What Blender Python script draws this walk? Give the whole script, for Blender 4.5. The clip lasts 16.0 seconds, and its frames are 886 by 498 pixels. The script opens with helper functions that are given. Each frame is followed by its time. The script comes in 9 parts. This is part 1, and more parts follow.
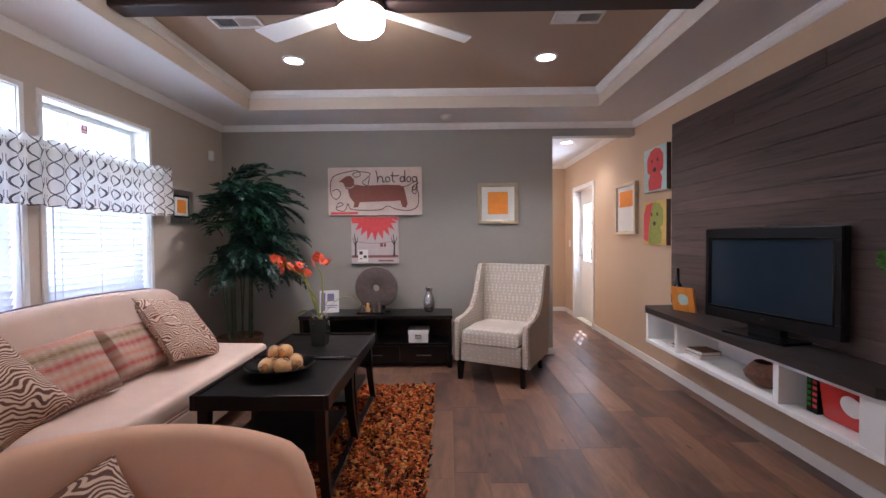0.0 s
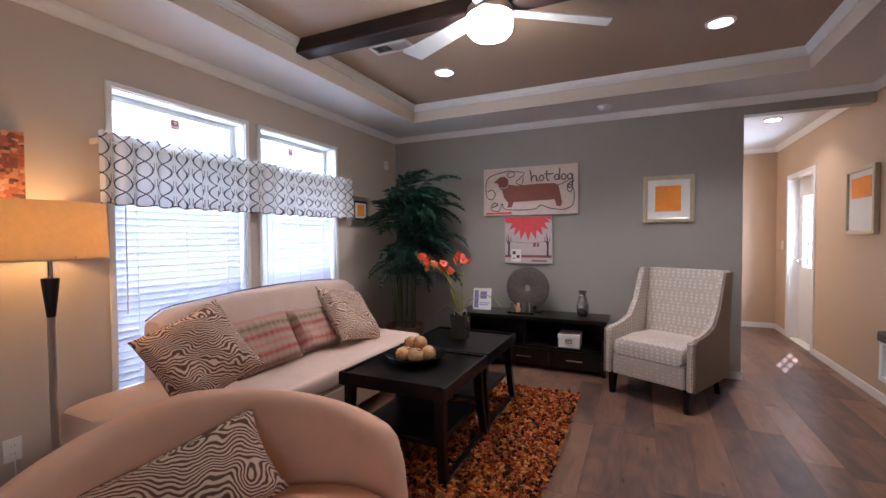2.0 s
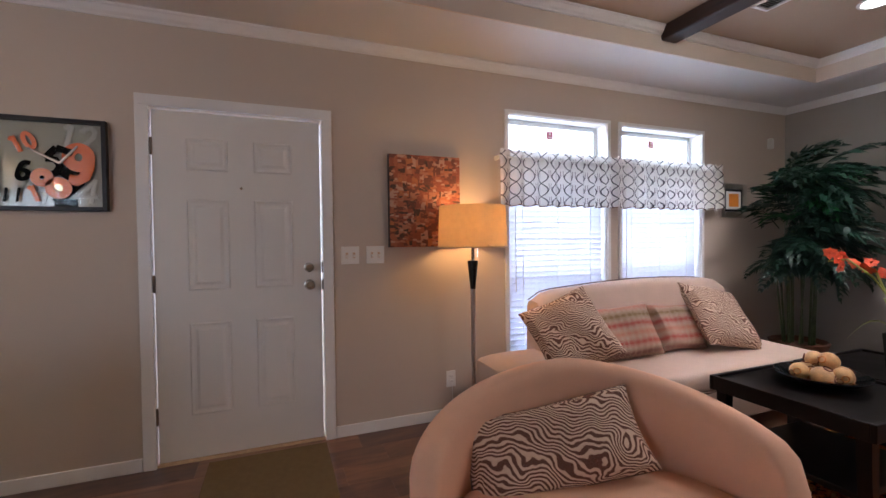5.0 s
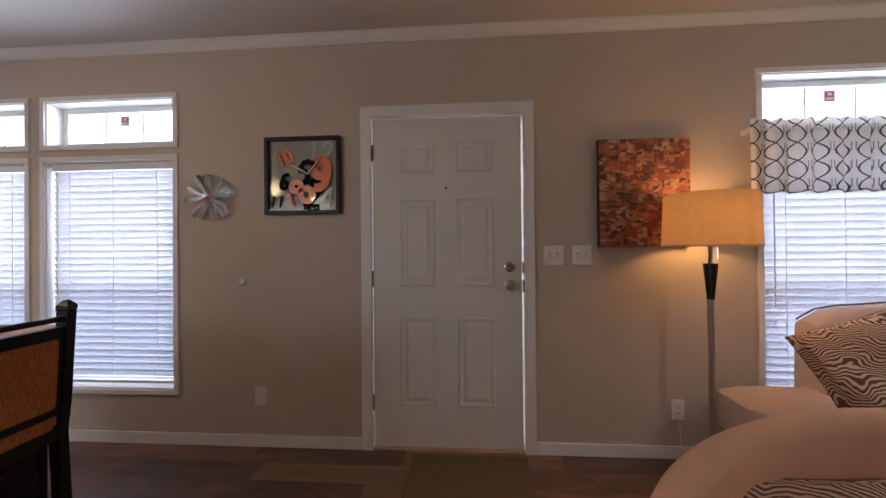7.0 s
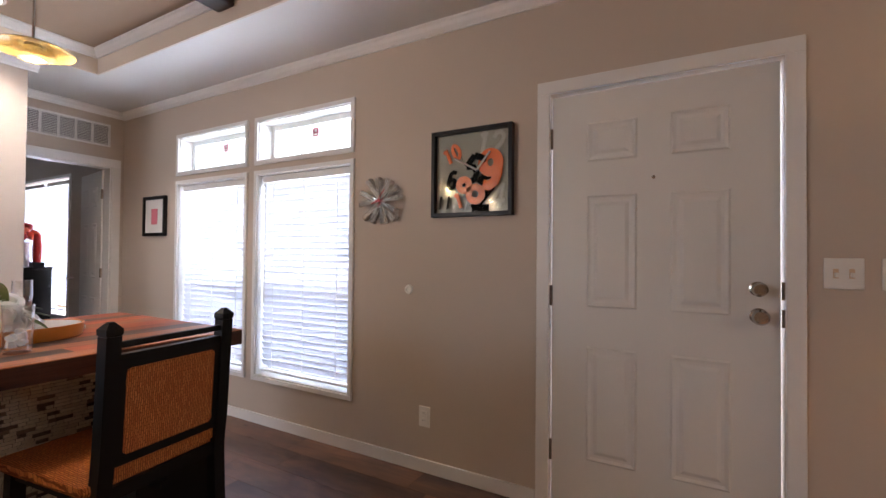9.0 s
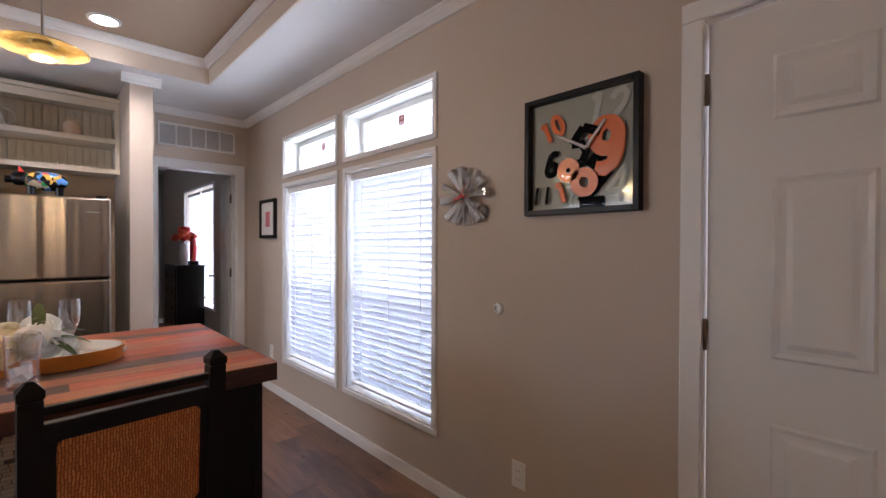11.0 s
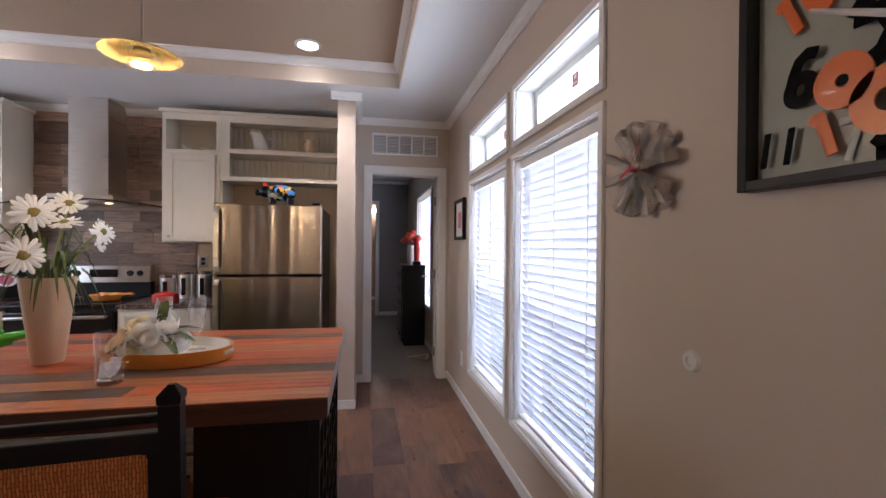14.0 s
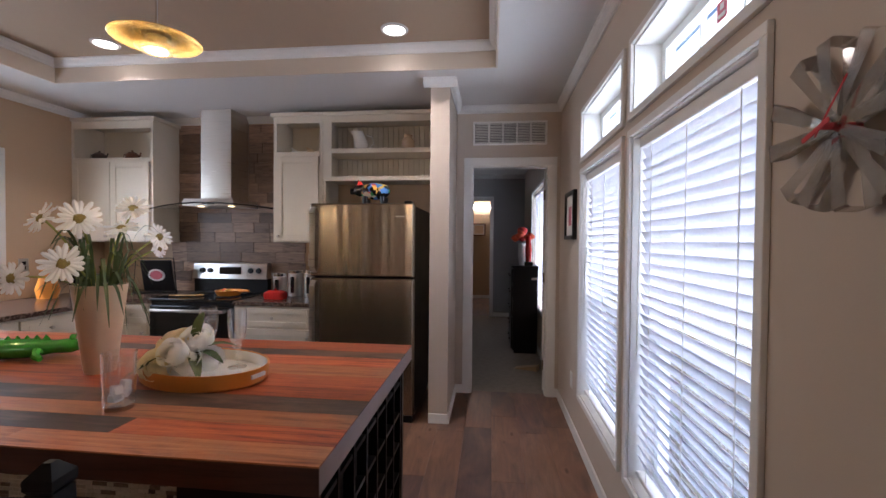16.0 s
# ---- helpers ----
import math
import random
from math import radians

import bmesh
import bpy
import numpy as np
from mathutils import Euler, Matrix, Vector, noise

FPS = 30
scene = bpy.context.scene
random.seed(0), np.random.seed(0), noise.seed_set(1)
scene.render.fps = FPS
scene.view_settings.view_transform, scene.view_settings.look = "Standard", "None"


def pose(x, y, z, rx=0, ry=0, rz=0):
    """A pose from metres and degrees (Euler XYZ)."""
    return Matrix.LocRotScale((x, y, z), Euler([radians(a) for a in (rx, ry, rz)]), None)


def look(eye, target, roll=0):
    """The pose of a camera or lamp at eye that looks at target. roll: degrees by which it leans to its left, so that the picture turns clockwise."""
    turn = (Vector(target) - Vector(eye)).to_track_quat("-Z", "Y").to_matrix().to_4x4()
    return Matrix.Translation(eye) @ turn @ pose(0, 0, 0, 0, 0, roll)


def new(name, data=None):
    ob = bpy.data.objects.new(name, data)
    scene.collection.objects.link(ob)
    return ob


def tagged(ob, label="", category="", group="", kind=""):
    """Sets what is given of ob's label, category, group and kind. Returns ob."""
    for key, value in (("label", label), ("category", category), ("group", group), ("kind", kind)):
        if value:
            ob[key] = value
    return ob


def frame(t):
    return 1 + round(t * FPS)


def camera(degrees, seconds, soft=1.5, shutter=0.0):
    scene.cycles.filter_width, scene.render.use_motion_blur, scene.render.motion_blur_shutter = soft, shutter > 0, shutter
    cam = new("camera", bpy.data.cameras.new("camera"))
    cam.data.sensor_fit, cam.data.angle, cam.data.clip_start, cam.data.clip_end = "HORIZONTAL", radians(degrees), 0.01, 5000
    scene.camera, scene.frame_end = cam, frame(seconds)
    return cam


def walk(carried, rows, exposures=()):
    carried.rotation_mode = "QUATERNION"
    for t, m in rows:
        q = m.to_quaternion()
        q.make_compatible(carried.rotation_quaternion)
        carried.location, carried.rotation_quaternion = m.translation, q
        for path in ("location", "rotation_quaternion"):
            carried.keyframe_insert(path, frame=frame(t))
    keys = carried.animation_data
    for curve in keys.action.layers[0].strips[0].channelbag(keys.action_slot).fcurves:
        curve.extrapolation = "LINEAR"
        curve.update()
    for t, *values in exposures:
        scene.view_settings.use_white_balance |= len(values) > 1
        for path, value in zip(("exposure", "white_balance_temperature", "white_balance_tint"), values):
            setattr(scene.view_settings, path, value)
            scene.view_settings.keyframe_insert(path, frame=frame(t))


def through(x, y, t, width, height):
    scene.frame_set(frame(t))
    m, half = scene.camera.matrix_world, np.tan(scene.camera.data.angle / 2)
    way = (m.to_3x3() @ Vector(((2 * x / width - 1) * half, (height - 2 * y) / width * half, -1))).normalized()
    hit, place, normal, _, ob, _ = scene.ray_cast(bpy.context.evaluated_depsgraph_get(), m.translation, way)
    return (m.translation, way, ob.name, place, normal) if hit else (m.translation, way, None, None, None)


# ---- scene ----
cam = camera(91.8, 16.0)
PATH = [
    (0, (0.308, 0.254, 1.313), (0.286, 2.253, 1.261), -0.5),
    (0.5, (0.415, 0.264, 1.286), (0.182, 2.25, 1.244), -0.3),
    (1, (0.511, 0.279, 1.297), (0.077, 2.231, 1.253), -0.3),
    (1.5, (0.589, 0.289, 1.328), (-0.026, 2.191, 1.274), -0.4),
    (2, (0.631, 0.322, 1.329), (-0.206, 2.137, 1.274), -0.3),
    (2.5, (0.641, 0.328, 1.332), (-0.438, 2.012, 1.277), -0.3),
    (3, (0.648, 0.321, 1.331), (-0.653, 1.839, 1.274), -0.4),
    (3.5, (0.654, 0.282, 1.316), (-0.833, 1.618, 1.263), -0.4),
    (4, (0.659, 0.239, 1.305), (-0.987, 1.373, 1.253), -0.5),
    (4.2, (0.663, 0.217, 1.311), (-1.039, 1.266, 1.253), -0.5),
    (6.3, (0.511, 0.177, 1.225), (-1.482, 0.341, 1.232), -0.7),
    (6.5, (0.482, 0.19, 1.226), (-1.517, 0.255, 1.231), -0.7),
    (7, (0.406, 0.189, 1.215), (-1.587, 0.025, 1.227), -0.5),
    (7.5, (0.31, 0.194, 1.222), (-1.65, -0.206, 1.237), -0.3),
    (8, (0.187, 0.21, 1.228), (-1.71, -0.423, 1.238), -0.1),
    (8.5, (0.069, 0.173, 1.248), (-1.759, -0.639, 1.252), -0.1),
    (8.7, (0.017, 0.137, 1.237), (-1.781, -0.739, 1.255), 0.2),
    (10.8, (-0.606, -0.02, 1.324), (-2.037, -1.417, 1.305), 0.1),
    (11, (-0.654, -0.04, 1.33), (-2.026, -1.496, 1.313), 0.2),
    (11.5, (-0.773, -0.061, 1.334), (-1.997, -1.641, 1.317), 0.2),
    (12, (-0.886, -0.082, 1.335), (-1.958, -1.77, 1.319), 0.3),
    (12.5, (-0.998, -0.124, 1.349), (-1.924, -1.897, 1.326), 0.3),
    (13, (-1.136, -0.186, 1.336), (-1.911, -2.029, 1.322), 0.4),
    (13.5, (-1.256, -0.254, 1.333), (-1.831, -2.17, 1.321), 0.4),
    (14, (-1.355, -0.325, 1.333), (-1.719, -2.292, 1.32), 0.5),
    (14.5, (-1.426, -0.423, 1.356), (-1.625, -2.413, 1.328), 0.6),
    (15, (-1.494, -0.509, 1.38), (-1.541, -2.508, 1.345), 0.5),
    (15.5, (-1.542, -0.597, 1.388), (-1.459, -2.595, 1.345), 0.5),
    (16, (-1.597, -0.718, 1.372), (-1.376, -2.706, 1.334), 0.5),
]
EXPOSURES = [(t, stops, kelvin, 18) for t, stops, kelvin in ((0.0, 1.26, 5270), (1.0, 1.18, 5300), (2.0, 1.06, 5300), (2.5, 1.05, 5320), (3.5, 1.17, 5300), (4.2, 1.22, 5320), (5.5, 0.90, 5550), (7.0, 0.60, 5850), (7.5, 0.77, 5950), (8.0, 1.06, 6150), (8.5, 1.22, 6050), (11.0, 0.97, 5750), (12.5, 0.93, 5750), (14.5, 0.92, 5750), (16.0, 0.62, 5800))]
walk(cam, [(t, look(eye, target, roll)) for t, eye, target, roll in PATH], EXPOSURES)

# ---- light ----
WEST, EAST, NORTH, SOUTH, BED = -2.20, 2.38, 5.04, -4.75, -4.58
SOFFIT, TRAY = 2.57, 2.745
SUN_WAY = Vector((-0.46, -1.04, -1.35)).normalized()

world = bpy.data.worlds.new("sky")
scene.world = world
world.use_nodes = True
sky = world.node_tree.nodes.new("ShaderNodeTexSky")
sky.sky_type, sky.sun_disc = "NISHITA", False
sky.sun_elevation = radians(50)
sky.sun_rotation = math.atan2(0.46, 1.04)
world.node_tree.nodes["Background"].inputs["Strength"].default_value = 0.12
world.node_tree.links.new(sky.outputs[0], world.node_tree.nodes["Background"].inputs["Color"])

sun = new("sun", bpy.data.lights.new("sun", "SUN"))
sun.data.energy, sun.data.angle, sun.data.color = 4.0, radians(0.5), (1.0, 0.95, 0.88)
sun.matrix_world = look((6, 12, 14), Vector((6, 12, 14)) + SUN_WAY)


def window_lamp(x, y, z, width, height, watts, facing):
    """Daylight of the open sky, just outside a window's glass."""
    lamp = new("window_daylight", bpy.data.lights.new("window_daylight", "AREA"))
    lamp.data.shape, lamp.data.size, lamp.data.size_y = "RECTANGLE", width, height
    lamp.data.energy, lamp.data.color = watts, (0.86, 0.93, 1.0)
    lamp.matrix_world = look((x, y, z), (x + facing, y, z))


LOWER_W, UPPER_W = 16.0, 4.2
for y0, y1 in ((-3.66, -2.79), (-2.65, -1.755), (1.815, 2.75), (2.90, 3.84)):
    window_lamp(-2.42, (y0 + y1) / 2, 1.08, y1 - y0, 1.48, LOWER_W, 1)
    window_lamp(-2.42, (y0 + y1) / 2, 2.075, y1 - y0, 0.29, UPPER_W, 1)
window_lamp(-2.42, -6.4, 1.3, 1.4, 1.5, 34.0, 1)
window_lamp(2.62, 6.84, 1.35, 0.6, 0.9, 34.0, -1)
window_lamp(2.60, -3.0, 1.58, 1.5, 0.92, 19.0, -1)


def bulb(x, y, z, watts, color, radius):
    lamp = new("bulb_light", bpy.data.lights.new("bulb_light", "POINT"))
    lamp.data.energy, lamp.data.color, lamp.data.shadow_soft_size = watts, color, radius
    lamp.location = (x, y, z)


def downlight(x, y, z, watts, color=(1.0, 0.88, 0.74)):
    lamp = new("recessed_light_beam", bpy.data.lights.new("recessed_light_beam", "SPOT"))
    lamp.data.energy, lamp.data.color, lamp.data.shadow_soft_size = watts, color, 0.05
    lamp.data.spot_size, lamp.data.spot_blend = radians(125), 0.6
    lamp.matrix_world = look((x, y, z), (x, y + 0.0001, z - 1))


WARM = (1.0, 0.54, 0.17)
bulb(-1.98, 1.42, 1.37, 3.9, WARM, 0.06)
DOWNLIGHTS = ((-0.91, 3.71), (1.10, 3.71), (-0.96, -3.48), (1.12, -3.49))
for x, y in DOWNLIGHTS:
    downlight(x, y, TRAY - 0.02, 50.0 if y > 0 else 37.0)
downlight(1.90, 6.0, SOFFIT - 0.02, 14.0)
for x in (-0.665, 0.40):
    bulb(x, -1.83, 1.865, 4.5, (1.0, 0.70, 0.34), 0.03)

# ---- materials ----
class Nodes:
    """A node material under construction."""

    def __init__(self, name):
        self.mat = bpy.data.materials.new(name)
        self.mat.use_nodes = True
        self.tree = self.mat.node_tree
        self.bsdf = self.tree.nodes["Principled BSDF"]
        self.out = self.tree.nodes["Material Output"]

    def node(self, kind, **inputs):
        n = self.tree.nodes.new(kind)
        for key, value in inputs.items():
            self.put(n.inputs[key.replace("_", " ")], value)
        return n

    def put(self, socket, value):
        if isinstance(value, bpy.types.NodeSocket):
            self.tree.links.new(value, socket)
        else:
            socket.default_value = value

    def set(self, **inputs):
        for key, value in inputs.items():
            self.put(self.bsdf.inputs[key.replace("_", " ")], value)
        return self

    def calc(self, op, a, b=0.0):
        n = self.tree.nodes.new("ShaderNodeMath")
        n.operation = op
        self.put(n.inputs[0], a)
        self.put(n.inputs[1], b)
        return n.outputs[0]

    def coords(self, scale=(1, 1, 1), kind="Object", turn=(0, 0, 0)):
        tc = self.tree.nodes.new("ShaderNodeTexCoord")
        mp = self.tree.nodes.new("ShaderNodeMapping")
        mp.inputs["Scale"].default_value = scale
        mp.inputs["Rotation"].default_value = turn
        self.tree.links.new(tc.outputs[kind], mp.inputs["Vector"])
        return mp.outputs[0]

    def noise(self, vec, scale, detail=4.0, rough=0.55, distort=0.0):
        n = self.node("ShaderNodeTexNoise", Scale=scale, Detail=detail, Roughness=rough, Distortion=distort)
        self.put(n.inputs["Vector"], vec)
        return n.outputs["Fac"]

    def ramp(self, fac, stops, mode="LINEAR"):
        n = self.tree.nodes.new("ShaderNodeValToRGB")
        n.color_ramp.interpolation = mode
        while len(n.color_ramp.elements) < len(stops):
            n.color_ramp.elements.new(0.5)
        for e, (p, c) in zip(n.color_ramp.elements, stops):
            e.position, e.color = p, (*c, 1)
        self.put(n.inputs["Fac"], fac)
        return n.outputs[0]

    def mix(self, fac, a, b, mode="MIX"):
        n = self.tree.nodes.new("ShaderNodeMix")
        n.data_type, n.blend_type = "RGBA", mode
        for socket, v in ((n.inputs[0], fac), (n.inputs[6], a), (n.inputs[7], b)):
            if isinstance(v, tuple) and len(v) == 3:
                v = (*v, 1)
            self.put(socket, v)
        return n.outputs[2]

    def bump(self, height, strength=0.2, distance=0.01):
        n = self.node("ShaderNodeBump", Strength=strength, Distance=distance)
        self.put(n.inputs["Height"], height)
        self.put(self.bsdf.inputs["Normal"], n.outputs[0])
        return self

    def random(self):
        return self.tree.nodes.new("ShaderNodeObjectInfo").outputs["Random"]

    def island(self):
        return self.tree.nodes.new("ShaderNodeNewGeometry").outputs["Random Per Island"]


def tint(c, k):
    return tuple(min(1.0, v * k) for v in c)


def plain(name, color, rough=0.5, metal=0.0, vary=0.06, scale=6.0, bump=0.0, fine=180.0, spec=0.5, coat=0.0):
    """A surface of one colour with soft unevenness, fine grain and slight relief."""
    m = Nodes(name)
    v = m.coords()
    broad, grain = m.noise(v, scale, 3.0), m.noise(v, fine, 2.0)
    both = m.calc("ADD", m.calc("MULTIPLY", broad, 0.7), m.calc("MULTIPLY", grain, 0.3))
    m.set(Base_Color=m.ramp(both, ((0.3, tint(color, 1 - vary)), (0.7, tint(color, 1 + vary)))), Metallic=metal)
    m.set(Roughness=m.calc("ADD", m.calc("MULTIPLY", broad, 0.12), rough - 0.06), Specular_IOR_Level=spec, Coat_Weight=coat)
    if bump:
        m.bump(grain, bump, 0.002)
    return m.mat


def glow(name, color, strength):
    m = Nodes(name)
    m.set(Base_Color=(*color, 1), Emission_Color=(*color, 1), Emission_Strength=strength)
    return m.mat


PAINT_WEST = plain("greige_wall_paint", (0.56, 0.47, 0.385), 0.6, vary=0.025, scale=1.3, bump=0.12, fine=260)
PAINT_EAST = plain("tan_wall_paint", (0.54, 0.385, 0.25), 0.6, vary=0.025, scale=1.3, bump=0.12, fine=260)
PAINT_NORTH = plain("taupe_wall_paint", (0.315, 0.288, 0.248), 0.6, vary=0.03, scale=1.3, bump=0.12, fine=260)
PAINT_GREY = plain("grey_bedroom_paint", (0.33, 0.32, 0.305), 0.6, vary=0.03, scale=1.3, bump=0.1, fine=260)
CEILING_WHITE = plain("ceiling_paint", (0.70, 0.68, 0.66), 0.7, vary=0.02, scale=1.0, bump=0.1, fine=200)
CEILING_TAN = plain("tan_ceiling_paint", (0.42, 0.31, 0.215), 0.65, vary=0.03, scale=1.0, bump=0.1, fine=200)
TRAY_CREAM = plain("cream_tray_paint", (0.66, 0.57, 0.47), 0.65, vary=0.02, scale=1.0, bump=0.1, fine=200)
TRIM = plain("white_trim_paint", (0.80, 0.78, 0.75), 0.4, vary=0.03, scale=5, fine=120)
DOOR_WHITE = plain("white_door_paint", (0.76, 0.73, 0.68), 0.42, vary=0.03, scale=3, bump=0.06, fine=150)
CABINET = plain("cream_cabinet_paint", (0.68, 0.61, 0.50), 0.42, vary=0.04, scale=4, fine=90)
VINYL = plain("white_vinyl", (0.82, 0.83, 0.82), 0.35, vary=0.02)
PLASTIC = plain("white_plastic", (0.80, 0.78, 0.73), 0.35, vary=0.03)
BLACK_WOOD = plain("espresso_lacquered_wood", (0.006, 0.0045, 0.004), 0.32, vary=0.25, scale=9, bump=0.04, fine=60, spec=0.3)
BLACK_METAL = plain("black_metal", (0.006, 0.0055, 0.0058), 0.40, vary=0.2, spec=0.28)
BLACK_GLOSS = plain("black_gloss", (0.008, 0.008, 0.009), 0.12, vary=0.2)
# bluish reflection of the room is put into the screen's base colour
TV_SCREEN = plain("dark_screen_blue_reflection", (0.020, 0.030, 0.045), 0.08, vary=0.1)
CHROME = plain("polished_chrome", (0.75, 0.74, 0.72), 0.15, 1.0, 0.05)
NICKEL = plain("brushed_nickel", (0.55, 0.50, 0.44), 0.30, 1.0, 0.08)
ALUMINIUM = plain("cut_aluminium", (0.76, 0.73, 0.70), 0.15, 1.0, 0.10, scale=14)
HARDWARE = plain("satin_nickel_hardware", (0.55, 0.51, 0.46), 0.16, 1.0, 0.10)
DARK_HINGE = plain("tarnished_hinge", (0.25, 0.20, 0.15), 0.4, 0.9)
LINEN = plain("blush_upholstery", (0.85, 0.52, 0.345), 0.85, vary=0.05, scale=7, bump=0.25, fine=420, spec=0.2)
SOFA_CLOTH = plain("pale_sofa_upholstery", (0.70, 0.53, 0.43), 0.85, vary=0.05, scale=7, bump=0.25, fine=420, spec=0.2)
PIPING = plain("dark_piping", (0.16, 0.10, 0.07), 0.8)
BROWN_LEATHER = plain("bronze_leather", (0.20, 0.145, 0.105), 0.4, vary=0.12, scale=15, bump=0.2, fine=300)
CARPET = plain("beige_carpet", (0.30, 0.26, 0.21), 0.95, vary=0.12, scale=20, bump=0.6, fine=500, spec=0.1)
MAT_OLIVE = plain("olive_doormat", (0.17, 0.12, 0.06), 0.95, vary=0.12, scale=30, bump=0.6, fine=450, spec=0.1)
CREAM_CERAMIC = plain("cream_ceramic", (0.66, 0.49, 0.33), 0.4, vary=0.05)
WHITE_CERAMIC = plain("white_ceramic", (0.80, 0.77, 0.72), 0.2, vary=0.03)
GREEN_CERAMIC = plain("green_glazed_ceramic", (0.05, 0.34, 0.03), 0.15, vary=0.2, scale=20)
RED_GLAZE = plain("red_enamel", (0.50, 0.03, 0.025), 0.2, vary=0.15)
ORANGE_LACQUER = plain("orange_lacquer", (0.68, 0.25, 0.035), 0.35, vary=0.06)
ORANGE_PRINT = plain("orange_print", (0.80, 0.27, 0.02), 0.7, vary=0.10, scale=18)
ORANGE_ACRYLIC = plain("orange_acrylic", (0.78, 0.17, 0.035), 0.3, vary=0.06)
BLACK_ACRYLIC = plain("black_acrylic", (0.004, 0.004, 0.004), 0.6, spec=0.05)
PALE_ACRYLIC = plain("frosted_acrylic", (0.52, 0.54, 0.49), 0.3)
CLOCK_FACE = plain("pale_clock_face", (0.42, 0.42, 0.36), 0.12, vary=0.04)
PAPER = plain("white_paper", (0.74, 0.70, 0.66), 0.8, vary=0.04)
MATBOARD = plain("white_matboard", (0.74, 0.71, 0.66), 0.8, vary=0.03)
GILT = plain("champagne_frame", (0.50, 0.42, 0.29), 0.35, 0.6, 0.10, scale=20)
STONE_BROWN = plain("brown_stone", (0.10, 0.075, 0.065), 0.6, vary=0.25, scale=25, bump=0.3, fine=120)
CANVAS_PINK = plain("pale_pink_canvas", (0.66, 0.53, 0.46), 0.85, vary=0.10, scale=12, bump=0.2, fine=300)
CANVAS_LILAC = plain("lilac_grey_canvas", (0.52, 0.44, 0.43), 0.85, vary=0.08, scale=12, bump=0.2, fine=300)
INK_BROWN = plain("brown_paint", (0.24, 0.085, 0.06), 0.8, vary=0.12, scale=25)
INK_DARK = plain("dark_paint", (0.07, 0.045, 0.04), 0.8, vary=0.15)
INK_RED = plain("coral_red_paint", (0.68, 0.08, 0.08), 0.8, vary=0.12, scale=22)
INK_GREEN = plain("olive_green_paint", (0.30, 0.31, 0.06), 0.8, vary=0.25, scale=40)
INK_YELLOW = plain("ochre_paint", (0.62, 0.42, 0.12), 0.8, vary=0.15, scale=25)
INK_CYAN = plain("pale_blue_paint", (0.48, 0.62, 0.60), 0.8, vary=0.15, scale=25)
STEM = plain("olive_stem", (0.24, 0.25, 0.04), 0.5, vary=0.25, scale=30)
LEAF_DARK = plain("dark_palm_leaf", (0.008, 0.034, 0.018), 0.45, vary=0.4, scale=12)
LEAF_LIGHT = plain("fresh_palm_leaf", (0.03, 0.15, 0.045), 0.45, vary=0.3, scale=12)
GRASS = plain("grass_blades", (0.055, 0.085, 0.02), 0.5, vary=0.35, scale=30)
PETAL_RED = plain("coral_petal", (0.72, 0.10, 0.03), 0.55, vary=0.25, scale=40)
DAISY_EYE = plain("daisy_eye", (0.24, 0.19, 0.06), 0.9, vary=0.4, scale=120, bump=0.8, fine=300)
CANE = plain("green_cane", (0.06, 0.085, 0.03), 0.45, vary=0.5, scale=18)
BASKET = plain("brown_wicker", (0.15, 0.065, 0.035), 0.7, vary=0.4, scale=45, bump=0.6, fine=140)
SLATE_GLASS = plain("smoked_glass_vase", (0.05, 0.05, 0.045), 0.08, vary=0.2)
EGG_CREAM = plain("cream_gourd", (0.66, 0.40, 0.17), 0.45, vary=0.25, scale=22)
RED_SIGN = plain("red_sticker", (0.60, 0.16, 0.20), 0.6)
WOOD_BLOCK = plain("pale_wood", (0.55, 0.38, 0.22), 0.6, vary=0.15, scale=30)
OVEN_GLASS = plain("oven_glass", (0.006, 0.006, 0.007), 0.1)
FAN_GLOW = glow("lit_fan_glass", (1.0, 0.88, 0.68), 26.0)
LED_GLOW = glow("lit_downlight", (1.0, 0.90, 0.76), 14.0)
PENDANT_GLOW = glow("lit_halogen", (1.0, 0.80, 0.45), 4.0)
BACKDROP = glow("hazy_daylight", (0.90, 0.95, 1.0), 1.2)


def wood(name, dark, light, rough, grain_scale=(2.0, 28.0, 28.0), per_piece=0.35, bump=0.15, spec=0.4):
    """Wood whose grain runs along x, each piece of its own shade."""
    m = Nodes(name)
    v = m.tree.nodes.new("ShaderNodeVectorMath")
    v.operation = "ADD"
    m.put(v.inputs[0], m.coords(grain_scale))
    shift = m.node("ShaderNodeCombineXYZ", X=m.calc("MULTIPLY", m.random(), 37.0), Y=m.calc("MULTIPLY", m.random(), 91.0))
    m.put(v.inputs[1], shift.outputs[0])
    g = m.noise(v.outputs[0], 1.0, 6.0, 0.65, 1.2)
    base = m.ramp(g, ((0.30, dark), (0.42, tuple(a * 0.45 + b * 0.55 for a, b in zip(dark, light))), (0.66, light)))
    shade = m.calc("ADD", m.calc("MULTIPLY", m.random(), per_piece * 2), 1 - per_piece)
    grey = m.node("ShaderNodeCombineColor", Red=shade, Green=shade, Blue=shade).outputs[0]
    m.set(Base_Color=m.mix(1.0, base, grey, "MULTIPLY"), Roughness=m.calc("ADD", m.calc("MULTIPLY", g, 0.2), rough - 0.1), Specular_IOR_Level=spec)
    return m.bump(g, bump, 0.003).mat


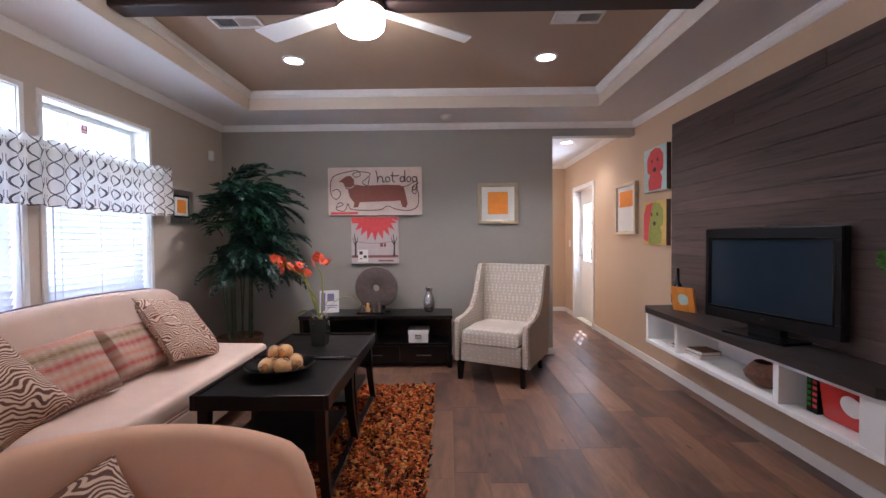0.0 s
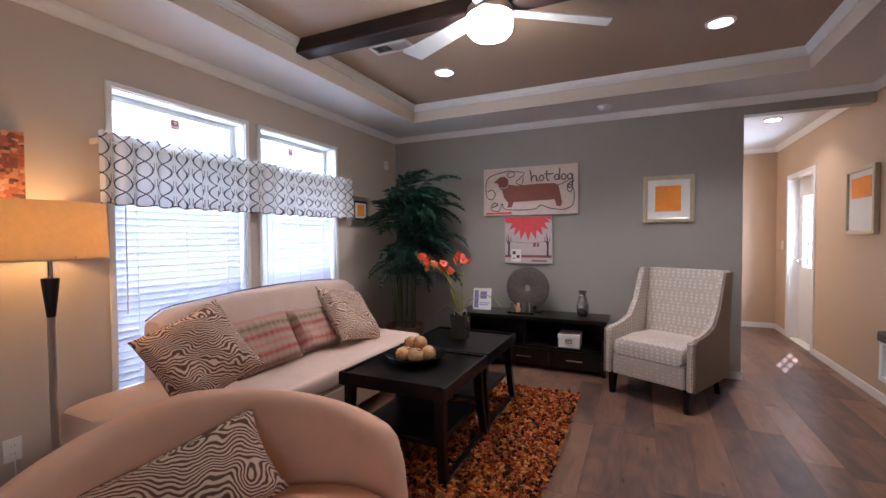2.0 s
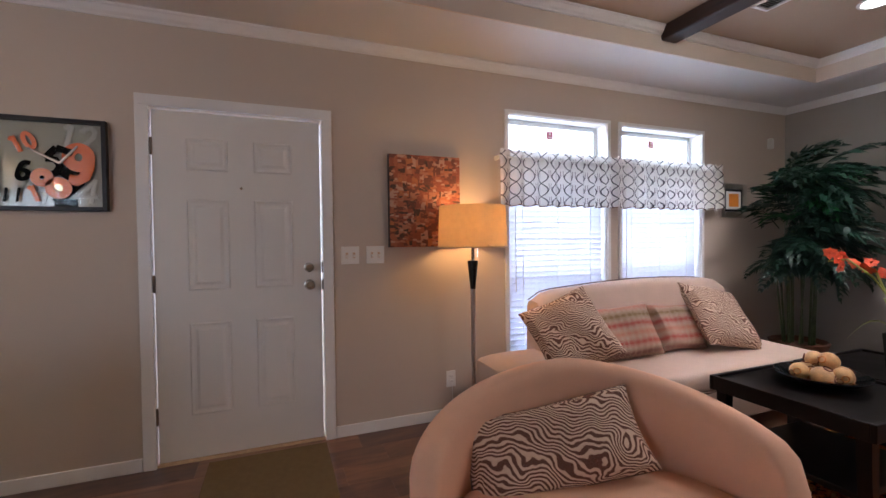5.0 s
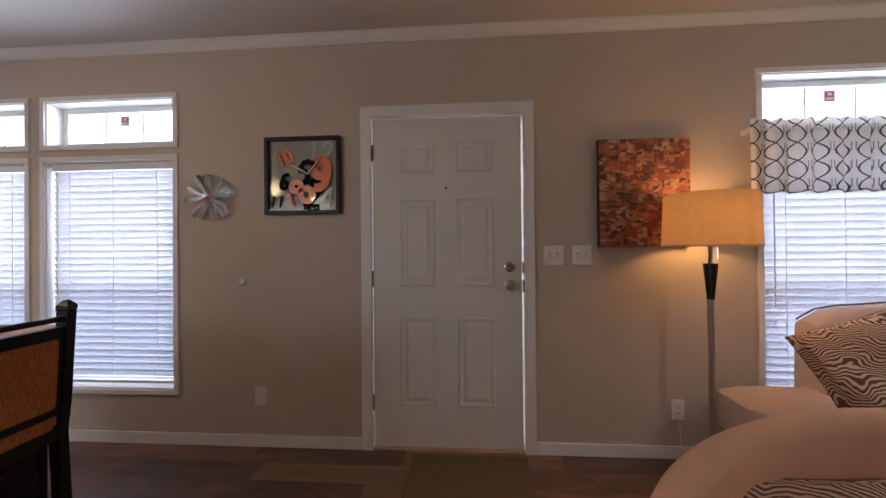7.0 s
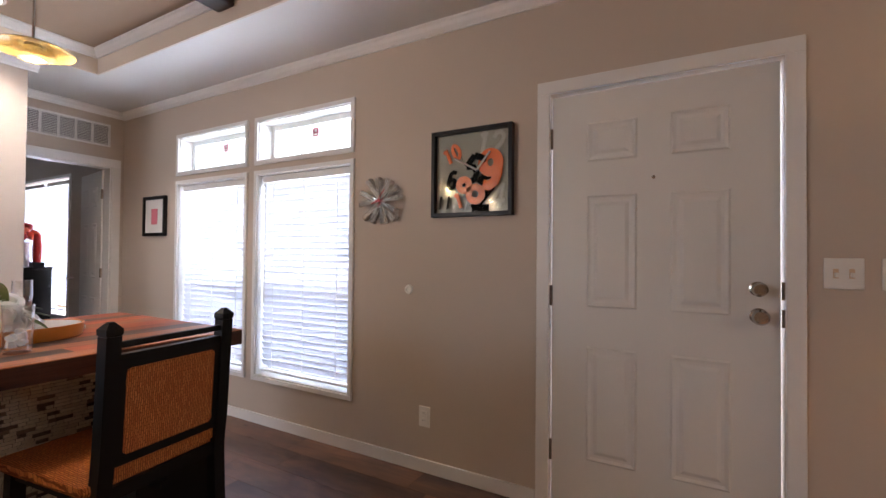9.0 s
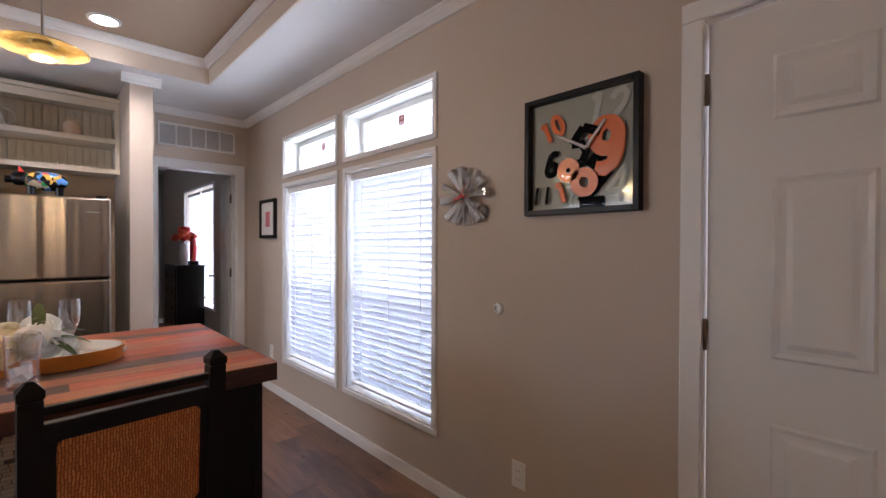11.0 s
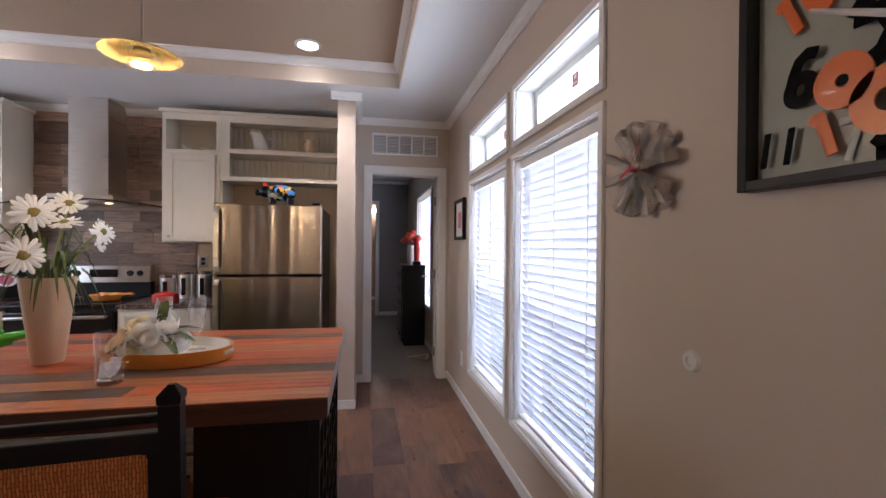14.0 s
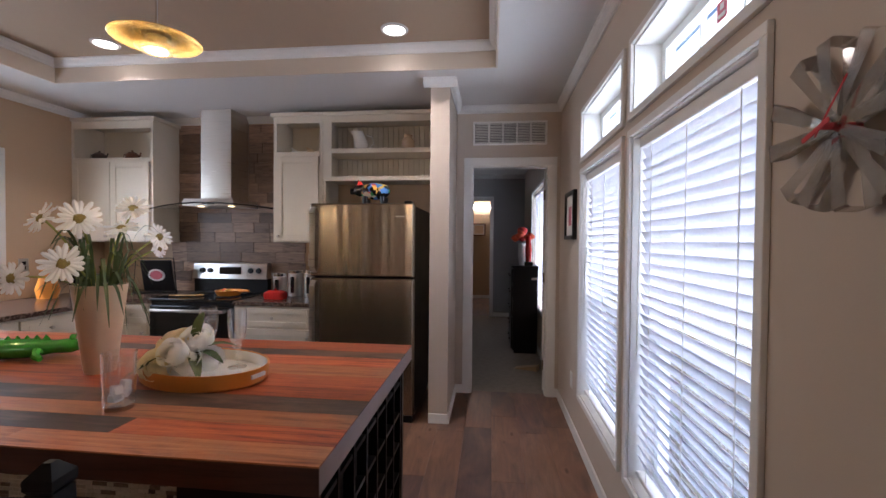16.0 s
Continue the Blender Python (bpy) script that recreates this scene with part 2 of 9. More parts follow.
def plank_floor():
    """Wood-look vinyl planks: rust brown to grey brown, knotty, grain along y."""
    m = Nodes("wood_look_plank")
    v = m.tree.nodes.new("ShaderNodeVectorMath")
    v.operation = "ADD"
    m.put(v.inputs[0], m.coords((13.0, 1.5, 1.0)))
    shift = m.node("ShaderNodeCombineXYZ", X=m.calc("MULTIPLY", m.random(), 53.0), Y=m.calc("MULTIPLY", m.random(), 71.0))
    m.put(v.inputs[1], shift.outputs[0])
    g = m.noise(v.outputs[0], 1.0, 6.0, 0.62, 1.6)
    w = m.tree.nodes.new("ShaderNodeVectorMath")
    w.operation = "ADD"
    m.put(w.inputs[0], m.coords((7.0, 2.6, 1.0)))
    m.put(w.inputs[1], shift.outputs[0])
    blotch = m.noise(w.outputs[0], 1.0, 3.0, 0.55, 0.8)
    mood = m.calc("ADD", m.calc("MULTIPLY", m.random(), 0.46), m.calc("MULTIPLY", blotch, 0.86))
    piece = m.ramp(mood, ((0.28, (0.052, 0.032, 0.028)), (0.48, (0.105, 0.060, 0.048)), (0.66, (0.165, 0.090, 0.060)), (0.82, (0.215, 0.115, 0.070)), (1.0, (0.26, 0.15, 0.095))))
    grain = m.ramp(g, ((0.28, (0.62, 0.60, 0.60)), (0.5, (0.97, 0.95, 0.94)), (0.78, (1.3, 1.24, 1.18))))
    k = m.tree.nodes.new("ShaderNodeTexVoronoi")
    k.inputs["Scale"].default_value = 1.0
    kv = m.tree.nodes.new("ShaderNodeVectorMath")
    kv.operation = "ADD"
    m.put(kv.inputs[0], m.coords((7.0, 2.6, 1.0)))
    m.put(kv.inputs[1], shift.outputs[0])
    m.put(k.inputs["Vector"], kv.outputs[0])
    knot = m.ramp(k.outputs["Distance"], ((0.0, (0.30, 0.24, 0.22)), (0.055, (0.5, 0.42, 0.38)), (0.10, (1.0, 1.0, 1.0))))
    m.set(Base_Color=m.mix(1.0, m.mix(1.0, piece, grain, "MULTIPLY"), knot, "MULTIPLY"))
    m.set(Roughness=m.calc("ADD", m.calc("MULTIPLY", g, 0.22), 0.26), Specular_IOR_Level=0.5)
    return m.bump(g, 0.10, 0.002).mat


FLOOR_PLANK = plank_floor()
SUBFLOOR = plain("dark_subfloor", (0.03, 0.02, 0.017), 0.8)
BEAM_WOOD = wood("dark_stained_beam", (0.010, 0.006, 0.006), (0.045, 0.024, 0.020), 0.55, (1.5, 22, 22), 0.1)
PANEL_WOOD = wood("dark_stained_panelling", (0.016, 0.010, 0.009), (0.092, 0.058, 0.048), 0.55, (22.0, 1.1, 22.0), 0.22, 0.3)
SHELF_TOP = plain("dark_brown_laminate", (0.030, 0.022, 0.020), 0.45, vary=0.2, scale=14)


def reclaimed(name, dark, mid, light, worn):
    """Weathered plank decor: long grain, darker stains, worn grey patches and fine saw marks."""
    m = Nodes(name)
    shift = m.node("ShaderNodeCombineXYZ", X=m.calc("MULTIPLY", m.random(), 37.0), Y=m.calc("MULTIPLY", m.random(), 91.0))

    def moved(scale):
        v = m.tree.nodes.new("ShaderNodeVectorMath")
        v.operation = "ADD"
        m.put(v.inputs[0], m.coords(scale))
        m.put(v.inputs[1], shift.outputs[0])
        return v.outputs[0]

    grain = m.noise(moved((3.2, 60.0, 60.0)), 1.0, 6.0, 0.65, 1.0)
    stain = m.noise(moved((3.6, 11.0, 11.0)), 1.0, 4.0, 0.6, 0.8)
    saw = m.noise(moved((120.0, 5.0, 5.0)), 1.0, 2.0)
    base = m.ramp(m.calc("ADD", m.calc("MULTIPLY", grain, 0.65), m.calc("MULTIPLY", stain, 0.35)), ((0.34, dark), (0.47, mid), (0.62, light)))
    base = m.mix(m.ramp(stain, ((0.50, (0, 0, 0)), (0.68, (0.75, 0.75, 0.75)))), base, worn)
    shade = m.calc("ADD", m.calc("MULTIPLY", m.random(), 0.6), m.calc("ADD", m.calc("MULTIPLY", saw, 0.25), 0.66))
    grey = m.node("ShaderNodeCombineColor", Red=shade, Green=shade, Blue=shade).outputs[0]
    m.set(Base_Color=m.mix(1.0, base, grey, "MULTIPLY"), Roughness=m.calc("ADD", m.calc("MULTIPLY", grain, 0.25), 0.27), Specular_IOR_Level=0.22)
    return m.bump(grain, 0.06, 0.002).mat


ISLAND_RED = reclaimed("reddish_reclaimed_plank", (0.10, 0.018, 0.008), (0.36, 0.075, 0.025), (0.52, 0.145, 0.050), (0.36, 0.105, 0.050))
ISLAND_TAN = reclaimed("tan_reclaimed_plank", (0.13, 0.042, 0.020), (0.36, 0.130, 0.052), (0.48, 0.21, 0.095), (0.24, 0.115, 0.065))
ISLAND_GREY = reclaimed("grey_reclaimed_plank", (0.030, 0.017, 0.013), (0.080, 0.050, 0.040), (0.16, 0.105, 0.085), (0.21, 0.115, 0.080))
ISLAND_EDGE = wood("dark_laminate_edge", (0.022, 0.010, 0.008), (0.10, 0.045, 0.032), 0.4, (2.2, 30, 30), 0.1, 0.06)
SPLASH = wood("weathered_wood_look_tile", (0.085, 0.052, 0.038), (0.31, 0.205, 0.145), 0.42, (5.0, 20, 34), 0.5, 0.12)


def granite():
    m = Nodes("speckled_brown_laminate")
    v = m.coords()
    a, b = m.noise(v, 60, 4), m.noise(v, 14, 3)
    c = m.ramp(a, ((0.35, (0.02, 0.014, 0.012)), (0.5, (0.10, 0.062, 0.045)), (0.66, (0.30, 0.23, 0.18))))
    m.set(Base_Color=m.mix(m.calc("MULTIPLY", b, 0.5), c, (0.06, 0.035, 0.03)), Roughness=0.25)
    return m.mat


def steel(name="brushed_stainless", tone=(0.66, 0.63, 0.59), rough=0.26, ripple=0.02):
    """Stainless sheet brushed sideways, so that reflections draw out upright; slightly uneven."""
    m = Nodes(name)
    g = m.noise(m.coords((3.0, 3.0, 320.0)), 1.0, 3.0)
    m.set(Base_Color=m.ramp(g, ((0.3, tint(tone, 0.95)), (0.7, tint(tone, 1.05)))), Metallic=1.0)
    m.set(Roughness=m.calc("ADD", m.calc("MULTIPLY", g, 0.04), rough), Anisotropic=0.85, Anisotropic_Rotation=0.25)
    tangent = m.tree.nodes.new("ShaderNodeTangent")
    tangent.direction_type, tangent.axis = "RADIAL", "Z"
    m.put(m.bsdf.inputs["Tangent"], tangent.outputs[0])
    wave = m.noise(m.coords((11.0, 0.2, 0.08)), 1.0, 1.0)
    return m.bump(m.calc("MULTIPLY", wave, ripple * 8), 0.55, 0.012).mat


def see_through(name, color, gloss=0.08, rough=0.02, tint_mix=0.0):
    """Thin clear pane: mostly clear, with a mirror share at grazing angles."""
    m = Nodes(name)
    clear = m.node("ShaderNodeBsdfTransparent", Color=(*color, 1))
    shiny = m.node("ShaderNodeBsdfGlossy", Roughness=rough, Color=(1, 1, 1, 1))
    fres = m.tree.nodes.new("ShaderNodeLayerWeight")
    rim = m.calc("ADD", m.calc("MULTIPLY", m.calc("POWER", fres.outputs["Facing"], 4.0), 0.7), 0.04)
    mix = m.tree.nodes.new("ShaderNodeMixShader")
    m.put(mix.inputs[0], m.calc("MULTIPLY", rim, gloss * 12))
    m.put(mix.inputs[1], clear.outputs[0])
    m.put(mix.inputs[2], shiny.outputs[0])
    last = mix
    if tint_mix:
        body = m.node("ShaderNodeBsdfDiffuse", Color=(*color, 1))
        last = m.tree.nodes.new("ShaderNodeMixShader")
        m.put(last.inputs[0], tint_mix)
        m.put(last.inputs[1], mix.outputs[0])
        m.put(last.inputs[2], body.outputs[0])
    m.put(m.out.inputs["Surface"], last.outputs[0])
    return m.mat


def thin_cloth(name, color, through=0.5, color_socket=None, clear=0.0):
    """Cloth or slat that lets some light through from behind."""
    m = Nodes(name)
    if color_socket:
        col = color_socket(m)
    else:
        col = m.ramp(m.noise(m.coords(), 30, 3), ((0.3, tint(color, 0.96)), (0.7, tint(color, 1.04))))
    d = m.node("ShaderNodeBsdfDiffuse")
    t = m.node("ShaderNodeBsdfTranslucent")
    m.put(d.inputs["Color"], col)
    m.put(t.inputs["Color"], col)
    mix = m.tree.nodes.new("ShaderNodeMixShader")
    mix.inputs[0].default_value = through
    m.put(mix.inputs[1], d.outputs[0])
    m.put(mix.inputs[2], t.outputs[0])
    last = mix
    if clear:
        last = m.tree.nodes.new("ShaderNodeMixShader")
        last.inputs[0].default_value = clear
        m.put(last.inputs[1], mix.outputs[0])
        m.put(last.inputs[2], m.node("ShaderNodeBsdfTransparent").outputs[0])
    m.put(m.out.inputs["Surface"], last.outputs[0])
    return m.mat


def lattice_color(m):
    """Dark interlaced ovals on white, for a gathered valance (y along, z up)."""
    sep = m.node("ShaderNodeSeparateXYZ")
    m.put(sep.inputs[0], m.coords())
    u, w = m.calc("DIVIDE", sep.outputs["Y"], 0.118), m.calc("DIVIDE", sep.outputs["Z"], 0.20)
    s = m.calc("MULTIPLY", m.calc("SINE", m.calc("MULTIPLY", w, 2 * math.pi)), 0.36)
    lines = []
    for sign in ("ADD", "SUBTRACT"):
        f = m.calc("FRACT", m.calc(sign, u, s))
        lines.append(m.calc("LESS_THAN", m.calc("ABSOLUTE", m.calc("SUBTRACT", f, 0.5)), 0.046))
    f2 = m.calc("FRACT", m.calc("ADD", u, 0.5))
    bars = m.calc("LESS_THAN", m.calc("ABSOLUTE", m.calc("SUBTRACT", m.calc("ABSOLUTE", m.calc("SUBTRACT", f2, 0.5)), 0.07)), 0.022)
    gate = m.calc("LESS_THAN", m.calc("SINE", m.calc("MULTIPLY", w, 4 * math.pi)), -0.1)
    line = m.calc("MAXIMUM", lines[0], lines[1])
    c = m.mix(m.calc("MULTIPLY", bars, gate), (0.80, 0.77, 0.73), (0.30, 0.25, 0.23))
    return m.mix(line, c, (0.10, 0.09, 0.095))


def zebra():
    """Dark brown animal stripes woven on cream, bending into chevrons."""
    m = Nodes("zebra_print_cloth")
    v = m.coords((1.0, 1.0, 1.0), "Object", (0.0, 0.0, 0.45))
    warp = m.noise(v, 8.0, 1.0, 0.4)
    w = m.node("ShaderNodeTexWave", Scale=20.0, Distortion=4.5, Detail=1.0, Detail_Scale=1.2)
    w.bands_direction = "Y"
    m.put(w.inputs["Vector"], v)
    m.put(w.inputs["Phase Offset"], m.calc("MULTIPLY", warp, 78.0))
    stripe = m.ramp(w.outputs["Fac"], ((0.0, (0.115, 0.038, 0.026)), (0.42, (0.155, 0.046, 0.028)), (0.50, (0.70, 0.50, 0.36)), (1.0, (0.80, 0.61, 0.46))))
    weave = m.noise(v, 420, 2)
    m.set(Base_Color=m.mix(0.12, stripe, m.ramp(weave, ((0.3, (0.10, 0.06, 0.04)), (0.7, (0.8, 0.66, 0.55))))), Roughness=0.85, Specular_IOR_Level=0.2)
    return m.bump(weave, 0.35, 0.002).mat


def zigzag():
    """Woven bands of scalloped ovals in rust, coral, olive and grey on cream."""
    m = Nodes("zigzag_woven_cloth")
    sep = m.node("ShaderNodeSeparateXYZ")
    m.put(sep.inputs[0], m.coords())
    wave = m.calc("ABSOLUTE", m.calc("SINE", m.calc("MULTIPLY", sep.outputs["X"], 70.0)))
    row = m.calc("MULTIPLY", sep.outputs["Y"], 16.0)
    side = m.calc("ABSOLUTE", m.calc("SUBTRACT", m.calc("FRACT", row), 0.5))
    edge = m.calc("ADD", m.calc("MULTIPLY", side, 2.0), m.calc("MULTIPLY", wave, -0.34))
    tone = m.calc("FRACT", m.calc("MULTIPLY", m.calc("FLOOR", row), 0.37))
    body = m.ramp(tone, ((0.0, (0.42, 0.075, 0.06)), (0.3, (0.26, 0.17, 0.08)), (0.52, (0.52, 0.22, 0.15)), (0.76, (0.24, 0.12, 0.10))), "CONSTANT")
    mask = m.ramp(edge, ((0.0, (1, 1, 1)), (0.04, (0, 0, 0)), (0.14, (0.9, 0.9, 0.9)), (0.34, (0, 0, 0)), (0.50, (0.6, 0.6, 0.6)), (0.66, (0, 0, 0))), "CONSTANT")
    c = m.mix(mask, (0.50, 0.37, 0.28), body)
    fine = m.noise(m.coords((60, 400, 60)), 1.0, 2.0)
    m.set(Base_Color=m.mix(0.14, c, m.ramp(fine, ((0.35, (0.12, 0.08, 0.06)), (0.65, (0.75, 0.65, 0.55))))), Roughness=0.9, Specular_IOR_Level=0.15)
    return m.bump(fine, 0.5, 0.003).mat


def damask():
    """Pale grey-beige cloth with rows of small pale diamonds."""
    m = Nodes("small_motif_upholstery")
    v = m.tree.nodes.new("ShaderNodeTexVoronoi")
    v.inputs["Scale"].default_value = 34.0
    v.inputs["Randomness"].default_value = 0.2
    m.put(v.inputs["Vector"], m.coords((1.0, 1.0, 1.0), "Object", (0.0, 0.0, 0.78)))
    spot = m.ramp(m.calc("ADD", v.outputs["Distance"], m.calc("MULTIPLY", m.noise(m.coords(), 120, 2), 0.25)), ((0.0, (0.48, 0.41, 0.34)), (0.24, (0.62, 0.56, 0.48)), (0.42, (0.61, 0.55, 0.47)), (0.54, (0.47, 0.40, 0.33)), (1.0, (0.48, 0.41, 0.335))))
    m.set(Base_Color=spot, Roughness=0.85, Specular_IOR_Level=0.2)
    return m.bump(m.noise(m.coords(), 400, 2), 0.3, 0.002).mat


def woven_cane():
    """Orange-brown woven sea-grass with short vertical strands."""
    m = Nodes("woven_rush")
    b = m.tree.nodes.new("ShaderNodeTexBrick")
    for key, val in (("Scale", 1.0), ("Mortar Size", 0.0011), ("Brick Width", 0.021), ("Row Height", 0.0058), ("Bias", 0.0)):
        b.inputs[key].default_value = val
    for key, val in (("Color1", (0.72, 0.27, 0.08, 1)), ("Color2", (0.52, 0.16, 0.045, 1)), ("Mortar", (0.27, 0.08, 0.025, 1))):
        b.inputs[key].default_value = val
    sep = m.node("ShaderNodeSeparateXYZ")
    m.put(sep.inputs[0], m.coords())
    wob = m.calc("MULTIPLY", m.noise(m.coords(), 40, 2), 0.012)
    along = m.calc("ADD", m.calc("ADD", sep.outputs["Z"], sep.outputs["Y"]), wob)
    comb = m.node("ShaderNodeCombineXYZ", X=along, Y=m.calc("ADD", sep.outputs["X"], m.calc("MULTIPLY", m.noise(m.coords(), 25, 2), 0.010)))
    m.put(b.inputs["Vector"], comb.outputs[0])
    m.set(Base_Color=b.outputs["Color"], Roughness=0.7, Specular_IOR_Level=0.25)
    return m.bump(m.calc("SUBTRACT", 1.0, b.outputs["Fac"]), 0.4, 0.002).mat


def patchwork():
    """Painting of blocky brush dabs in rust, orange, tan-pink and black."""
    m = Nodes("patchwork_painting")
    layers = []
    for scale, stretch in ((15.0, (1.0, 1.0, 1.2)), (24.0, (1.0, 1.4, 0.75)), (44.0, (1.0, 0.75, 1.5))):
        v = m.tree.nodes.new("ShaderNodeTexVoronoi")
        v.distance = "CHEBYCHEV"
        v.inputs["Scale"].default_value = scale
        v.inputs["Randomness"].default_value = 0.75
        m.put(v.inputs["Vector"], m.coords(stretch))
        sep = m.node("ShaderNodeSeparateColor")
        m.put(sep.inputs[0], v.outputs["Color"])
        layers.append((sep.outputs[0], sep.outputs[1]))
    stops = ((0.0, (0.030, 0.014, 0.012)), (0.12, (0.13, 0.032, 0.018)), (0.30, (0.29, 0.068, 0.026)), (0.52, (0.38, 0.115, 0.045)), (0.68, (0.48, 0.20, 0.10)), (0.82, (0.54, 0.32, 0.21)), (0.94, (0.46, 0.15, 0.04)))
    c = m.ramp(layers[0][0], stops, "CONSTANT")
    for tone, pick in layers[1:]:
        c = m.mix(m.calc("GREATER_THAN", pick, 0.58), c, m.ramp(tone, stops, "CONSTANT"))
    streak = m.noise(m.coords((1, 90, 300)), 1.0, 3.0)
    c = m.mix(0.18, c, m.ramp(streak, ((0.3, (0.10, 0.03, 0.02)), (0.7, (0.52, 0.24, 0.12)))))
    m.set(Base_Color=c, Roughness=0.5)
    return m.bump(m.calc("ADD", layers[1][0], streak), 0.35, 0.003).mat


def shag():
    """Tufts of rust, gold, brown and black wool."""
    m = Nodes("shag_tufts")
    c = m.ramp(m.island(), ((0.0, (0.018, 0.008, 0.006)), (0.13, (0.12, 0.022, 0.010)), (0.32, (0.36, 0.075, 0.018)), (0.58, (0.54, 0.15, 0.035)), (0.82, (0.50, 0.24, 0.065)), (0.94, (0.22, 0.09, 0.03))), "CONSTANT")
    m.set(Base_Color=c, Roughness=0.9, Specular_IOR_Level=0.15)
    return m.mat


def mosaic_tile():
    m = Nodes("stone_mosaic_tile")
    c = m.ramp(m.calc("FRACT", m.calc("ADD", m.random(), m.island())), ((0.0, (0.60, 0.50, 0.37)), (0.3, (0.74, 0.64, 0.50)), (0.55, (0.66, 0.56, 0.43)), (0.84, (0.05, 0.03, 0.022)), (0.92, (0.16, 0.10, 0.07))), "CONSTANT")
    m.set(Base_Color=m.mix(0.15, c, m.ramp(m.noise(m.coords(), 90, 3), ((0.3, (0.15, 0.11, 0.08)), (0.7, (0.6, 0.5, 0.4))))), Roughness=0.3)
    return m.mat


def hammered():
    m = Nodes("hammered_silver")
    v = m.tree.nodes.new("ShaderNodeTexVoronoi")
    v.inputs["Scale"].default_value = 70.0
    m.put(v.inputs["Vector"], m.coords())
    m.set(Base_Color=(0.62, 0.60, 0.57, 1), Metallic=1.0, Roughness=0.18)
    return m.bump(v.outputs["Distance"], 0.8, 0.006).mat


def painted_pig():
    m = Nodes("painted_flowers_on_black")
    v = m.tree.nodes.new("ShaderNodeTexVoronoi")
    v.inputs["Scale"].default_value = 32.0
    m.put(v.inputs["Vector"], m.coords())
    sep = m.node("ShaderNodeSeparateColor")
    m.put(sep.inputs[0], v.outputs["Color"])
    c = m.ramp(sep.outputs[0], ((0.0, (0.01, 0.01, 0.012)), (0.42, (0.08, 0.22, 0.55)), (0.55, (0.65, 0.35, 0.06)), (0.68, (0.60, 0.08, 0.07)), (0.8, (0.62, 0.55, 0.42)), (0.92, (0.06, 0.30, 0.10))), "CONSTANT")
    m.set(Base_Color=c, Roughness=0.15)
    return m.mat


GRANITE, STEEL = granite(), steel()
STEEL_DARK = steel("dark_brushed_stainless", (0.36, 0.31, 0.262), 0.22, 0.13)
CLOCK_GLASS = see_through("clock_glass", (0.98, 0.98, 0.97), 0.009)
GLASS = see_through("window_glass", (0.97, 0.99, 0.98))
CLEAR = see_through("drinking_glass", (0.98, 0.985, 0.985), 0.20, 0.02)
SMOKE = see_through("canopy_glass", (0.34, 0.37, 0.37), 0.22, 0.02, 0.12)
SCREEN = see_through("insect_screen", (0.78, 0.79, 0.82), 0.0, 0.5, 0.05)
AMBER_GLASS = see_through("amber_pendant_glass", (0.86, 0.74, 0.42), 0.12, 0.1, 0.22)
PETAL_WHITE = thin_cloth("white_petal", (0.95, 0.94, 0.91), 0.32)
PETAL_CREAM = thin_cloth("cream_petal", (0.93, 0.80, 0.54), 0.32)
ICE = thin_cloth("cloudy_ice", (0.92, 0.93, 0.95), 0.5, None, 0.5)
SLAT = thin_cloth("white_blind_slat", (0.82, 0.82, 0.86), 0.37)
SHADE = thin_cloth("parchment_lamp_shade", (0.76, 0.61, 0.37), 0.45)
VALANCE = thin_cloth("lattice_print_valance", (0.8, 0.8, 0.8), 0.35, lattice_color)
ZEBRA, ZIGZAG, DAMASK, RUSH = zebra(), zigzag(), damask(), woven_cane()
PATCHWORK, SHAG, MOSAIC, HAMMERED, PIG_PAINT = patchwork(), shag(), mosaic_tile(), hammered(), painted_pig()

# ---- mesh helpers ----
def thing(name, label, category, m=None, group="", kind=""):
    """An Empty at a thing's base, for its parts."""
    ob = new(name)
    ob.empty_display_size = 0.1
    if m is not None:
        ob.matrix_world = m
    return tagged(ob, label, category, group, kind)


def finish(bm, name, mat, smooth=False):
    bmesh.ops.recalc_face_normals(bm, faces=bm.faces)
    me = bpy.data.meshes.new(name)
    bm.to_mesh(me)
    bm.free()
    me.materials.append(mat)
    if smooth:
        for p in me.polygons:
            p.use_smooth = True
        me.set_sharp_from_angle(angle=radians(38))
    return me


def part(name, bm, mat, parent=None, label="", smooth=False):
    """One mesh object, under a thing or under a part of it."""
    ob = new(name, bm if isinstance(bm, bpy.types.Mesh) else finish(bm, name, mat, smooth))
    ob.parent = parent
    return tagged(ob, label)


def solo(name, bm, mat, label, category, m=None, kind="", group="", smooth=False):
    """A thing that is one mesh."""
    ob = part(name, bm, mat, None, label, smooth)
    if m is not None:
        ob.matrix_world = m
    return tagged(ob, label, category, group, kind)


def structure(name, bm, mat, label=""):
    return tagged(part(name, bm, mat, None, label), label, "", "", "structure")


def box(bm, x0, y0, z0, x1, y1, z1, bevel=0.0, m=None):
    """An upright box between two corners, with softened edges."""
    verts = bmesh.ops.create_cube(bm, size=1.0)["verts"]
    for v in verts:
        v.co = Vector((x0 + (v.co.x + 0.5) * (x1 - x0), y0 + (v.co.y + 0.5) * (y1 - y0), z0 + (v.co.z + 0.5) * (z1 - z0)))
    if bevel:
        edges = list({e for v in verts for e in v.link_edges})
        out = bmesh.ops.bevel(bm, geom=edges, offset=bevel, segments=2, profile=0.5, affect="EDGES", clamp_overlap=True)
        verts = list({v for f in out["faces"] for v in f.verts} | {v for v in verts if v.is_valid})
    if m is not None:
        bmesh.ops.transform(bm, matrix=m, verts=[v for v in verts if v.is_valid])
    return bm


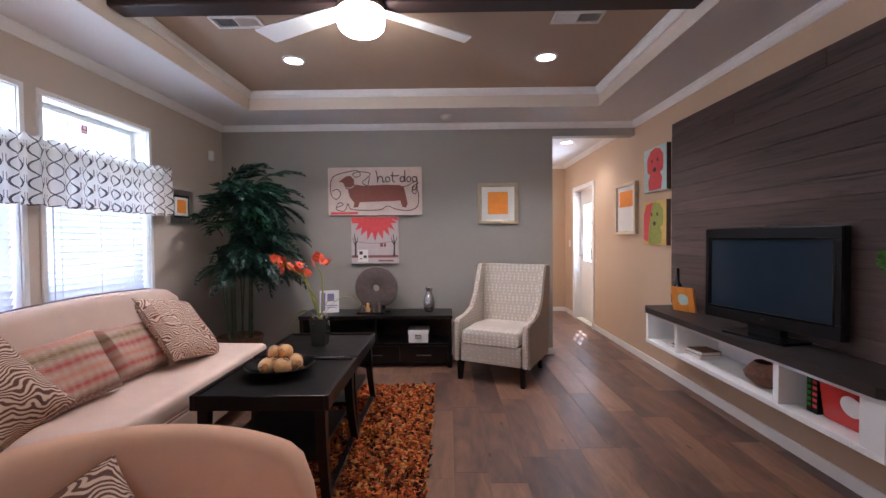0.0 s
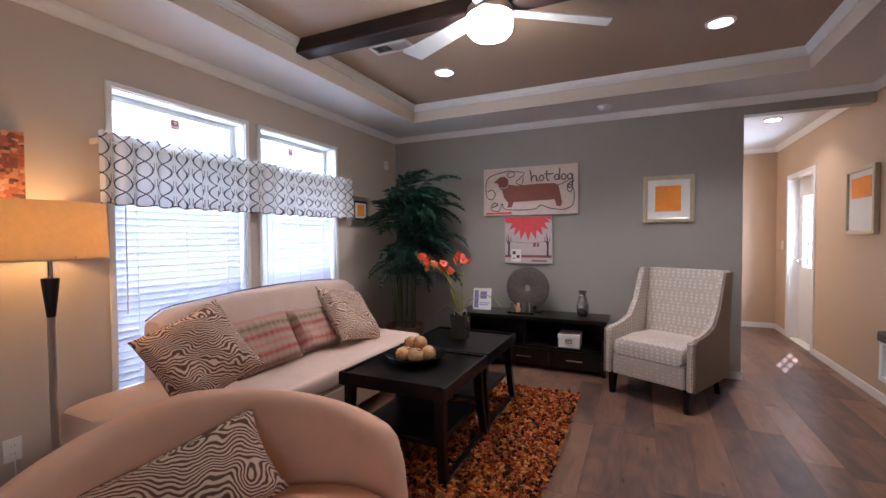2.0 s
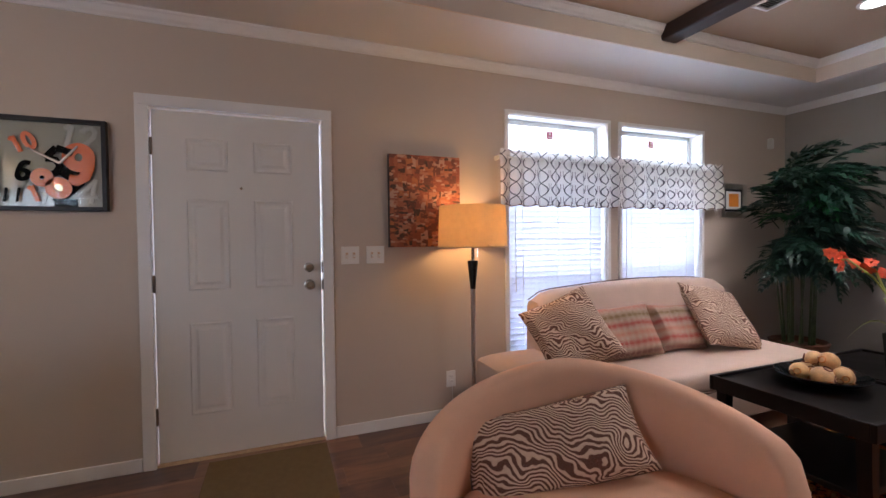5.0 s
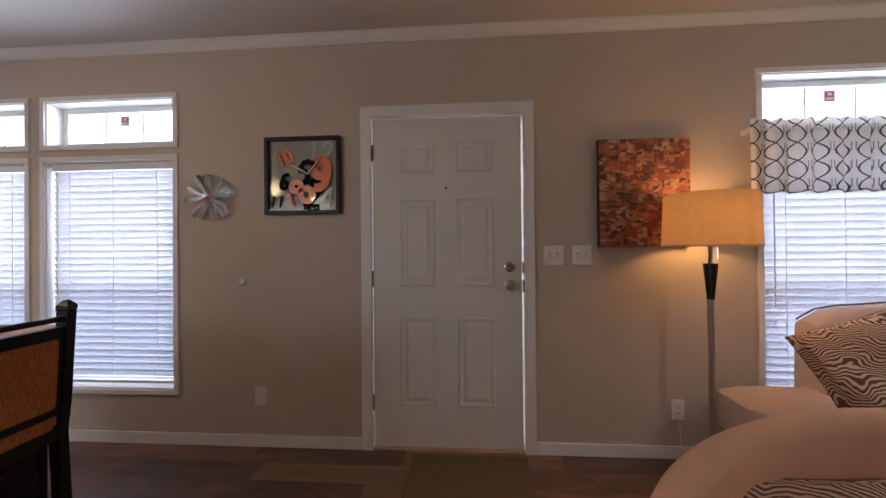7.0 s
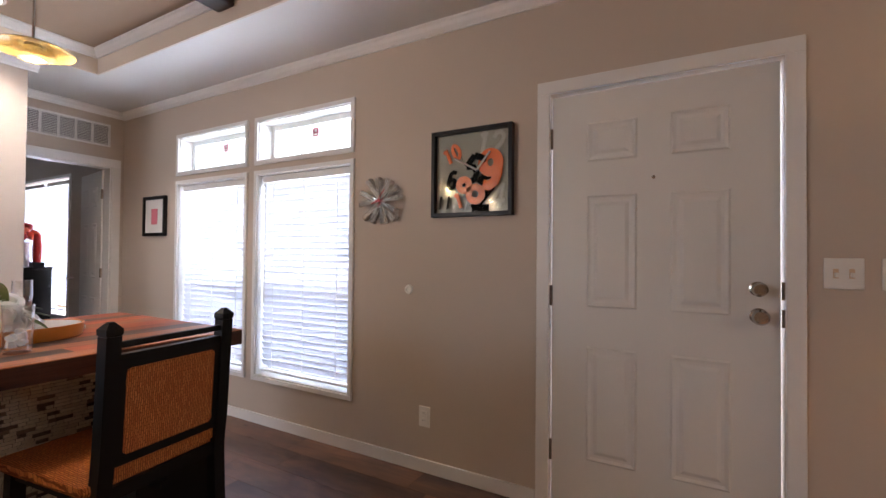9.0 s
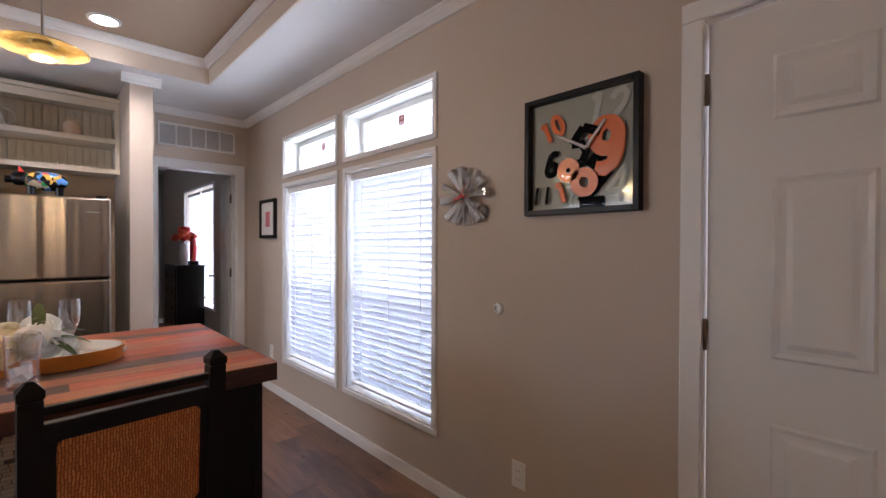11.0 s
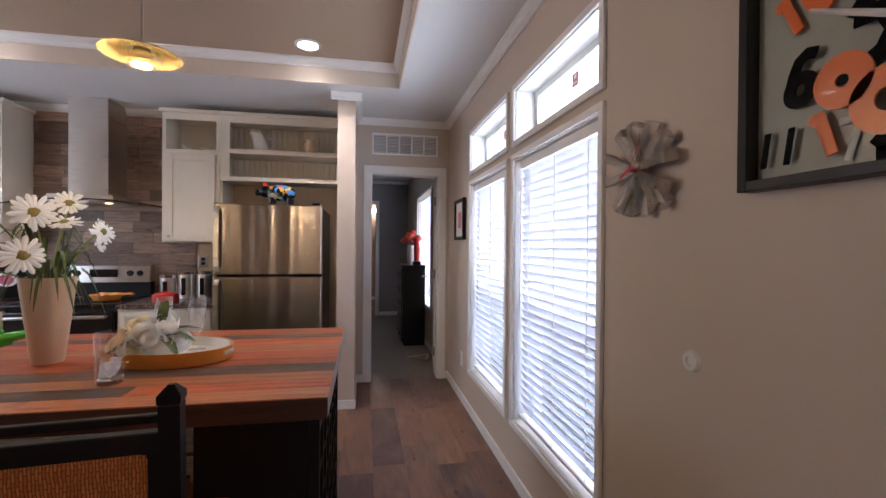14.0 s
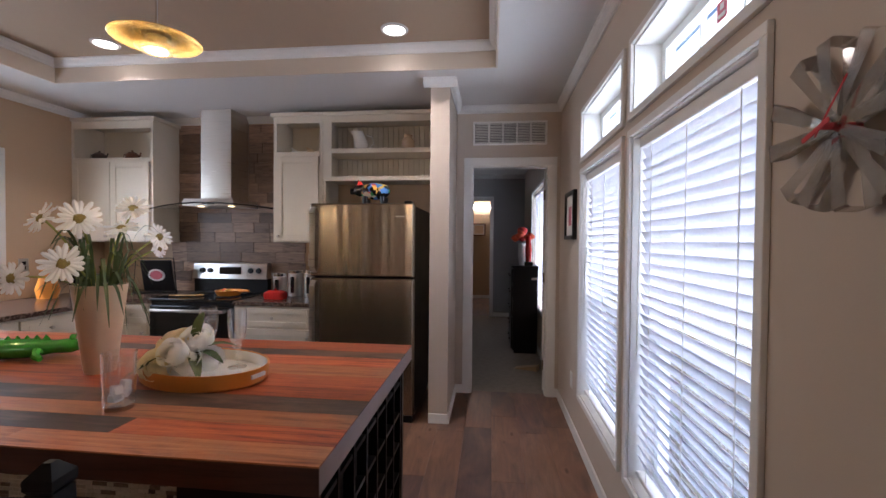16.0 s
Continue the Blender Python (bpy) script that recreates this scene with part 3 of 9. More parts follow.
def boxes(*rows, bevel=0.0):
    bm = bmesh.new()
    for r in rows:
        box(bm, *r, bevel=bevel)
    return bm


def lathe(profile, n=28, bm=None, at=(0, 0, 0), squash=1.0):
    """A turned shape from (radius, height) pairs."""
    bm = bm or bmesh.new()
    rings = []
    for r, z in profile:
        if r < 1e-5:
            rings.append([bm.verts.new((at[0], at[1], at[2] + z))])
        else:
            rings.append([bm.verts.new((at[0] + r * math.cos(2 * math.pi * k / n), at[1] + squash * r * math.sin(2 * math.pi * k / n), at[2] + z)) for k in range(n)])
    for a, b in zip(rings, rings[1:]):
        for k in range(n):
            j = (k + 1) % n
            if len(a) == 1 and len(b) == 1:
                continue
            if len(a) == 1:
                bm.faces.new((a[0], b[j], b[k]))
            elif len(b) == 1:
                bm.faces.new((a[k], a[j], b[0]))
            else:
                bm.faces.new((a[k], a[j], b[j], b[k]))
    return bm


def tube(points, radius, n=8, bm=None, flat=1.0):
    """A tube along points; radius is one number or one per point."""
    bm = bm or bmesh.new()
    pts = [Vector(p) for p in points]
    radii = radius if isinstance(radius, (list, tuple)) else [radius] * len(pts)
    rings = []
    for i, p in enumerate(pts):
        d = (pts[min(i + 1, len(pts) - 1)] - pts[max(i - 1, 0)]).normalized()
        side = d.cross(Vector((0, 0, 1)) if abs(d.z) < 0.9 else Vector((0, 1, 0))).normalized()
        up = side.cross(d)
        rings.append([bm.verts.new(p + radii[i] * (math.cos(2 * math.pi * k / n) * side + flat * math.sin(2 * math.pi * k / n) * up)) for k in range(n)])
    for a, b in zip(rings, rings[1:]):
        for k in range(n):
            bm.faces.new((a[k], a[(k + 1) % n], b[(k + 1) % n], b[k]))
    bm.faces.new(rings[0][::-1])
    bm.faces.new(rings[-1])
    return bm


def arc(p, q, rise, n=8):
    """Points from p to q on a bow that rises."""
    p, q = Vector(p), Vector(q)
    return [p.lerp(q, k / n) + Vector((0, 0, rise * math.sin(math.pi * k / n))) for k in range(n + 1)]


def prism(outline, depth, bm=None, axis="z", base=0.0):
    """A flat outline of pairs drawn out along an axis."""
    bm = bm or bmesh.new()

    def place(a, b, h):
        return {"z": (a, b, h), "y": (a, h, b), "x": (h, a, b)}[axis]

    lo = [bm.verts.new(place(a, b, base)) for a, b in outline]
    hi = [bm.verts.new(place(a, b, base + depth)) for a, b in outline]
    n = len(outline)
    bm.faces.new(lo[::-1])
    bm.faces.new(hi)
    for k in range(n):
        bm.faces.new((lo[k], lo[(k + 1) % n], hi[(k + 1) % n], hi[k]))
    return bm


def pillow(w, h, t, n=14, pinch=0.06):
    """A stuffed cushion in the xy plane, corners drawn out."""
    bm = bmesh.new()
    faces = {}
    for side in (1, -1):
        grid = []
        for i in range(n + 1):
            row = []
            for j in range(n + 1):
                u, v = -1 + 2 * i / n, -1 + 2 * j / n
                puff = (max(0.0, (1 - u ** 4) * (1 - v ** 4))) ** 0.55
                pull = 1 - pinch * ((1 - u * u) * abs(v) ** 3 + (1 - v * v) * abs(u) ** 3)
                wob = 0.012 * math.sin(5 * u + 2 * v) * puff
                row.append(bm.verts.new((u * w / 2 * (1 - pinch * (1 - v * v) * abs(u) ** 3), v * h / 2 * (1 - pinch * (1 - u * u) * abs(v) ** 3), side * (t / 2 * puff + 0.006) + wob)))
            grid.append(row)
        for i in range(n):
            for j in range(n):
                bm.faces.new((grid[i][j], grid[i + 1][j], grid[i + 1][j + 1], grid[i][j + 1]))
        faces[side] = grid
    a, b = faces[1], faces[-1]
    rim = [(i, 0) for i in range(n)] + [(n, j) for j in range(n)] + [(n - i, n) for i in range(n)] + [(0, n - j) for j in range(n)]
    for (i, j), (k, l) in zip(rim, rim[1:] + rim[:1]):
        bm.faces.new((a[i][j], a[k][l], b[k][l], b[i][j]))
    return bm


def blob(w, d, h, m=None, bm=None, n=10):
    """An egg-like rounded body."""
    bm = bm or bmesh.new()
    out = bmesh.ops.create_uvsphere(bm, u_segments=n * 2, v_segments=n, radius=0.5)
    mat = Matrix.Diagonal((w, d, h, 1))
    bmesh.ops.transform(bm, matrix=(m @ mat if m is not None else mat), verts=out["verts"])
    return bm


def letters(text, size, depth, mat, parent, m, name="numeral", shear=0.0):
    """Raised lettering in the built-in font."""
    cu = bpy.data.curves.new(name, "FONT")
    cu.body, cu.size, cu.extrude, cu.align_x, cu.align_y, cu.shear = text, size, depth / 2, "CENTER", "CENTER", shear
    cu.offset = size * 0.012
    tmp = new("lettering_draft", cu)
    me = bpy.data.meshes.new_from_object(tmp.evaluated_get(bpy.context.evaluated_depsgraph_get()))
    bpy.data.objects.remove(tmp)
    me.materials.clear()
    me.materials.append(mat)
    ob = part(name, me, mat, parent)
    ob.matrix_local = m
    return ob


def wall(name, axis, face, thick, u0, u1, z0, z1, holes, mat, label):
    """A wall along x or y with holes (u0, u1, z0, z1) that go through it; face: its room side."""
    us = sorted({u0, u1, *[h[0] for h in holes], *[h[1] for h in holes]})
    bm = bmesh.new()
    for a, b in zip(us, us[1:]):
        cut = sorted((h[2], h[3]) for h in holes if h[0] <= a and b <= h[1])
        z = z0
        for lo, hi in cut + [(z1, z1)]:
            if lo > z + 1e-6:
                w0, w1 = sorted((face, face + thick))
                box(bm, *((a, w0, z, b, w1, lo) if axis == "x" else (w0, a, z, w1, b, lo)))
            z = hi
    bmesh.ops.remove_doubles(bm, verts=bm.verts, dist=1e-5)
    return structure(name, bm, mat, label)

# ---- structure ----
WINDOWS_LIVING = ((1.815, 2.75), (2.90, 3.84))
WINDOWS_KITCHEN = ((-3.66, -2.79), (-2.65, -1.755))
LOW_Z, HIGH_Z = (0.345, 1.825), (1.93, 2.22)
holes = [(-0.47, 0.462, 0.0, 2.048), (-7.1, -5.7, 0.55, 2.06)]
for y0, y1 in WINDOWS_LIVING + WINDOWS_KITCHEN:
    holes += [(y0, y1, *LOW_Z), (y0, y1, *HIGH_Z)]
wall_west = wall("wall_west", "y", WEST, -0.16, -8.75, NORTH + 0.12, 0, TRAY + 0.15, holes, PAINT_WEST, "greige painted window and entrance wall")
wall_north = wall("wall_north", "x", NORTH, 0.12, WEST, EAST, 0, TRAY + 0.15, [(1.475, EAST, 0, 2.425)], PAINT_NORTH, "dark taupe accent wall with hallway opening")
wall_east = wall("wall_east", "y", EAST, 0.16, SOUTH - 0.12, 8.0, 0, TRAY + 0.15, [(6.40, 7.28, 0, 2.045), (-3.77, -2.25, 1.12, 2.04)], PAINT_EAST, "tan painted wall")
wall_hall_end = wall("wall_hall_end", "x", 7.86, 0.12, 1.2, EAST, 0, TRAY, [], PAINT_EAST, "tan wall at the end of the hallway")
# never in view; added so that the hallway is closed to outside light
wall_hall_unseen = wall("wall_hall_unseen", "y", 1.30, -0.12, NORTH + 0.12, 7.98, 0, TRAY, [], PAINT_EAST, "unseen tan wall closing the hallway's west side")
wall_kitchen = wall("wall_kitchen", "x", SOUTH, -0.12, -1.30, EAST, 0, TRAY + 0.15, [], PAINT_EAST, "tan wall behind the kitchen cabinets")
wall_bedroom_door = wall("wall_bedroom_door", "x", BED, -0.12, WEST, -1.285, 0, TRAY + 0.15, [(-2.095, -1.425, 0, 2.04)], PAINT_WEST, "greige wall with bedroom doorway")
wall_stub = structure("wall_stub", boxes((-1.285, BED - 0.29, 0, -1.142, -3.90, SOFFIT)), PAINT_WEST, "short greige wall end beside the refrigerator")
wall_bed_end = wall("wall_bed_end", "x", -8.60, -0.12, WEST, 1.2, 0, TRAY, [(-1.58, -0.85, 0, 2.12)], PAINT_GREY, "grey bedroom wall with bathroom doorway")
# bedroom east wall and bathroom side walls are unseen, added to keep daylight out
wall_bed_unseen = wall("wall_bed_unseen", "y", 1.2, 0.12, -8.72, SOUTH - 0.12, 0, TRAY, [], PAINT_GREY, "unseen grey wall closing the bedroom's east side")
wall_bath = structure("wall_bath", boxes((-2.0, -11.2, 0, 0.2, -11.08, TRAY), (-2.12, -11.2, 0, -2.0, -8.72, TRAY), (0.2, -11.2, 0, 0.32, -8.72, TRAY)), PAINT_EAST, "tan bathroom end wall with unseen closing side walls")

T0, T1, TX0, TX1 = -3.73, 4.46, -1.63, 1.79
ceiling_1 = structure("ceiling_1", boxes((WEST, SOUTH, SOFFIT, TX0, NORTH, TRAY + 0.1), (TX1, SOUTH, SOFFIT, EAST, NORTH, TRAY + 0.1),
    (TX0, SOUTH, SOFFIT, TX1, T0, TRAY + 0.1), (TX0, T1, SOFFIT, TX1, NORTH, TRAY + 0.1), (1.18, NORTH, SOFFIT, EAST, 8.0, SOFFIT + 0.1),
    (WEST, -11.2, SOFFIT, 1.2, SOUTH, SOFFIT + 0.1)), CEILING_WHITE, "white ceiling soffit around the tray")
ceiling_2 = structure("ceiling_2", boxes((TX0 - 0.02, T0 - 0.02, TRAY, TX1 + 0.02, T1 + 0.02, TRAY + 0.06)), CEILING_TAN, "tan recessed tray ceiling")
ceiling_3 = structure("ceiling_3", boxes((TX0, T0, SOFFIT, TX0 + 0.012, T1, TRAY), (TX1 - 0.012, T0, SOFFIT, TX1, T1, TRAY),
    (TX0 + 0.012, T0, SOFFIT, TX1 - 0.012, T0 + 0.012, TRAY), (TX0 + 0.012, T1 - 0.012, SOFFIT, TX1 - 0.012, T1, TRAY)), TRAY_CREAM, "cream painted tray ceiling sides")


def crown(name, axis, face, out, u0, u1, top, height=0.062, depth=0.05):
    """Crown moulding under a ceiling; out: +1 or -1, the way into the room."""
    steps = ((0, 0), (0.25, 0), (0.32, 0.14), (0.62, 0.34), (0.86, 0.72), (1.0, 0.8), (1.0, 1.0), (0, 1.0))
    outline = [(face + out * depth * a, top - height + height * b) for a, b in steps]
    bm = prism([(v, z) for v, z in outline], u1 - u0, axis="y" if axis == "y" else "x", base=u0) if axis == "x" else None
    if axis == "y":
        bm = bmesh.new()
        lo = [bm.verts.new((v, u0, z)) for v, z in outline]
        hi = [bm.verts.new((v, u1, z)) for v, z in outline]
        n = len(outline)
        bm.faces.new(lo)
        bm.faces.new(hi[::-1])
        for k in range(n):
            bm.faces.new((lo[k], lo[(k + 1) % n], hi[(k + 1) % n], hi[k]))
    return structure(name, bm, TRIM, "white crown moulding")


crown("crown_west", "y", WEST, 1, BED, NORTH, SOFFIT)
crown("crown_north", "x", NORTH, -1, WEST, EAST, SOFFIT)
crown("crown_east", "y", EAST, -1, SOUTH, NORTH, SOFFIT)
crown("crown_hall", "y", EAST, -1, NORTH + 0.12, 7.86, SOFFIT)
crown("crown_hall_end", "x", 7.86, -1, 1.30, EAST, SOFFIT)
crown("crown_bedroom_door", "x", BED, 1, WEST, -1.285, SOFFIT)
crown("crown_stub_side", "y", -1.285, -1, BED, -3.90, SOFFIT)
crown("crown_stub_front", "x", -3.90, 1, -1.335, -1.09, SOFFIT)
crown("crown_kitchen", "x", SOUTH, 1, -1.14, EAST, SOFFIT)
crown("crown_bed_end", "x", -8.60, 1, WEST, 1.2, SOFFIT)
crown("crown_tray_west", "y", TX0 + 0.012, 1, T0, T1, TRAY, 0.06, 0.045)
crown("crown_tray_east", "y", TX1 - 0.012, -1, T0, T1, TRAY, 0.06, 0.045)
crown("crown_tray_north", "x", T1 - 0.012, -1, TX0, TX1, TRAY, 0.06, 0.045)
crown("crown_tray_south", "x", T0 + 0.012, 1, TX0, TX1, TRAY, 0.06, 0.045)


def baseboard(name, axis, face, out, u0, u1, h=0.075, t=0.014):
    a, b = sorted((face, face + out * t))
    bm = boxes((u0, a, 0, u1, b, h) if axis == "x" else (a, u0, 0, b, u1, h), bevel=0.004)
    return structure(name, bm, TRIM, "white baseboard")


for i, (axis, face, out, u0, u1) in enumerate((("y", WEST, 1, BED, -0.535), ("y", WEST, 1, 0.527, NORTH), ("x", NORTH, -1, WEST + 0.014, 1.475), ("y", 1.475, 1, NORTH, NORTH + 0.12),
        ("y", EAST, -1, -2.8, 6.33), ("y", EAST, -1, 7.35, 7.86), ("x", 7.86, -1, 1.3, EAST - 0.014), ("x", BED, 1, WEST + 0.014, -2.165), ("x", BED, 1, -1.355, -1.285),
        ("y", -1.285, -1, BED, -3.90), ("x", -3.90, 1, -1.299, -1.142), ("x", -8.60, 1, WEST, -1.65), ("y", WEST, 1, -8.6, BED - 0.12), ("x", -11.08, 1, -2.0, 0.2))):
    baseboard("baseboard_%d" % (i + 1), axis, face, out, u0, u1)


# beams across the tray ceiling
for y0, y1 in ((2.70, 2.84), (-2.27, -2.12)):
    bm = bmesh.new()
    box(bm, TX0 + 0.012, y0, 2.645, TX1 - 0.012, y1, TRAY + 0.005, 0.012)
    ob = solo("ceiling_beam", bm, BEAM_WOOD, "dark stained rough wooden ceiling beam across the tray", "beam", group="ceiling beams")


def casing(parent, y0, y1, z0, z1, face, out, w=0.032, t=0.016, sill=True):
    """Flat boards round an opening in a wall along y."""
    a, b = sorted((face, face + out * t))
    part("casing", boxes((a, y0 - w, z1, b, y1 + w, z1 + w), (a, y0 - w, z0, b, y0, z1), (a, y1, z0, b, y1 + w, z1), bevel=0.003), TRIM, parent)
    if sill:
        part("window_sill", boxes((a, y0 - w, z0 - w, b, y1 + w, z0), bevel=0.003), TRIM, parent)


def transom(index, y0, y1):
    z0, z1 = HIGH_Z
    w = thing("window_%d" % index, "small white transom window with three panes above a blind", "window", None, "", "structure")
    casing(w, y0, y1, z0, z1, WEST, 1)
    part("window_reveal", boxes((WEST - 0.155, y0, z0, WEST, y0 + 0.006, z1), (WEST - 0.155, y1 - 0.006, z0, WEST, y1, z1), (WEST - 0.155, y0 + 0.006, z1 - 0.006, WEST, y1 - 0.006, z1), (WEST - 0.155, y0 + 0.006, z0, WEST, y1 - 0.006, z0 + 0.006)), TRIM, w)
    x0, x1, f = WEST - 0.15, WEST - 0.11, 0.045
    frame_part = part("window_frame", boxes((x0, y0 + 0.006, z0 + 0.006, x1, y0 + f, z1 - 0.006), (x0, y1 - f, z0 + 0.006, x1, y1 - 0.006, z1 - 0.006), (x0, y0 + f, z1 - f, x1, y1 - f, z1 - 0.006), (x0, y0 + f, z0 + 0.006, x1, y1 - f, z0 + f), bevel=0.004), VINYL, w)
    span = (y1 - y0 - 2 * f) / 3
    for k in range(3):
        a = y0 + f + k * span
        pane = part("pane", boxes((x0 + 0.016, a + 0.005, z0 + f, x0 + 0.020, a + span - 0.005, z1 - f)), GLASS, w)
        pane.visible_shadow = False
        if k:
            part("muntin", boxes((x0 + 0.010, a - 0.005, z0 + f, x0 + 0.026, a + 0.005, z1 - f)), VINYL, w)
    mid = (y0 + y1) / 2
    st = part("sticker", boxes((x0 + 0.0215, mid - 0.03, z1 - f - 0.085, x0 + 0.0225, mid + 0.03, z1 - f - 0.02)), RED_SIGN, w, "small red and white warning sticker")
    part("sticker_text", boxes((x0 + 0.0230, mid - 0.022, z1 - f - 0.075, x0 + 0.0235, mid + 0.022, z1 - f - 0.062), (x0 + 0.0230, mid - 0.01, z1 - f - 0.05, x0 + 0.0235, mid + 0.012, z1 - f - 0.03)), PAPER, w)


def sash_window(index, y0, y1):
    z0, z1 = LOW_Z
    w = thing("window_%d" % index, "tall white single-hung window behind a closed blind", "window", None, "", "structure")
    casing(w, y0, y1, z0, z1, WEST, 1)
    part("window_reveal", boxes((WEST - 0.155, y0, z0, WEST, y0 + 0.006, z1), (WEST - 0.155, y1 - 0.006, z0, WEST, y1, z1), (WEST - 0.155, y0 + 0.006, z1 - 0.006, WEST, y1 - 0.006, z1), (WEST - 0.155, y0 + 0.006, z0, WEST, y1 - 0.006, z0 + 0.006)), TRIM, w)
    x0, x1, f, mid = WEST - 0.15, WEST - 0.105, 0.05, 0.98
    part("window_frame", boxes((x0, y0 + 0.006, z0 + 0.006, x1, y0 + f, z1 - 0.006), (x0, y1 - f, z0 + 0.006, x1, y1 - 0.006, z1 - 0.006), (x0, y0 + f, z1 - f, x1, y1 - f, z1 - 0.006), (x0, y0 + f, z0 + 0.006, x1, y1 - f, z0 + f), (x0, y0 + f, mid - 0.025, x1, y1 - f, mid + 0.025), bevel=0.004), VINYL, w)
    for a, b in ((z0 + f, mid - 0.025), (mid + 0.025, z1 - f)):
        pane = part("pane", boxes((x0 + 0.016, y0 + f, a, x0 + 0.020, y1 - f, b)), GLASS, w)
        pane.visible_shadow = False
    part("insect_screen", boxes((x0 - 0.004, y0 + f, z0 + f, x0 - 0.002, y1 - f, mid)), SCREEN, w)


def slat_mesh(width):
    return finish(boxes((-0.0255, -width / 2, -0.0013, 0.0255, width / 2, 0.0013), bevel=0.0005), "slat", SLAT)


def blind(y0, y1, z0, z1, x, group):
    b = thing("venetian_blind", "closed white slatted venetian blind hung inside the window frame", "blind", pose(x, (y0 + y1) / 2, 0), group)
    w = y1 - y0 - 0.03
    part("head_rail", boxes((-0.025, -w / 2, z1 - 0.055, 0.025, w / 2, z1 - 0.008), bevel=0.004), TRIM, b)
    part("bottom_rail", boxes((-0.022, -w / 2, z0 + 0.030, 0.022, w / 2, z0 + 0.048), bevel=0.006), TRIM, b)
    me = slat_mesh(w)
    n = int((z1 - 0.085 - z0 - 0.06) / 0.0435)
    for k in range(n + 1):
        s = part("slat", me, SLAT, b)
        s.matrix_local = pose(0, 0, z1 - 0.082 - k * 0.0435, 0, -65, 0)
    for off in (-0.36, 0.0, 0.36):
        part("ladder_cord", boxes((0.016, off * w - 0.0015, z0 + 0.045, 0.019, off * w + 0.0015, z1 - 0.05)), TRIM, b)
    part("tilt_wand", tube(((0.036, -w / 2 + 0.05, z1 - 0.06), (0.038, -w / 2 + 0.05, z1 - 0.95)), 0.004, 6), PLASTIC, b)


num = 1
for y0, y1 in WINDOWS_LIVING + WINDOWS_KITCHEN:
    transom(num, y0, y1)
    sash_window(num + 1, y0, y1)
    blind(y0 + 0.006, y1 - 0.006, *LOW_Z, WEST - 0.045, "window blinds")
    num += 2


# bedroom window
wb = thing("window_9", "white bedroom window behind slatted blinds", "window", None, "", "structure")
casing(wb, -7.1, -5.7, 0.55, 2.06, WEST, 1)
part("window_frame", boxes((WEST - 0.14, -7.1, 0.55, WEST - 0.1, -7.05, 2.06), (WEST - 0.14, -5.75, 0.55, WEST - 0.1, -5.7, 2.06), (WEST - 0.14, -6.43, 0.55, WEST - 0.1, -6.37, 2.06)), VINYL, wb)
for y0, y1 in ((-7.09, -6.42), (-6.38, -5.71)):
    blind(y0, y1, 0.56, 2.05, WEST - 0.05, "bedroom blinds")


def six_panel_leaf(name, width, height, mat, parent, thick=0.040):
    """A moulded six-panel door leaf in the yz plane, hinge at y = 0, face to +x."""
    leaf = part(name, boxes((-thick, 0, 0, 0, width, height), bevel=0.003), mat, parent)
    k = width / 0.905
    cols = ((0.165 * k, 0.385 * k), (0.52 * k, 0.74 * k))
    for a, b in cols:
        for z0, z1 in ((0.255, 0.80), (0.99, 1.525), (1.69, 1.88)):
            z0, z1 = z0 * height / 2.03, z1 * height / 2.03
            bm = bmesh.new()
            ring = []
            for inset, depth in ((0, 0.001), (0.008, 0.007), (0.022, 0.003), (0.034, 0.003), (0.05, 0.009)):
                ring.append([bm.verts.new((depth, y, z)) for y, z in ((a + inset, z0 + inset), (b - inset, z0 + inset), (b - inset, z1 - inset), (a + inset, z1 - inset))])
            for r, s in zip(ring, ring[1:]):
                for i in range(4):
                    bm.faces.new((r[i], r[(i + 1) % 4], s[(i + 1) % 4], s[i]))
            bm.faces.new(ring[-1])
            part("door_panel", bm, mat, leaf)
    return leaf


def knob(parent, x, y, z, r, turn=0.0):
    k = part("door_knob", lathe(((r * 0.95, 0), (r * 0.95, 0.008), (r * 0.4, 0.014), (r * 0.38, 0.03), (r * 0.8, 0.042), (r * 0.92, 0.055), (r * 0.7, 0.068), (0, 0.07)), 20), HARDWARE, parent, "polished metal knob", True)
    k.matrix_local = pose(x, y, z, 0, 90, 0) if not turn else pose(x, y, z, 0, turn, 0)


# entrance door
d1 = thing("door_1", "closed white six-panel entrance door with daylight along its edge", "door", pose(WEST - 0.012, -0.46, 0.018), "", "structure")
leaf = six_panel_leaf("door_leaf", 0.910, 2.018, DOOR_WHITE, d1)
knob(leaf, 0.0, 0.835, 1.10, 0.031)
knob(leaf, 0.0, 0.838, 0.99, 0.034)
for z in (0.22, 0.98, 1.76):
    part("hinge", boxes((-0.002, -0.009, z, 0.008, 0.003, z + 0.10), bevel=0.002), DARK_HINGE, d1)
part("peephole", lathe(((0.008, 0), (0.008, 0.004), (0, 0.005)), 12), CHROME, leaf).matrix_local = pose(0.0, 0.455, 1.585, 0, 90, 0)
part("casing", boxes((0.012, -0.072, -0.018, 0.030, -0.008, 2.03), (0.012, 0.922, -0.018, 0.030, 0.986, 2.03), (0.012, -0.072, 2.03, 0.030, 0.986, 2.094), bevel=0.004), TRIM, d1)
part("threshold", boxes((-0.12, -0.008, -0.017, 0.016, 0.921, -0.002), bevel=0.003), WOOD_BLOCK, d1)
part("strike_plate", boxes((0.004, 0.912, 1.06, 0.012, 0.921, 1.13), (0.004, 0.912, 0.95, 0.012, 0.921, 1.02)), DARK_HINGE, d1)

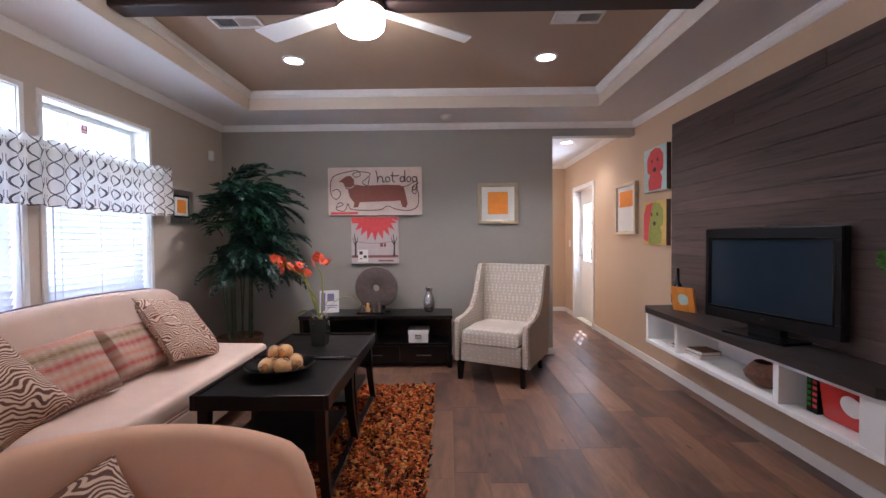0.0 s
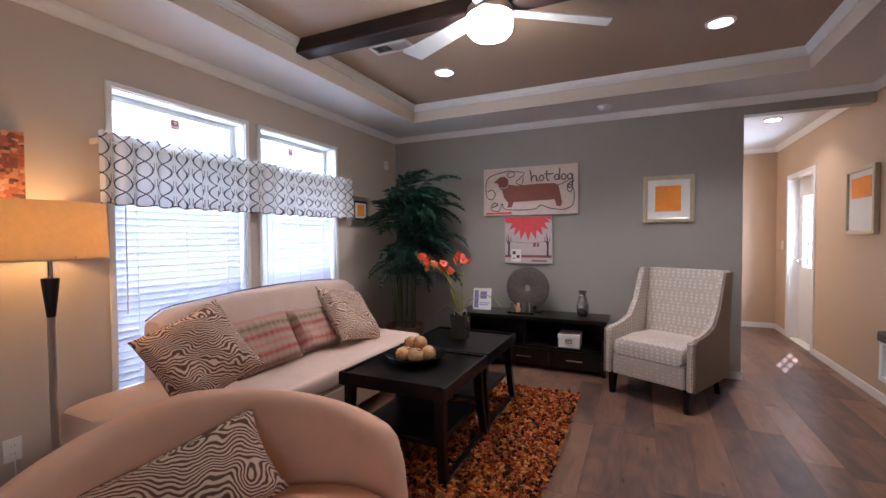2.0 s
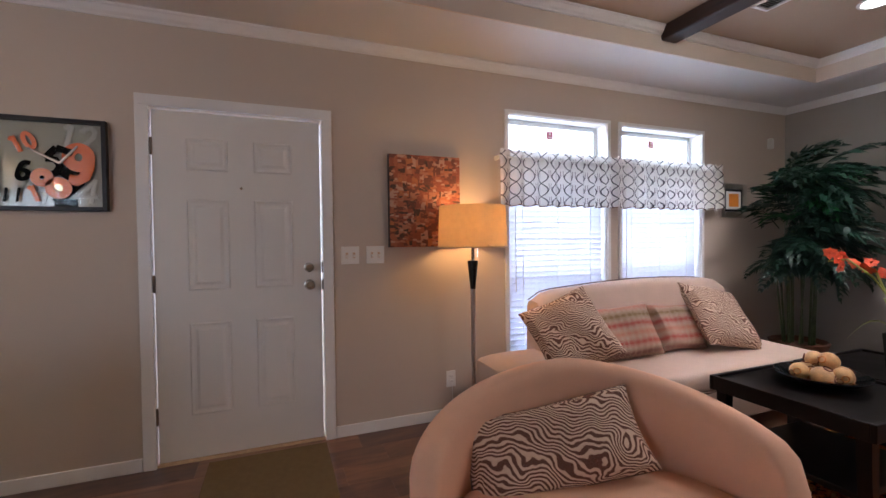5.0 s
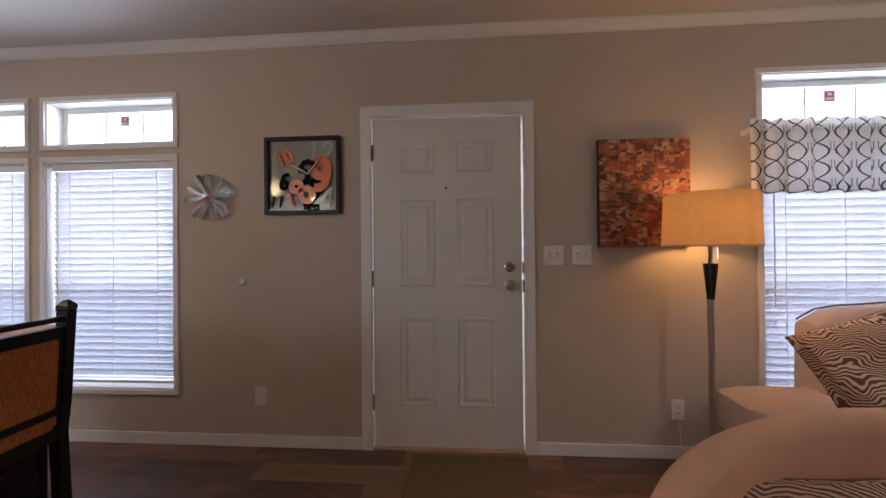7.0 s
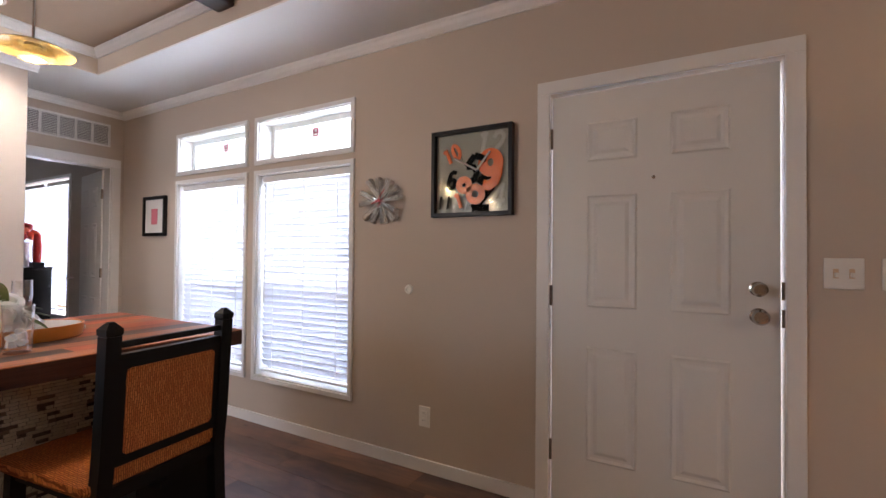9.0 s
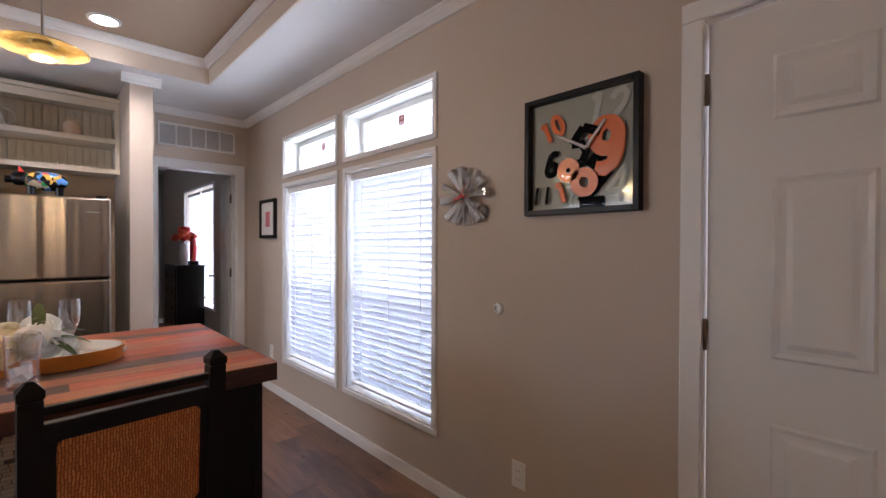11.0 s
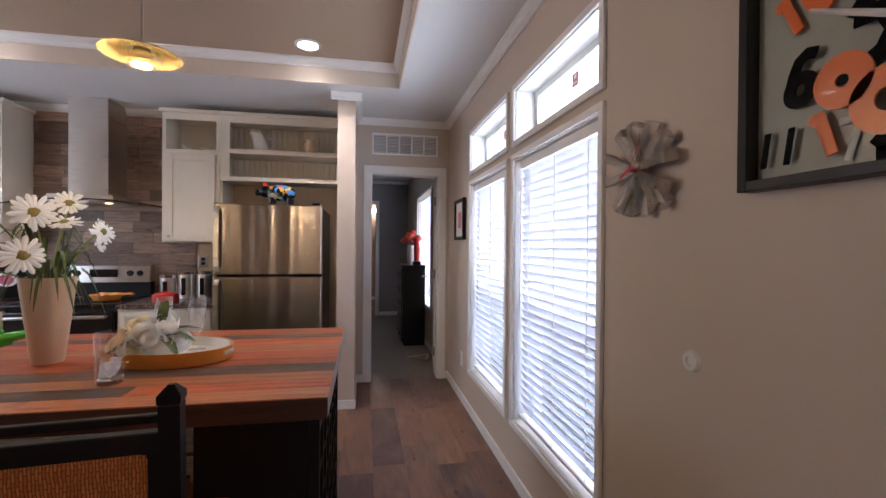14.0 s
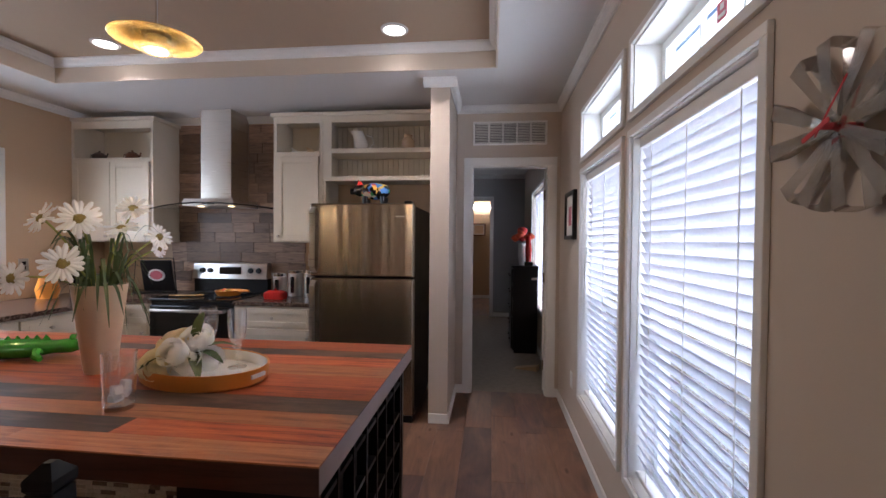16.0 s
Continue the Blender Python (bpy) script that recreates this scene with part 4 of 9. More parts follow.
# back door in the hallway, with nine panes
d2 = thing("door_2", "white hallway door with a bright nine-pane window", "door", pose(EAST + 0.10, 6.40, 0.015), "", "structure")
GY0, GY1, GZ0, GZ1 = 0.16, 0.72, 0.92, 1.80
leaf = part("door_leaf", boxes((0, 0, 0, 0.04, GY0, 2.03), (0, GY1, 0, 0.04, 0.88, 2.03), (0, GY0, 0, 0.04, GY1, GZ0), (0, GY0, GZ1, 0.04, GY1, 2.03)), DOOR_WHITE, d2)
for a in range(3):
    for b in range(3):
        sy, sz = (GY1 - GY0) / 3, (GZ1 - GZ0) / 3
        pane = part("pane", boxes((0.018, GY0 + a * sy + 0.008, GZ0 + b * sz + 0.008, 0.022, GY0 + (a + 1) * sy - 0.008, GZ0 + (b + 1) * sz - 0.008)), GLASS, d2)
        pane.visible_shadow = False
for k in (1, 2):
    part("muntin", boxes((0.010, GY0 + k * sy - 0.008, GZ0, 0.030, GY0 + k * sy + 0.008, GZ1)), VINYL, d2)
    part("muntin", boxes((0.009, GY0, GZ0 + k * sz - 0.008, 0.031, GY1, GZ0 + k * sz + 0.008)), VINYL, d2)
part("door_handle", tube(((-0.002, 0.81, 1.0), (-0.045, 0.81, 1.0), (-0.05, 0.79, 1.0), (-0.05, 0.71, 1.0)), 0.009), NICKEL, d2, "", True)
part("casing", boxes((-0.116, -0.06, -0.015, -0.10, 0.0, 2.03), (-0.116, 0.88, -0.015, -0.10, 0.94, 2.03), (-0.116, -0.06, 2.03, -0.10, 0.94, 2.09), bevel=0.003), TRIM, d2)
part("jamb", boxes((-0.10, 0.0, -0.015, 0.0, 0.004, 2.03), (-0.10, 0.876, -0.015, 0.0, 0.88, 2.03)), TRIM, d2)

# bedroom door, standing open against the west wall
d3 = thing("door_3", "white bedroom door standing open into the bedroom", "door", None, "", "structure")
part("casing", boxes((-2.168, BED, 0, -2.095, BED + 0.016, 2.04), (-1.425, BED, 0, -1.352, BED + 0.016, 2.04), (-2.168, BED, 2.04, -1.352, BED + 0.016, 2.115), bevel=0.004), TRIM, d3)
part("jamb", boxes((-2.095, BED - 0.12, 0, -2.085, BED, 2.03), (-1.435, BED - 0.12, 0, -1.425, BED, 2.03), (-2.095, BED - 0.12, 2.03, -1.425, BED, 2.04)), TRIM, d3)
leaf = six_panel_leaf("door_leaf", 0.66, 2.01, DOOR_WHITE, d3, 0.035)
leaf.matrix_local = pose(-2.075, BED - 0.125, 0.012, 0, 0, 0) @ pose(0, 0, 0, 0, 0, 180 - 8) @ Matrix.Diagonal((-1, 1, 1, 1))
for z in (0.2, 1.0, 1.75):
    part("hinge", boxes((-2.09, BED - 0.135, z, -2.07, BED - 0.118, z + 0.09), bevel=0.002), DARK_HINGE, d3)
part("door_handle", tube(((-2.09, BED - 0.72, 0.98), (-2.04, BED - 0.72, 0.98), (-2.03, BED - 0.68, 0.98)), 0.012), NICKEL, d3, "", True)
d4 = thing("door_4", "white bathroom door casing in the bedroom wall", "door", None, "", "structure")
part("casing", boxes((-1.645, -8.60, 0, -1.58, -8.585, 2.12), (-0.85, -8.60, 0, -0.785, -8.585, 2.12), (-1.645, -8.60, 2.12, -0.785, -8.585, 2.185)), TRIM, d4)

# kitchen side window over the counter
w5 = thing("window_10", "white framed window over the side worktop", "window", None, "", "structure")
casing(w5, -3.77, -2.25, 1.12, 2.04, EAST, -1, 0.06)
part("window_frame", boxes((EAST + 0.1, -3.77, 1.12, EAST + 0.14, -3.72, 2.04), (EAST + 0.1, -2.30, 1.12, EAST + 0.14, -2.25, 2.04), (EAST + 0.1, -3.72, 1.99, EAST + 0.14, -2.30, 2.04), (EAST + 0.1, -3.72, 1.12, EAST + 0.14, -2.30, 1.17), (EAST + 0.1, -3.03, 1.17, EAST + 0.14, -2.99, 1.99)), VINYL, w5)
part("pane", boxes((EAST + 0.118, -3.72, 1.17, EAST + 0.122, -2.30, 1.99)), GLASS, w5).visible_shadow = False

# ground and distance outside
structure("ground", boxes((-60, -60, -0.65, 60, 60, -0.45)), MAT_OLIVE, "ground outside the house")
structure("backdrop", boxes((-9.0, -40, -0.4, -8.9, 40, 9)), BACKDROP, "bright hazy distance outside the windows")
# last slab is never seen; added above the ceilings to keep daylight out
structure("daylight_block_slab", boxes((-2.4, -11.3, TRAY + 0.16, 2.6, 8.1, TRAY + 0.3)), CEILING_WHITE, "unseen slab over the house that keeps daylight out")
floor = structure("floor", boxes((WEST, BED - 0.06, -0.08, EAST, 7.86, -0.006)), SUBFLOOR, "dark brown wood-look plank floor")
structure("floor_carpet", boxes((WEST, -8.66, -0.08, 1.2, BED - 0.06, -0.002)), CARPET, "beige bedroom carpet")
structure("floor_bath", boxes((-2.0, -11.1, -0.08, 0.2, -8.66, -0.003)), FLOOR_PLANK, "dark bathroom floor")

# ---- living room ----
def bent_box(bm, rows, bevel=0.0):
    """A closed skin over rings of four or more points each."""
    rings = [[bm.verts.new(p) for p in r] for r in rows]
    n = len(rings[0])
    for a, b in zip(rings, rings[1:]):
        for k in range(n):
            bm.faces.new((a[k], a[(k + 1) % n], b[(k + 1) % n], b[k]))
    bm.faces.new(rings[0][::-1])
    bm.faces.new(rings[-1])
    return bm


def rounded(points, r, steps=4):
    """A closed outline with its corners rounded."""
    out, n = [], len(points)
    for i in range(n):
        p, a, b = Vector(points[i]), Vector(points[i - 1]), Vector(points[(i + 1) % n])
        da, db = (a - p), (b - p)
        k = min(r, da.length / 2.1, db.length / 2.1)
        s, e = p + da.normalized() * k, p + db.normalized() * k
        for j in range(steps + 1):
            t = j / steps
            out.append(tuple((1 - t) ** 2 * s + 2 * t * (1 - t) * p + t * t * e))
    return out


# sofa along the windows
sofa = thing("sofa", "pale blush upholstered camel-back sofa under the windows", "sofa", pose(-2.13, 1.92, 0))
SL = 1.90
bm = bmesh.new()
rows = []
for k in range(21):
    u = k / 20
    top = 0.905 + 0.03 * math.sin((u - 0.15) * math.pi * 1.25) + 0.02 * u - 0.06 * max(0, abs(u - 0.5) - 0.44) / 0.06
    y = u * SL
    rows.append([(p[0], y, p[1]) for p in rounded(((0.0, 0.12), (0.26, 0.12), (0.235, top * 0.6), (0.17, top), (0.02, top)), 0.055)])
part("backrest", bent_box(bm, rows), SOFA_CLOTH, sofa, "", True)
bm = bmesh.new()
bent_box(bm, [[(p[0], y, p[1]) for p in rounded(((0.20, 0.31), (0.905, 0.31), (0.925, 0.445), (0.20, 0.46)), 0.05)] for y in (0.02, 0.05, SL * 0.5, SL - 0.05, SL - 0.02)])
part("seat_cushion", bm, SOFA_CLOTH, sofa, "", True)
part("seat_frame", boxes((0.10, 0.03, 0.10, 0.895, SL - 0.03, 0.31), bevel=0.02), SOFA_CLOTH, sofa)
part("piping", tube([(0.915, 0.03, 0.322), (0.915, SL - 0.03, 0.322)], 0.005, 6), PIPING, sofa)
part("back_piping", tube([(0.03, u / 20 * SL, 0.905 + 0.03 * math.sin((u / 20 - 0.15) * math.pi * 1.25) + 0.02 * u / 20 - 0.06 * max(0, abs(u / 20 - 0.5) - 0.44) / 0.06) for u in range(21)], 0.005, 6), PIPING, sofa)
for x in (0.14, 0.84):
    for y in (0.12, SL - 0.12):
        part("leg", lathe(((0.018, 0), (0.026, 0.10)), 10, at=(x, y, 0)), BLACK_WOOD, sofa)
bm = bmesh.new()
bent_box(bm, [[(p[0], y, p[1]) for p in rounded(((0.03, 0.26), (0.62 - 0.5 * (1 - w), 0.26), (0.66 - 0.5 * (1 - w), 0.40), (0.60 - 0.5 * (1 - w), 0.475 * z), (0.05, 0.475 * z)), 0.06)] for y, w, z in ((-0.44, 0.55, 0.93), (-0.42, 0.72, 0.97), (-0.34, 0.9, 1.0), (-0.2, 0.98, 1.01), (0.0, 1.0, 1.01), (0.02, 1.0, 0.98))])
arm = part("end_arm", bm, SOFA_CLOTH, sofa, "low rounded armless end of the sofa", True)
part("end_arm_base", boxes((0.08, -0.36, 0.0, 0.56, 0.0, 0.27), bevel=0.02), SOFA_CLOTH, sofa)


def throw_pillow(label, mat, w, h, t, m, group="sofa pillows"):
    p = thing("throw_pillow", label, "pillow", m, group)
    part("cover", pillow(w, h, t), mat, p, "", True)
    a, b, k = w / 2 * 0.985, h / 2 * 0.985, 0.94
    loop = [(-a, -b, 0), (0, -b * k, 0), (a, -b, 0), (a * k, 0, 0), (a, b, 0), (0, b * k, 0), (-a, b, 0), (-a * k, 0, 0), (-a, -b, 0)]
    part("piping", tube(loop, 0.004, 6), PIPING if mat is ZEBRA else mat, p)
    return p


def leaning(x, y, z, yaw, lean, spin=0.0):
    """Pose of a cushion that stands on edge and leans back; yaw: the way it faces."""
    return pose(x, y, z, 0, 0, yaw) @ pose(0, 0, 0, 0, 90 - lean, 0) @ pose(0, 0, 0, 0, 0, 90 + spin)


throw_pillow("brown and cream zebra-print square pillow leaning on the sofa back", ZEBRA, 0.48, 0.48, 0.17, leaning(-1.56, 1.89, 0.695, -22, 30, 24))
throw_pillow("woven zigzag pillow in coral and grey on the sofa", ZIGZAG, 0.52, 0.37, 0.15, leaning(-1.67, 2.42, 0.63, -6, 28, 3))
throw_pillow("woven zigzag pillow in coral and grey on the sofa", ZIGZAG, 0.46, 0.35, 0.14, leaning(-1.71, 2.96, 0.615, 4, 30, -4))
throw_pillow("brown and cream zebra-print square pillow leaning on the sofa back", ZEBRA, 0.56, 0.52, 0.16, leaning(-1.62, 3.30, 0.68, 8, 38, -14))

# tub chair in the foreground
tub = thing("tub_chair", "blush upholstered barrel tub chair with a curved back", "armchair", pose(-0.317, 1.089, 0, 0, 0, -19.7))
RO, RI, SPAN, DEEP = 0.621, 0.500, radians(91), 0.827
bm = bmesh.new()
rows = []
for k in range(41):
    s = -1 + 2 * k / 40
    a = math.pi + s * SPAN
    end = max(0.0, abs(s) - 0.86) / 0.14
    top = 0.81 - 0.211 * abs(s) ** 1.424 - 0.228 * end ** 2.2
    pinch = 1.0 - 0.18 * abs(s) ** 2 - 0.40 * end ** 2
    mid = (RO + RI) / 2
    half = (RO - RI) / 2 * pinch
    prof = rounded(((mid - half * 0.95, 0.06), (mid + half * 0.75, 0.06), (mid + half, top), (mid - half, top)), 0.058, 5)
    rows.append([(r * math.cos(a) * DEEP, r * math.sin(a), z) for r, z in prof])
part("back_shell", bent_box(bm, rows), LINEN, tub, "", True)
seat = bmesh.new()
outline = [(0.50 * math.cos(radians(a)) * DEEP, 0.50 * math.sin(radians(a))) for a in range(90, 271, 10)] + [(0.08, -0.50), (0.16, -0.46), (0.21, -0.30), (0.22, 0.0), (0.21, 0.30), (0.16, 0.46), (0.08, 0.50)]
rows = [[(x * k, y * k, z) for x, y in outline] for k, z in ((0.97, 0.27), (1.0, 0.29), (1.0, 0.40), (0.98, 0.432), (0.92, 0.448), (0.6, 0.458), (0.2, 0.462))]
part("seat_cushion", bent_box(seat, rows), LINEN, tub, "", True)
base = bmesh.new()
part("seat_base", bent_box(base, [[(x * 0.97, y * 0.97, z) for x, y in outline] for z in (0.07, 0.275)]), LINEN, tub, "", True)
for x, y in ((0.14, -0.42), (0.14, 0.42), (-0.32, -0.26), (-0.32, 0.26)):
    part("leg", lathe(((0.02, 0), (0.028, 0.08)), 10, at=(x, y, 0)), BLACK_WOOD, tub)
throw_pillow("brown and cream zebra-print lumbar pillow in the tub chair", ZEBRA, 0.65, 0.29, 0.14, leaning(-0.61, 1.08, 0.555, -26, 34, 14), "chair pillows")


# low tray-top tables on the rug
def tray_table(x, y):
    t = thing("coffee_table", "espresso black square tray-top table with lower shelf", "table", pose(x, y, 0), "coffee tables")
    W, D, H = 0.68, 0.68, 0.555
    part("tabletop", boxes((-W / 2 + 0.02, -D / 2 + 0.02, H - 0.05, W / 2 - 0.02, D / 2 - 0.02, H - 0.014), bevel=0.003), BLACK_WOOD, t)
    for a in ((-W / 2, -D / 2, -W / 2 + 0.022, D / 2), (W / 2 - 0.022, -D / 2, W / 2, D / 2)):
        part("rim", boxes((a[0], a[1], H - 0.075, a[2], a[3], H), bevel=0.004), BLACK_WOOD, t)
    for a in ((-W / 2 + 0.022, -D / 2, W / 2 - 0.022, -D / 2 + 0.022), (-W / 2 + 0.022, D / 2 - 0.022, W / 2 - 0.022, D / 2)):
        part("rim", boxes((a[0], a[1], H - 0.075, a[2], a[3], H), bevel=0.004), BLACK_WOOD, t)
    for sx in (-1, 1):
        for sy in (-1, 1):
            bm = bmesh.new()
            rows = []
            for k in range(7):
                u = k / 6
                cx = sx * (W / 2 - 0.05 + 0.035 * (1 - u) ** 2)
                cy = sy * (D / 2 - 0.05 + 0.035 * (1 - u) ** 2)
                h = 0.021 + 0.005 * u
                z = 0.018 + u * (H - 0.085)
                rows.append([(cx - h, cy - h, z), (cx + h, cy - h, z), (cx + h, cy + h, z), (cx - h, cy + h, z)])
            part("leg", bent_box(bm, rows), BLACK_WOOD, t)
    part("lower_shelf", boxes((-W / 2 + 0.07, -D / 2 + 0.05, 0.205, W / 2 - 0.07, D / 2 - 0.05, 0.235), bevel=0.004), BLACK_WOOD, t)
    for sx in (-1, 1):
        part("stretcher", boxes((sx * (W / 2 - 0.03) - 0.02, -D / 2 + 0.0, 0.018, sx * (W / 2 - 0.03) + 0.02, D / 2, 0.052), bevel=0.004), BLACK_WOOD, t)
    return t


tray_table(-0.615, 2.645)
tray_table(-0.62, 3.345)

# shag rug
RX0, RX1, RY0, RY1 = -1.02, 0.18, 1.72, 3.96
rug = thing("shag_rug", "thick shag rug in rust, gold and brown under the tables", "rug", pose(RX0, RY0, 0.0))
part("rug_backing", boxes((0.01, 0.01, 0.001, RX1 - RX0 - 0.01, RY1 - RY0 - 0.01, 0.010)), PIPING, rug)
rr = random.Random(11)
verts, faces = [], []
for k in range(12500):
    x, y = rr.uniform(0, RX1 - RX0), rr.uniform(0, RY1 - RY0)
    a, lean, w, h = rr.uniform(0, 6.283), rr.uniform(0.3, 1.25), rr.uniform(0.008, 0.014), rr.uniform(0.026, 0.05)
    dx, dy = math.cos(a), math.sin(a)
    px, py = -dy * w, dx * w
    tx, ty, tz = dx * h * math.sin(lean), dy * h * math.sin(lean), 0.007 + h * math.cos(lean) + 0.006
    i = len(verts)
    verts += [(x + px, y + py, 0.008), (x - px, y - py, 0.008), (x - px * 1.2 + tx * 0.55, y - py * 1.2 + ty * 0.55, 0.010 + tz * 0.75),
              (x + px * 1.2 + tx * 0.55, y + py * 1.2 + ty * 0.55, 0.010 + tz * 0.75), (x - px * 0.7 + tx, y - py * 0.7 + ty, tz), (x + px * 0.7 + tx, y + py * 0.7 + ty, tz)]
    faces += [(i, i + 1, i + 2, i + 3), (i + 3, i + 2, i + 4, i + 5)]
me = bpy.data.meshes.new("pile")
me.from_pydata(verts, [], faces)
me.materials.append(SHAG)
tagged(part("pile", me, SHAG, rug), "", "", "", "stuff")

# bowl with decorated gourds
bowl = solo("bowl", lathe(((0.0, 0.0), (0.07, 0.0), (0.08, 0.008), (0.14, 0.03), (0.175, 0.055), (0.172, 0.060), (0.13, 0.038), (0.07, 0.014), (0, 0.012)), 36), BLACK_GLOSS, "wide shallow black bowl with a rim pattern", "bowl", pose(-0.66, 2.70, 0.542) @ Matrix.Diagonal((1.1, 1.1, 1.0, 1)), smooth=True)
for k, (x, y, z, s) in enumerate(((-0.055, -0.02, 0.052, 0.10), (0.035, -0.055, 0.052, 0.105), (0.065, 0.045, 0.052, 0.10), (-0.03, 0.065, 0.052, 0.095), (0.02, 0.02, 0.115, 0.09), (-0.055, -0.075, 0.058, 0.085), (0.085, -0.005, 0.062, 0.085), (-0.04, 0.015, 0.112, 0.085))):
    g = thing("gourd", "cream decorative ball with brown rings in the bowl", "ornament", pose(-0.66 + x, 2.70 + y, 0.545 + z, 20 * k, 15 * k, 50 * k), "gourds in the bowl")
    part("body", blob(s, s, s * 0.9), EGG_CREAM, g, "", True)
    for q in range(5):
        ring = [(s * 0.5 * Vector((math.cos(t) * 0.34, math.sin(t) * 0.34, 0.955))) for t in [j * math.pi / 5 for j in range(11)]]
        rot = Euler((q * 1.3, q * 2.1, 0)).to_matrix()
        part("painted_ring", tube([rot @ p * 0.985 for p in ring], 0.0026, 5), ORANGE_LACQUER if q % 2 else INK_BROWN, g)

# orchid in a smoked vase
orchid = thing("potted_orchid", "orange silk orchid in a square smoked-glass vase", "flowers", pose(-0.63, 3.37, 0.542))
part("vase", bent_box(bmesh.new(), [[(-w, -w, z), (w, -w, z), (w, w, z), (-w, w, z)] for w, z in ((0.048, 0), (0.05, 0.006), (0.062, 0.195), (0.056, 0.195), (0.05, 0.16))]), SLATE_GLASS, orchid)
part("pebbles", boxes((-0.05, -0.05, 0.165, 0.05, 0.05, 0.175)), INK_DARK, orchid)
stems = (((0, 0, 0.17), (-0.03, 0.0, 0.34), (-0.12, -0.02, 0.50), (-0.22, -0.06, 0.60), (-0.30, -0.09, 0.585)), ((0.01, 0, 0.17), (0.02, 0.01, 0.35), (0.015, 0.02, 0.50), (-0.02, 0.02, 0.575), (0.03, 0.03, 0.62)), ((0, 0.01, 0.17), (-0.05, 0.02, 0.33), (-0.10, 0.02, 0.46), (-0.13, 0.02, 0.545)))
for s in stems:
    part("stem", tube(s, 0.006, 6), STEM, orchid, "", True)


def strap_leaf(points, width, mat, parent, name="leaf"):
    """A long leaf, channelled along its middle."""
    bm = bmesh.new()
    pts = [Vector(p) for p in points]
    rows = []
    n = len(pts)
    for i, p in enumerate(pts):
        d = (pts[min(i + 1, n - 1)] - pts[max(i - 1, 0)]).normalized()
        side = d.cross(Vector((0, 0, 1))).normalized() if abs(d.z) < 0.95 else Vector((0, 1, 0))
        w = width * math.sin(math.pi * (0.08 + 0.9 * i / (n - 1))) ** 0.7
        rows.append([bm.verts.new(p + side * w), bm.verts.new(p - Vector((0, 0, w * 0.35))), bm.verts.new(p - side * w)])
    for a, b in zip(rows, rows[1:]):
        for k in (0, 1):
            bm.faces.new((a[k], a[k + 1], b[k + 1], b[k]))
    return part(name, bm, mat, parent, "", True)


for tip, h in (((-0.20, -0.10, 0.14), 0.10), ((0.36, 0.06, 0.20), 0.16), ((0.10, 0.03, 0.32), 0.06), ((-0.10, 0.04, 0.38), 0.03)):
    strap_leaf([p + Vector((0, 0, 0.0)) for p in arc((0, 0, 0.18), tip, h, 7)], 0.016, STEM, orchid)


def orchid_bloom(m, parent):
    bm = bmesh.new()
    for k in range(6):
        a = k * math.pi / 3
        r = 0.042 if k % 2 else 0.036
        w = 0.016
        d, s = Vector((math.cos(a), math.sin(a), 0.25)), Vector((-math.sin(a), math.cos(a), 0))
        v = [bm.verts.new(p) for p in (Vector((0, 0, 0)), d * r * 0.55 + s * w, d * r + Vector((0, 0, -0.004)), d * r * 0.55 - s * w)]
        bm.faces.new(v)
    blob(0.014, 0.014, 0.02, Matrix.Translation((0, 0, 0.01)), bm, 5)
    ob = part("bloom", bm, PETAL_RED, parent)
    ob.matrix_local = m


ro = random.Random(5)
for cx, cy, cz, n in ((-0.25, -0.07, 0.595, 6), (-0.13, 0.02, 0.56, 5), (0.02, 0.03, 0.62, 7)):
    for k in range(n):
        orchid_bloom(pose(cx + ro.uniform(-0.055, 0.055), cy + ro.uniform(-0.04, 0.04), cz + ro.uniform(-0.04, 0.045), ro.uniform(30, 120), ro.uniform(-40, 40), ro.uniform(0, 360)), orchid)
for k in range(6):
    a = k * 1.05
    part("aerial_root", tube(((0.01 * math.cos(a), 0.01 * math.sin(a), 0.20), (0.05 * math.cos(a), 0.05 * math.sin(a), 0.225), (0.068 * math.cos(a), 0.068 * math.sin(a), 0.14 + 0.02 * (k % 3))), 0.0025, 5), CREAM_CERAMIC, orchid)

# media console on the far wall
con = thing("media_console", "low espresso black console with drawers and an open niche", "console", pose(-0.43, 4.56, 0))
CW, CD, CH = 1.56, 0.44, 0.53
part("top", boxes((-CW / 2, 0, CH - 0.035, CW / 2, CD, CH), bevel=0.003), BLACK_WOOD, con)
for x in (-CW / 2 + 0.01, CW / 2 - 0.045):
    part("side_panel", boxes((x, 0.005, 0, x + 0.035, CD - 0.01, CH - 0.035)), BLACK_WOOD, con)
part("back_panel", boxes((-CW / 2 + 0.045, CD - 0.03, 0.05, CW / 2 - 0.045, CD - 0.015, CH - 0.035)), BLACK_WOOD, con)
part("bottom_panel", boxes((-CW / 2 + 0.045, 0.02, 0.04, CW / 2 - 0.045, CD - 0.03, 0.06)), BLACK_WOOD, con)
part("shelf", boxes((-CW / 2 + 0.045, 0.01, 0.225, CW / 2 - 0.045, CD - 0.03, 0.245)), BLACK_WOOD, con)
part("divider", boxes((-0.012, 0.01, 0.245, 0.012, CD - 0.03, CH - 0.035)), BLACK_WOOD, con)
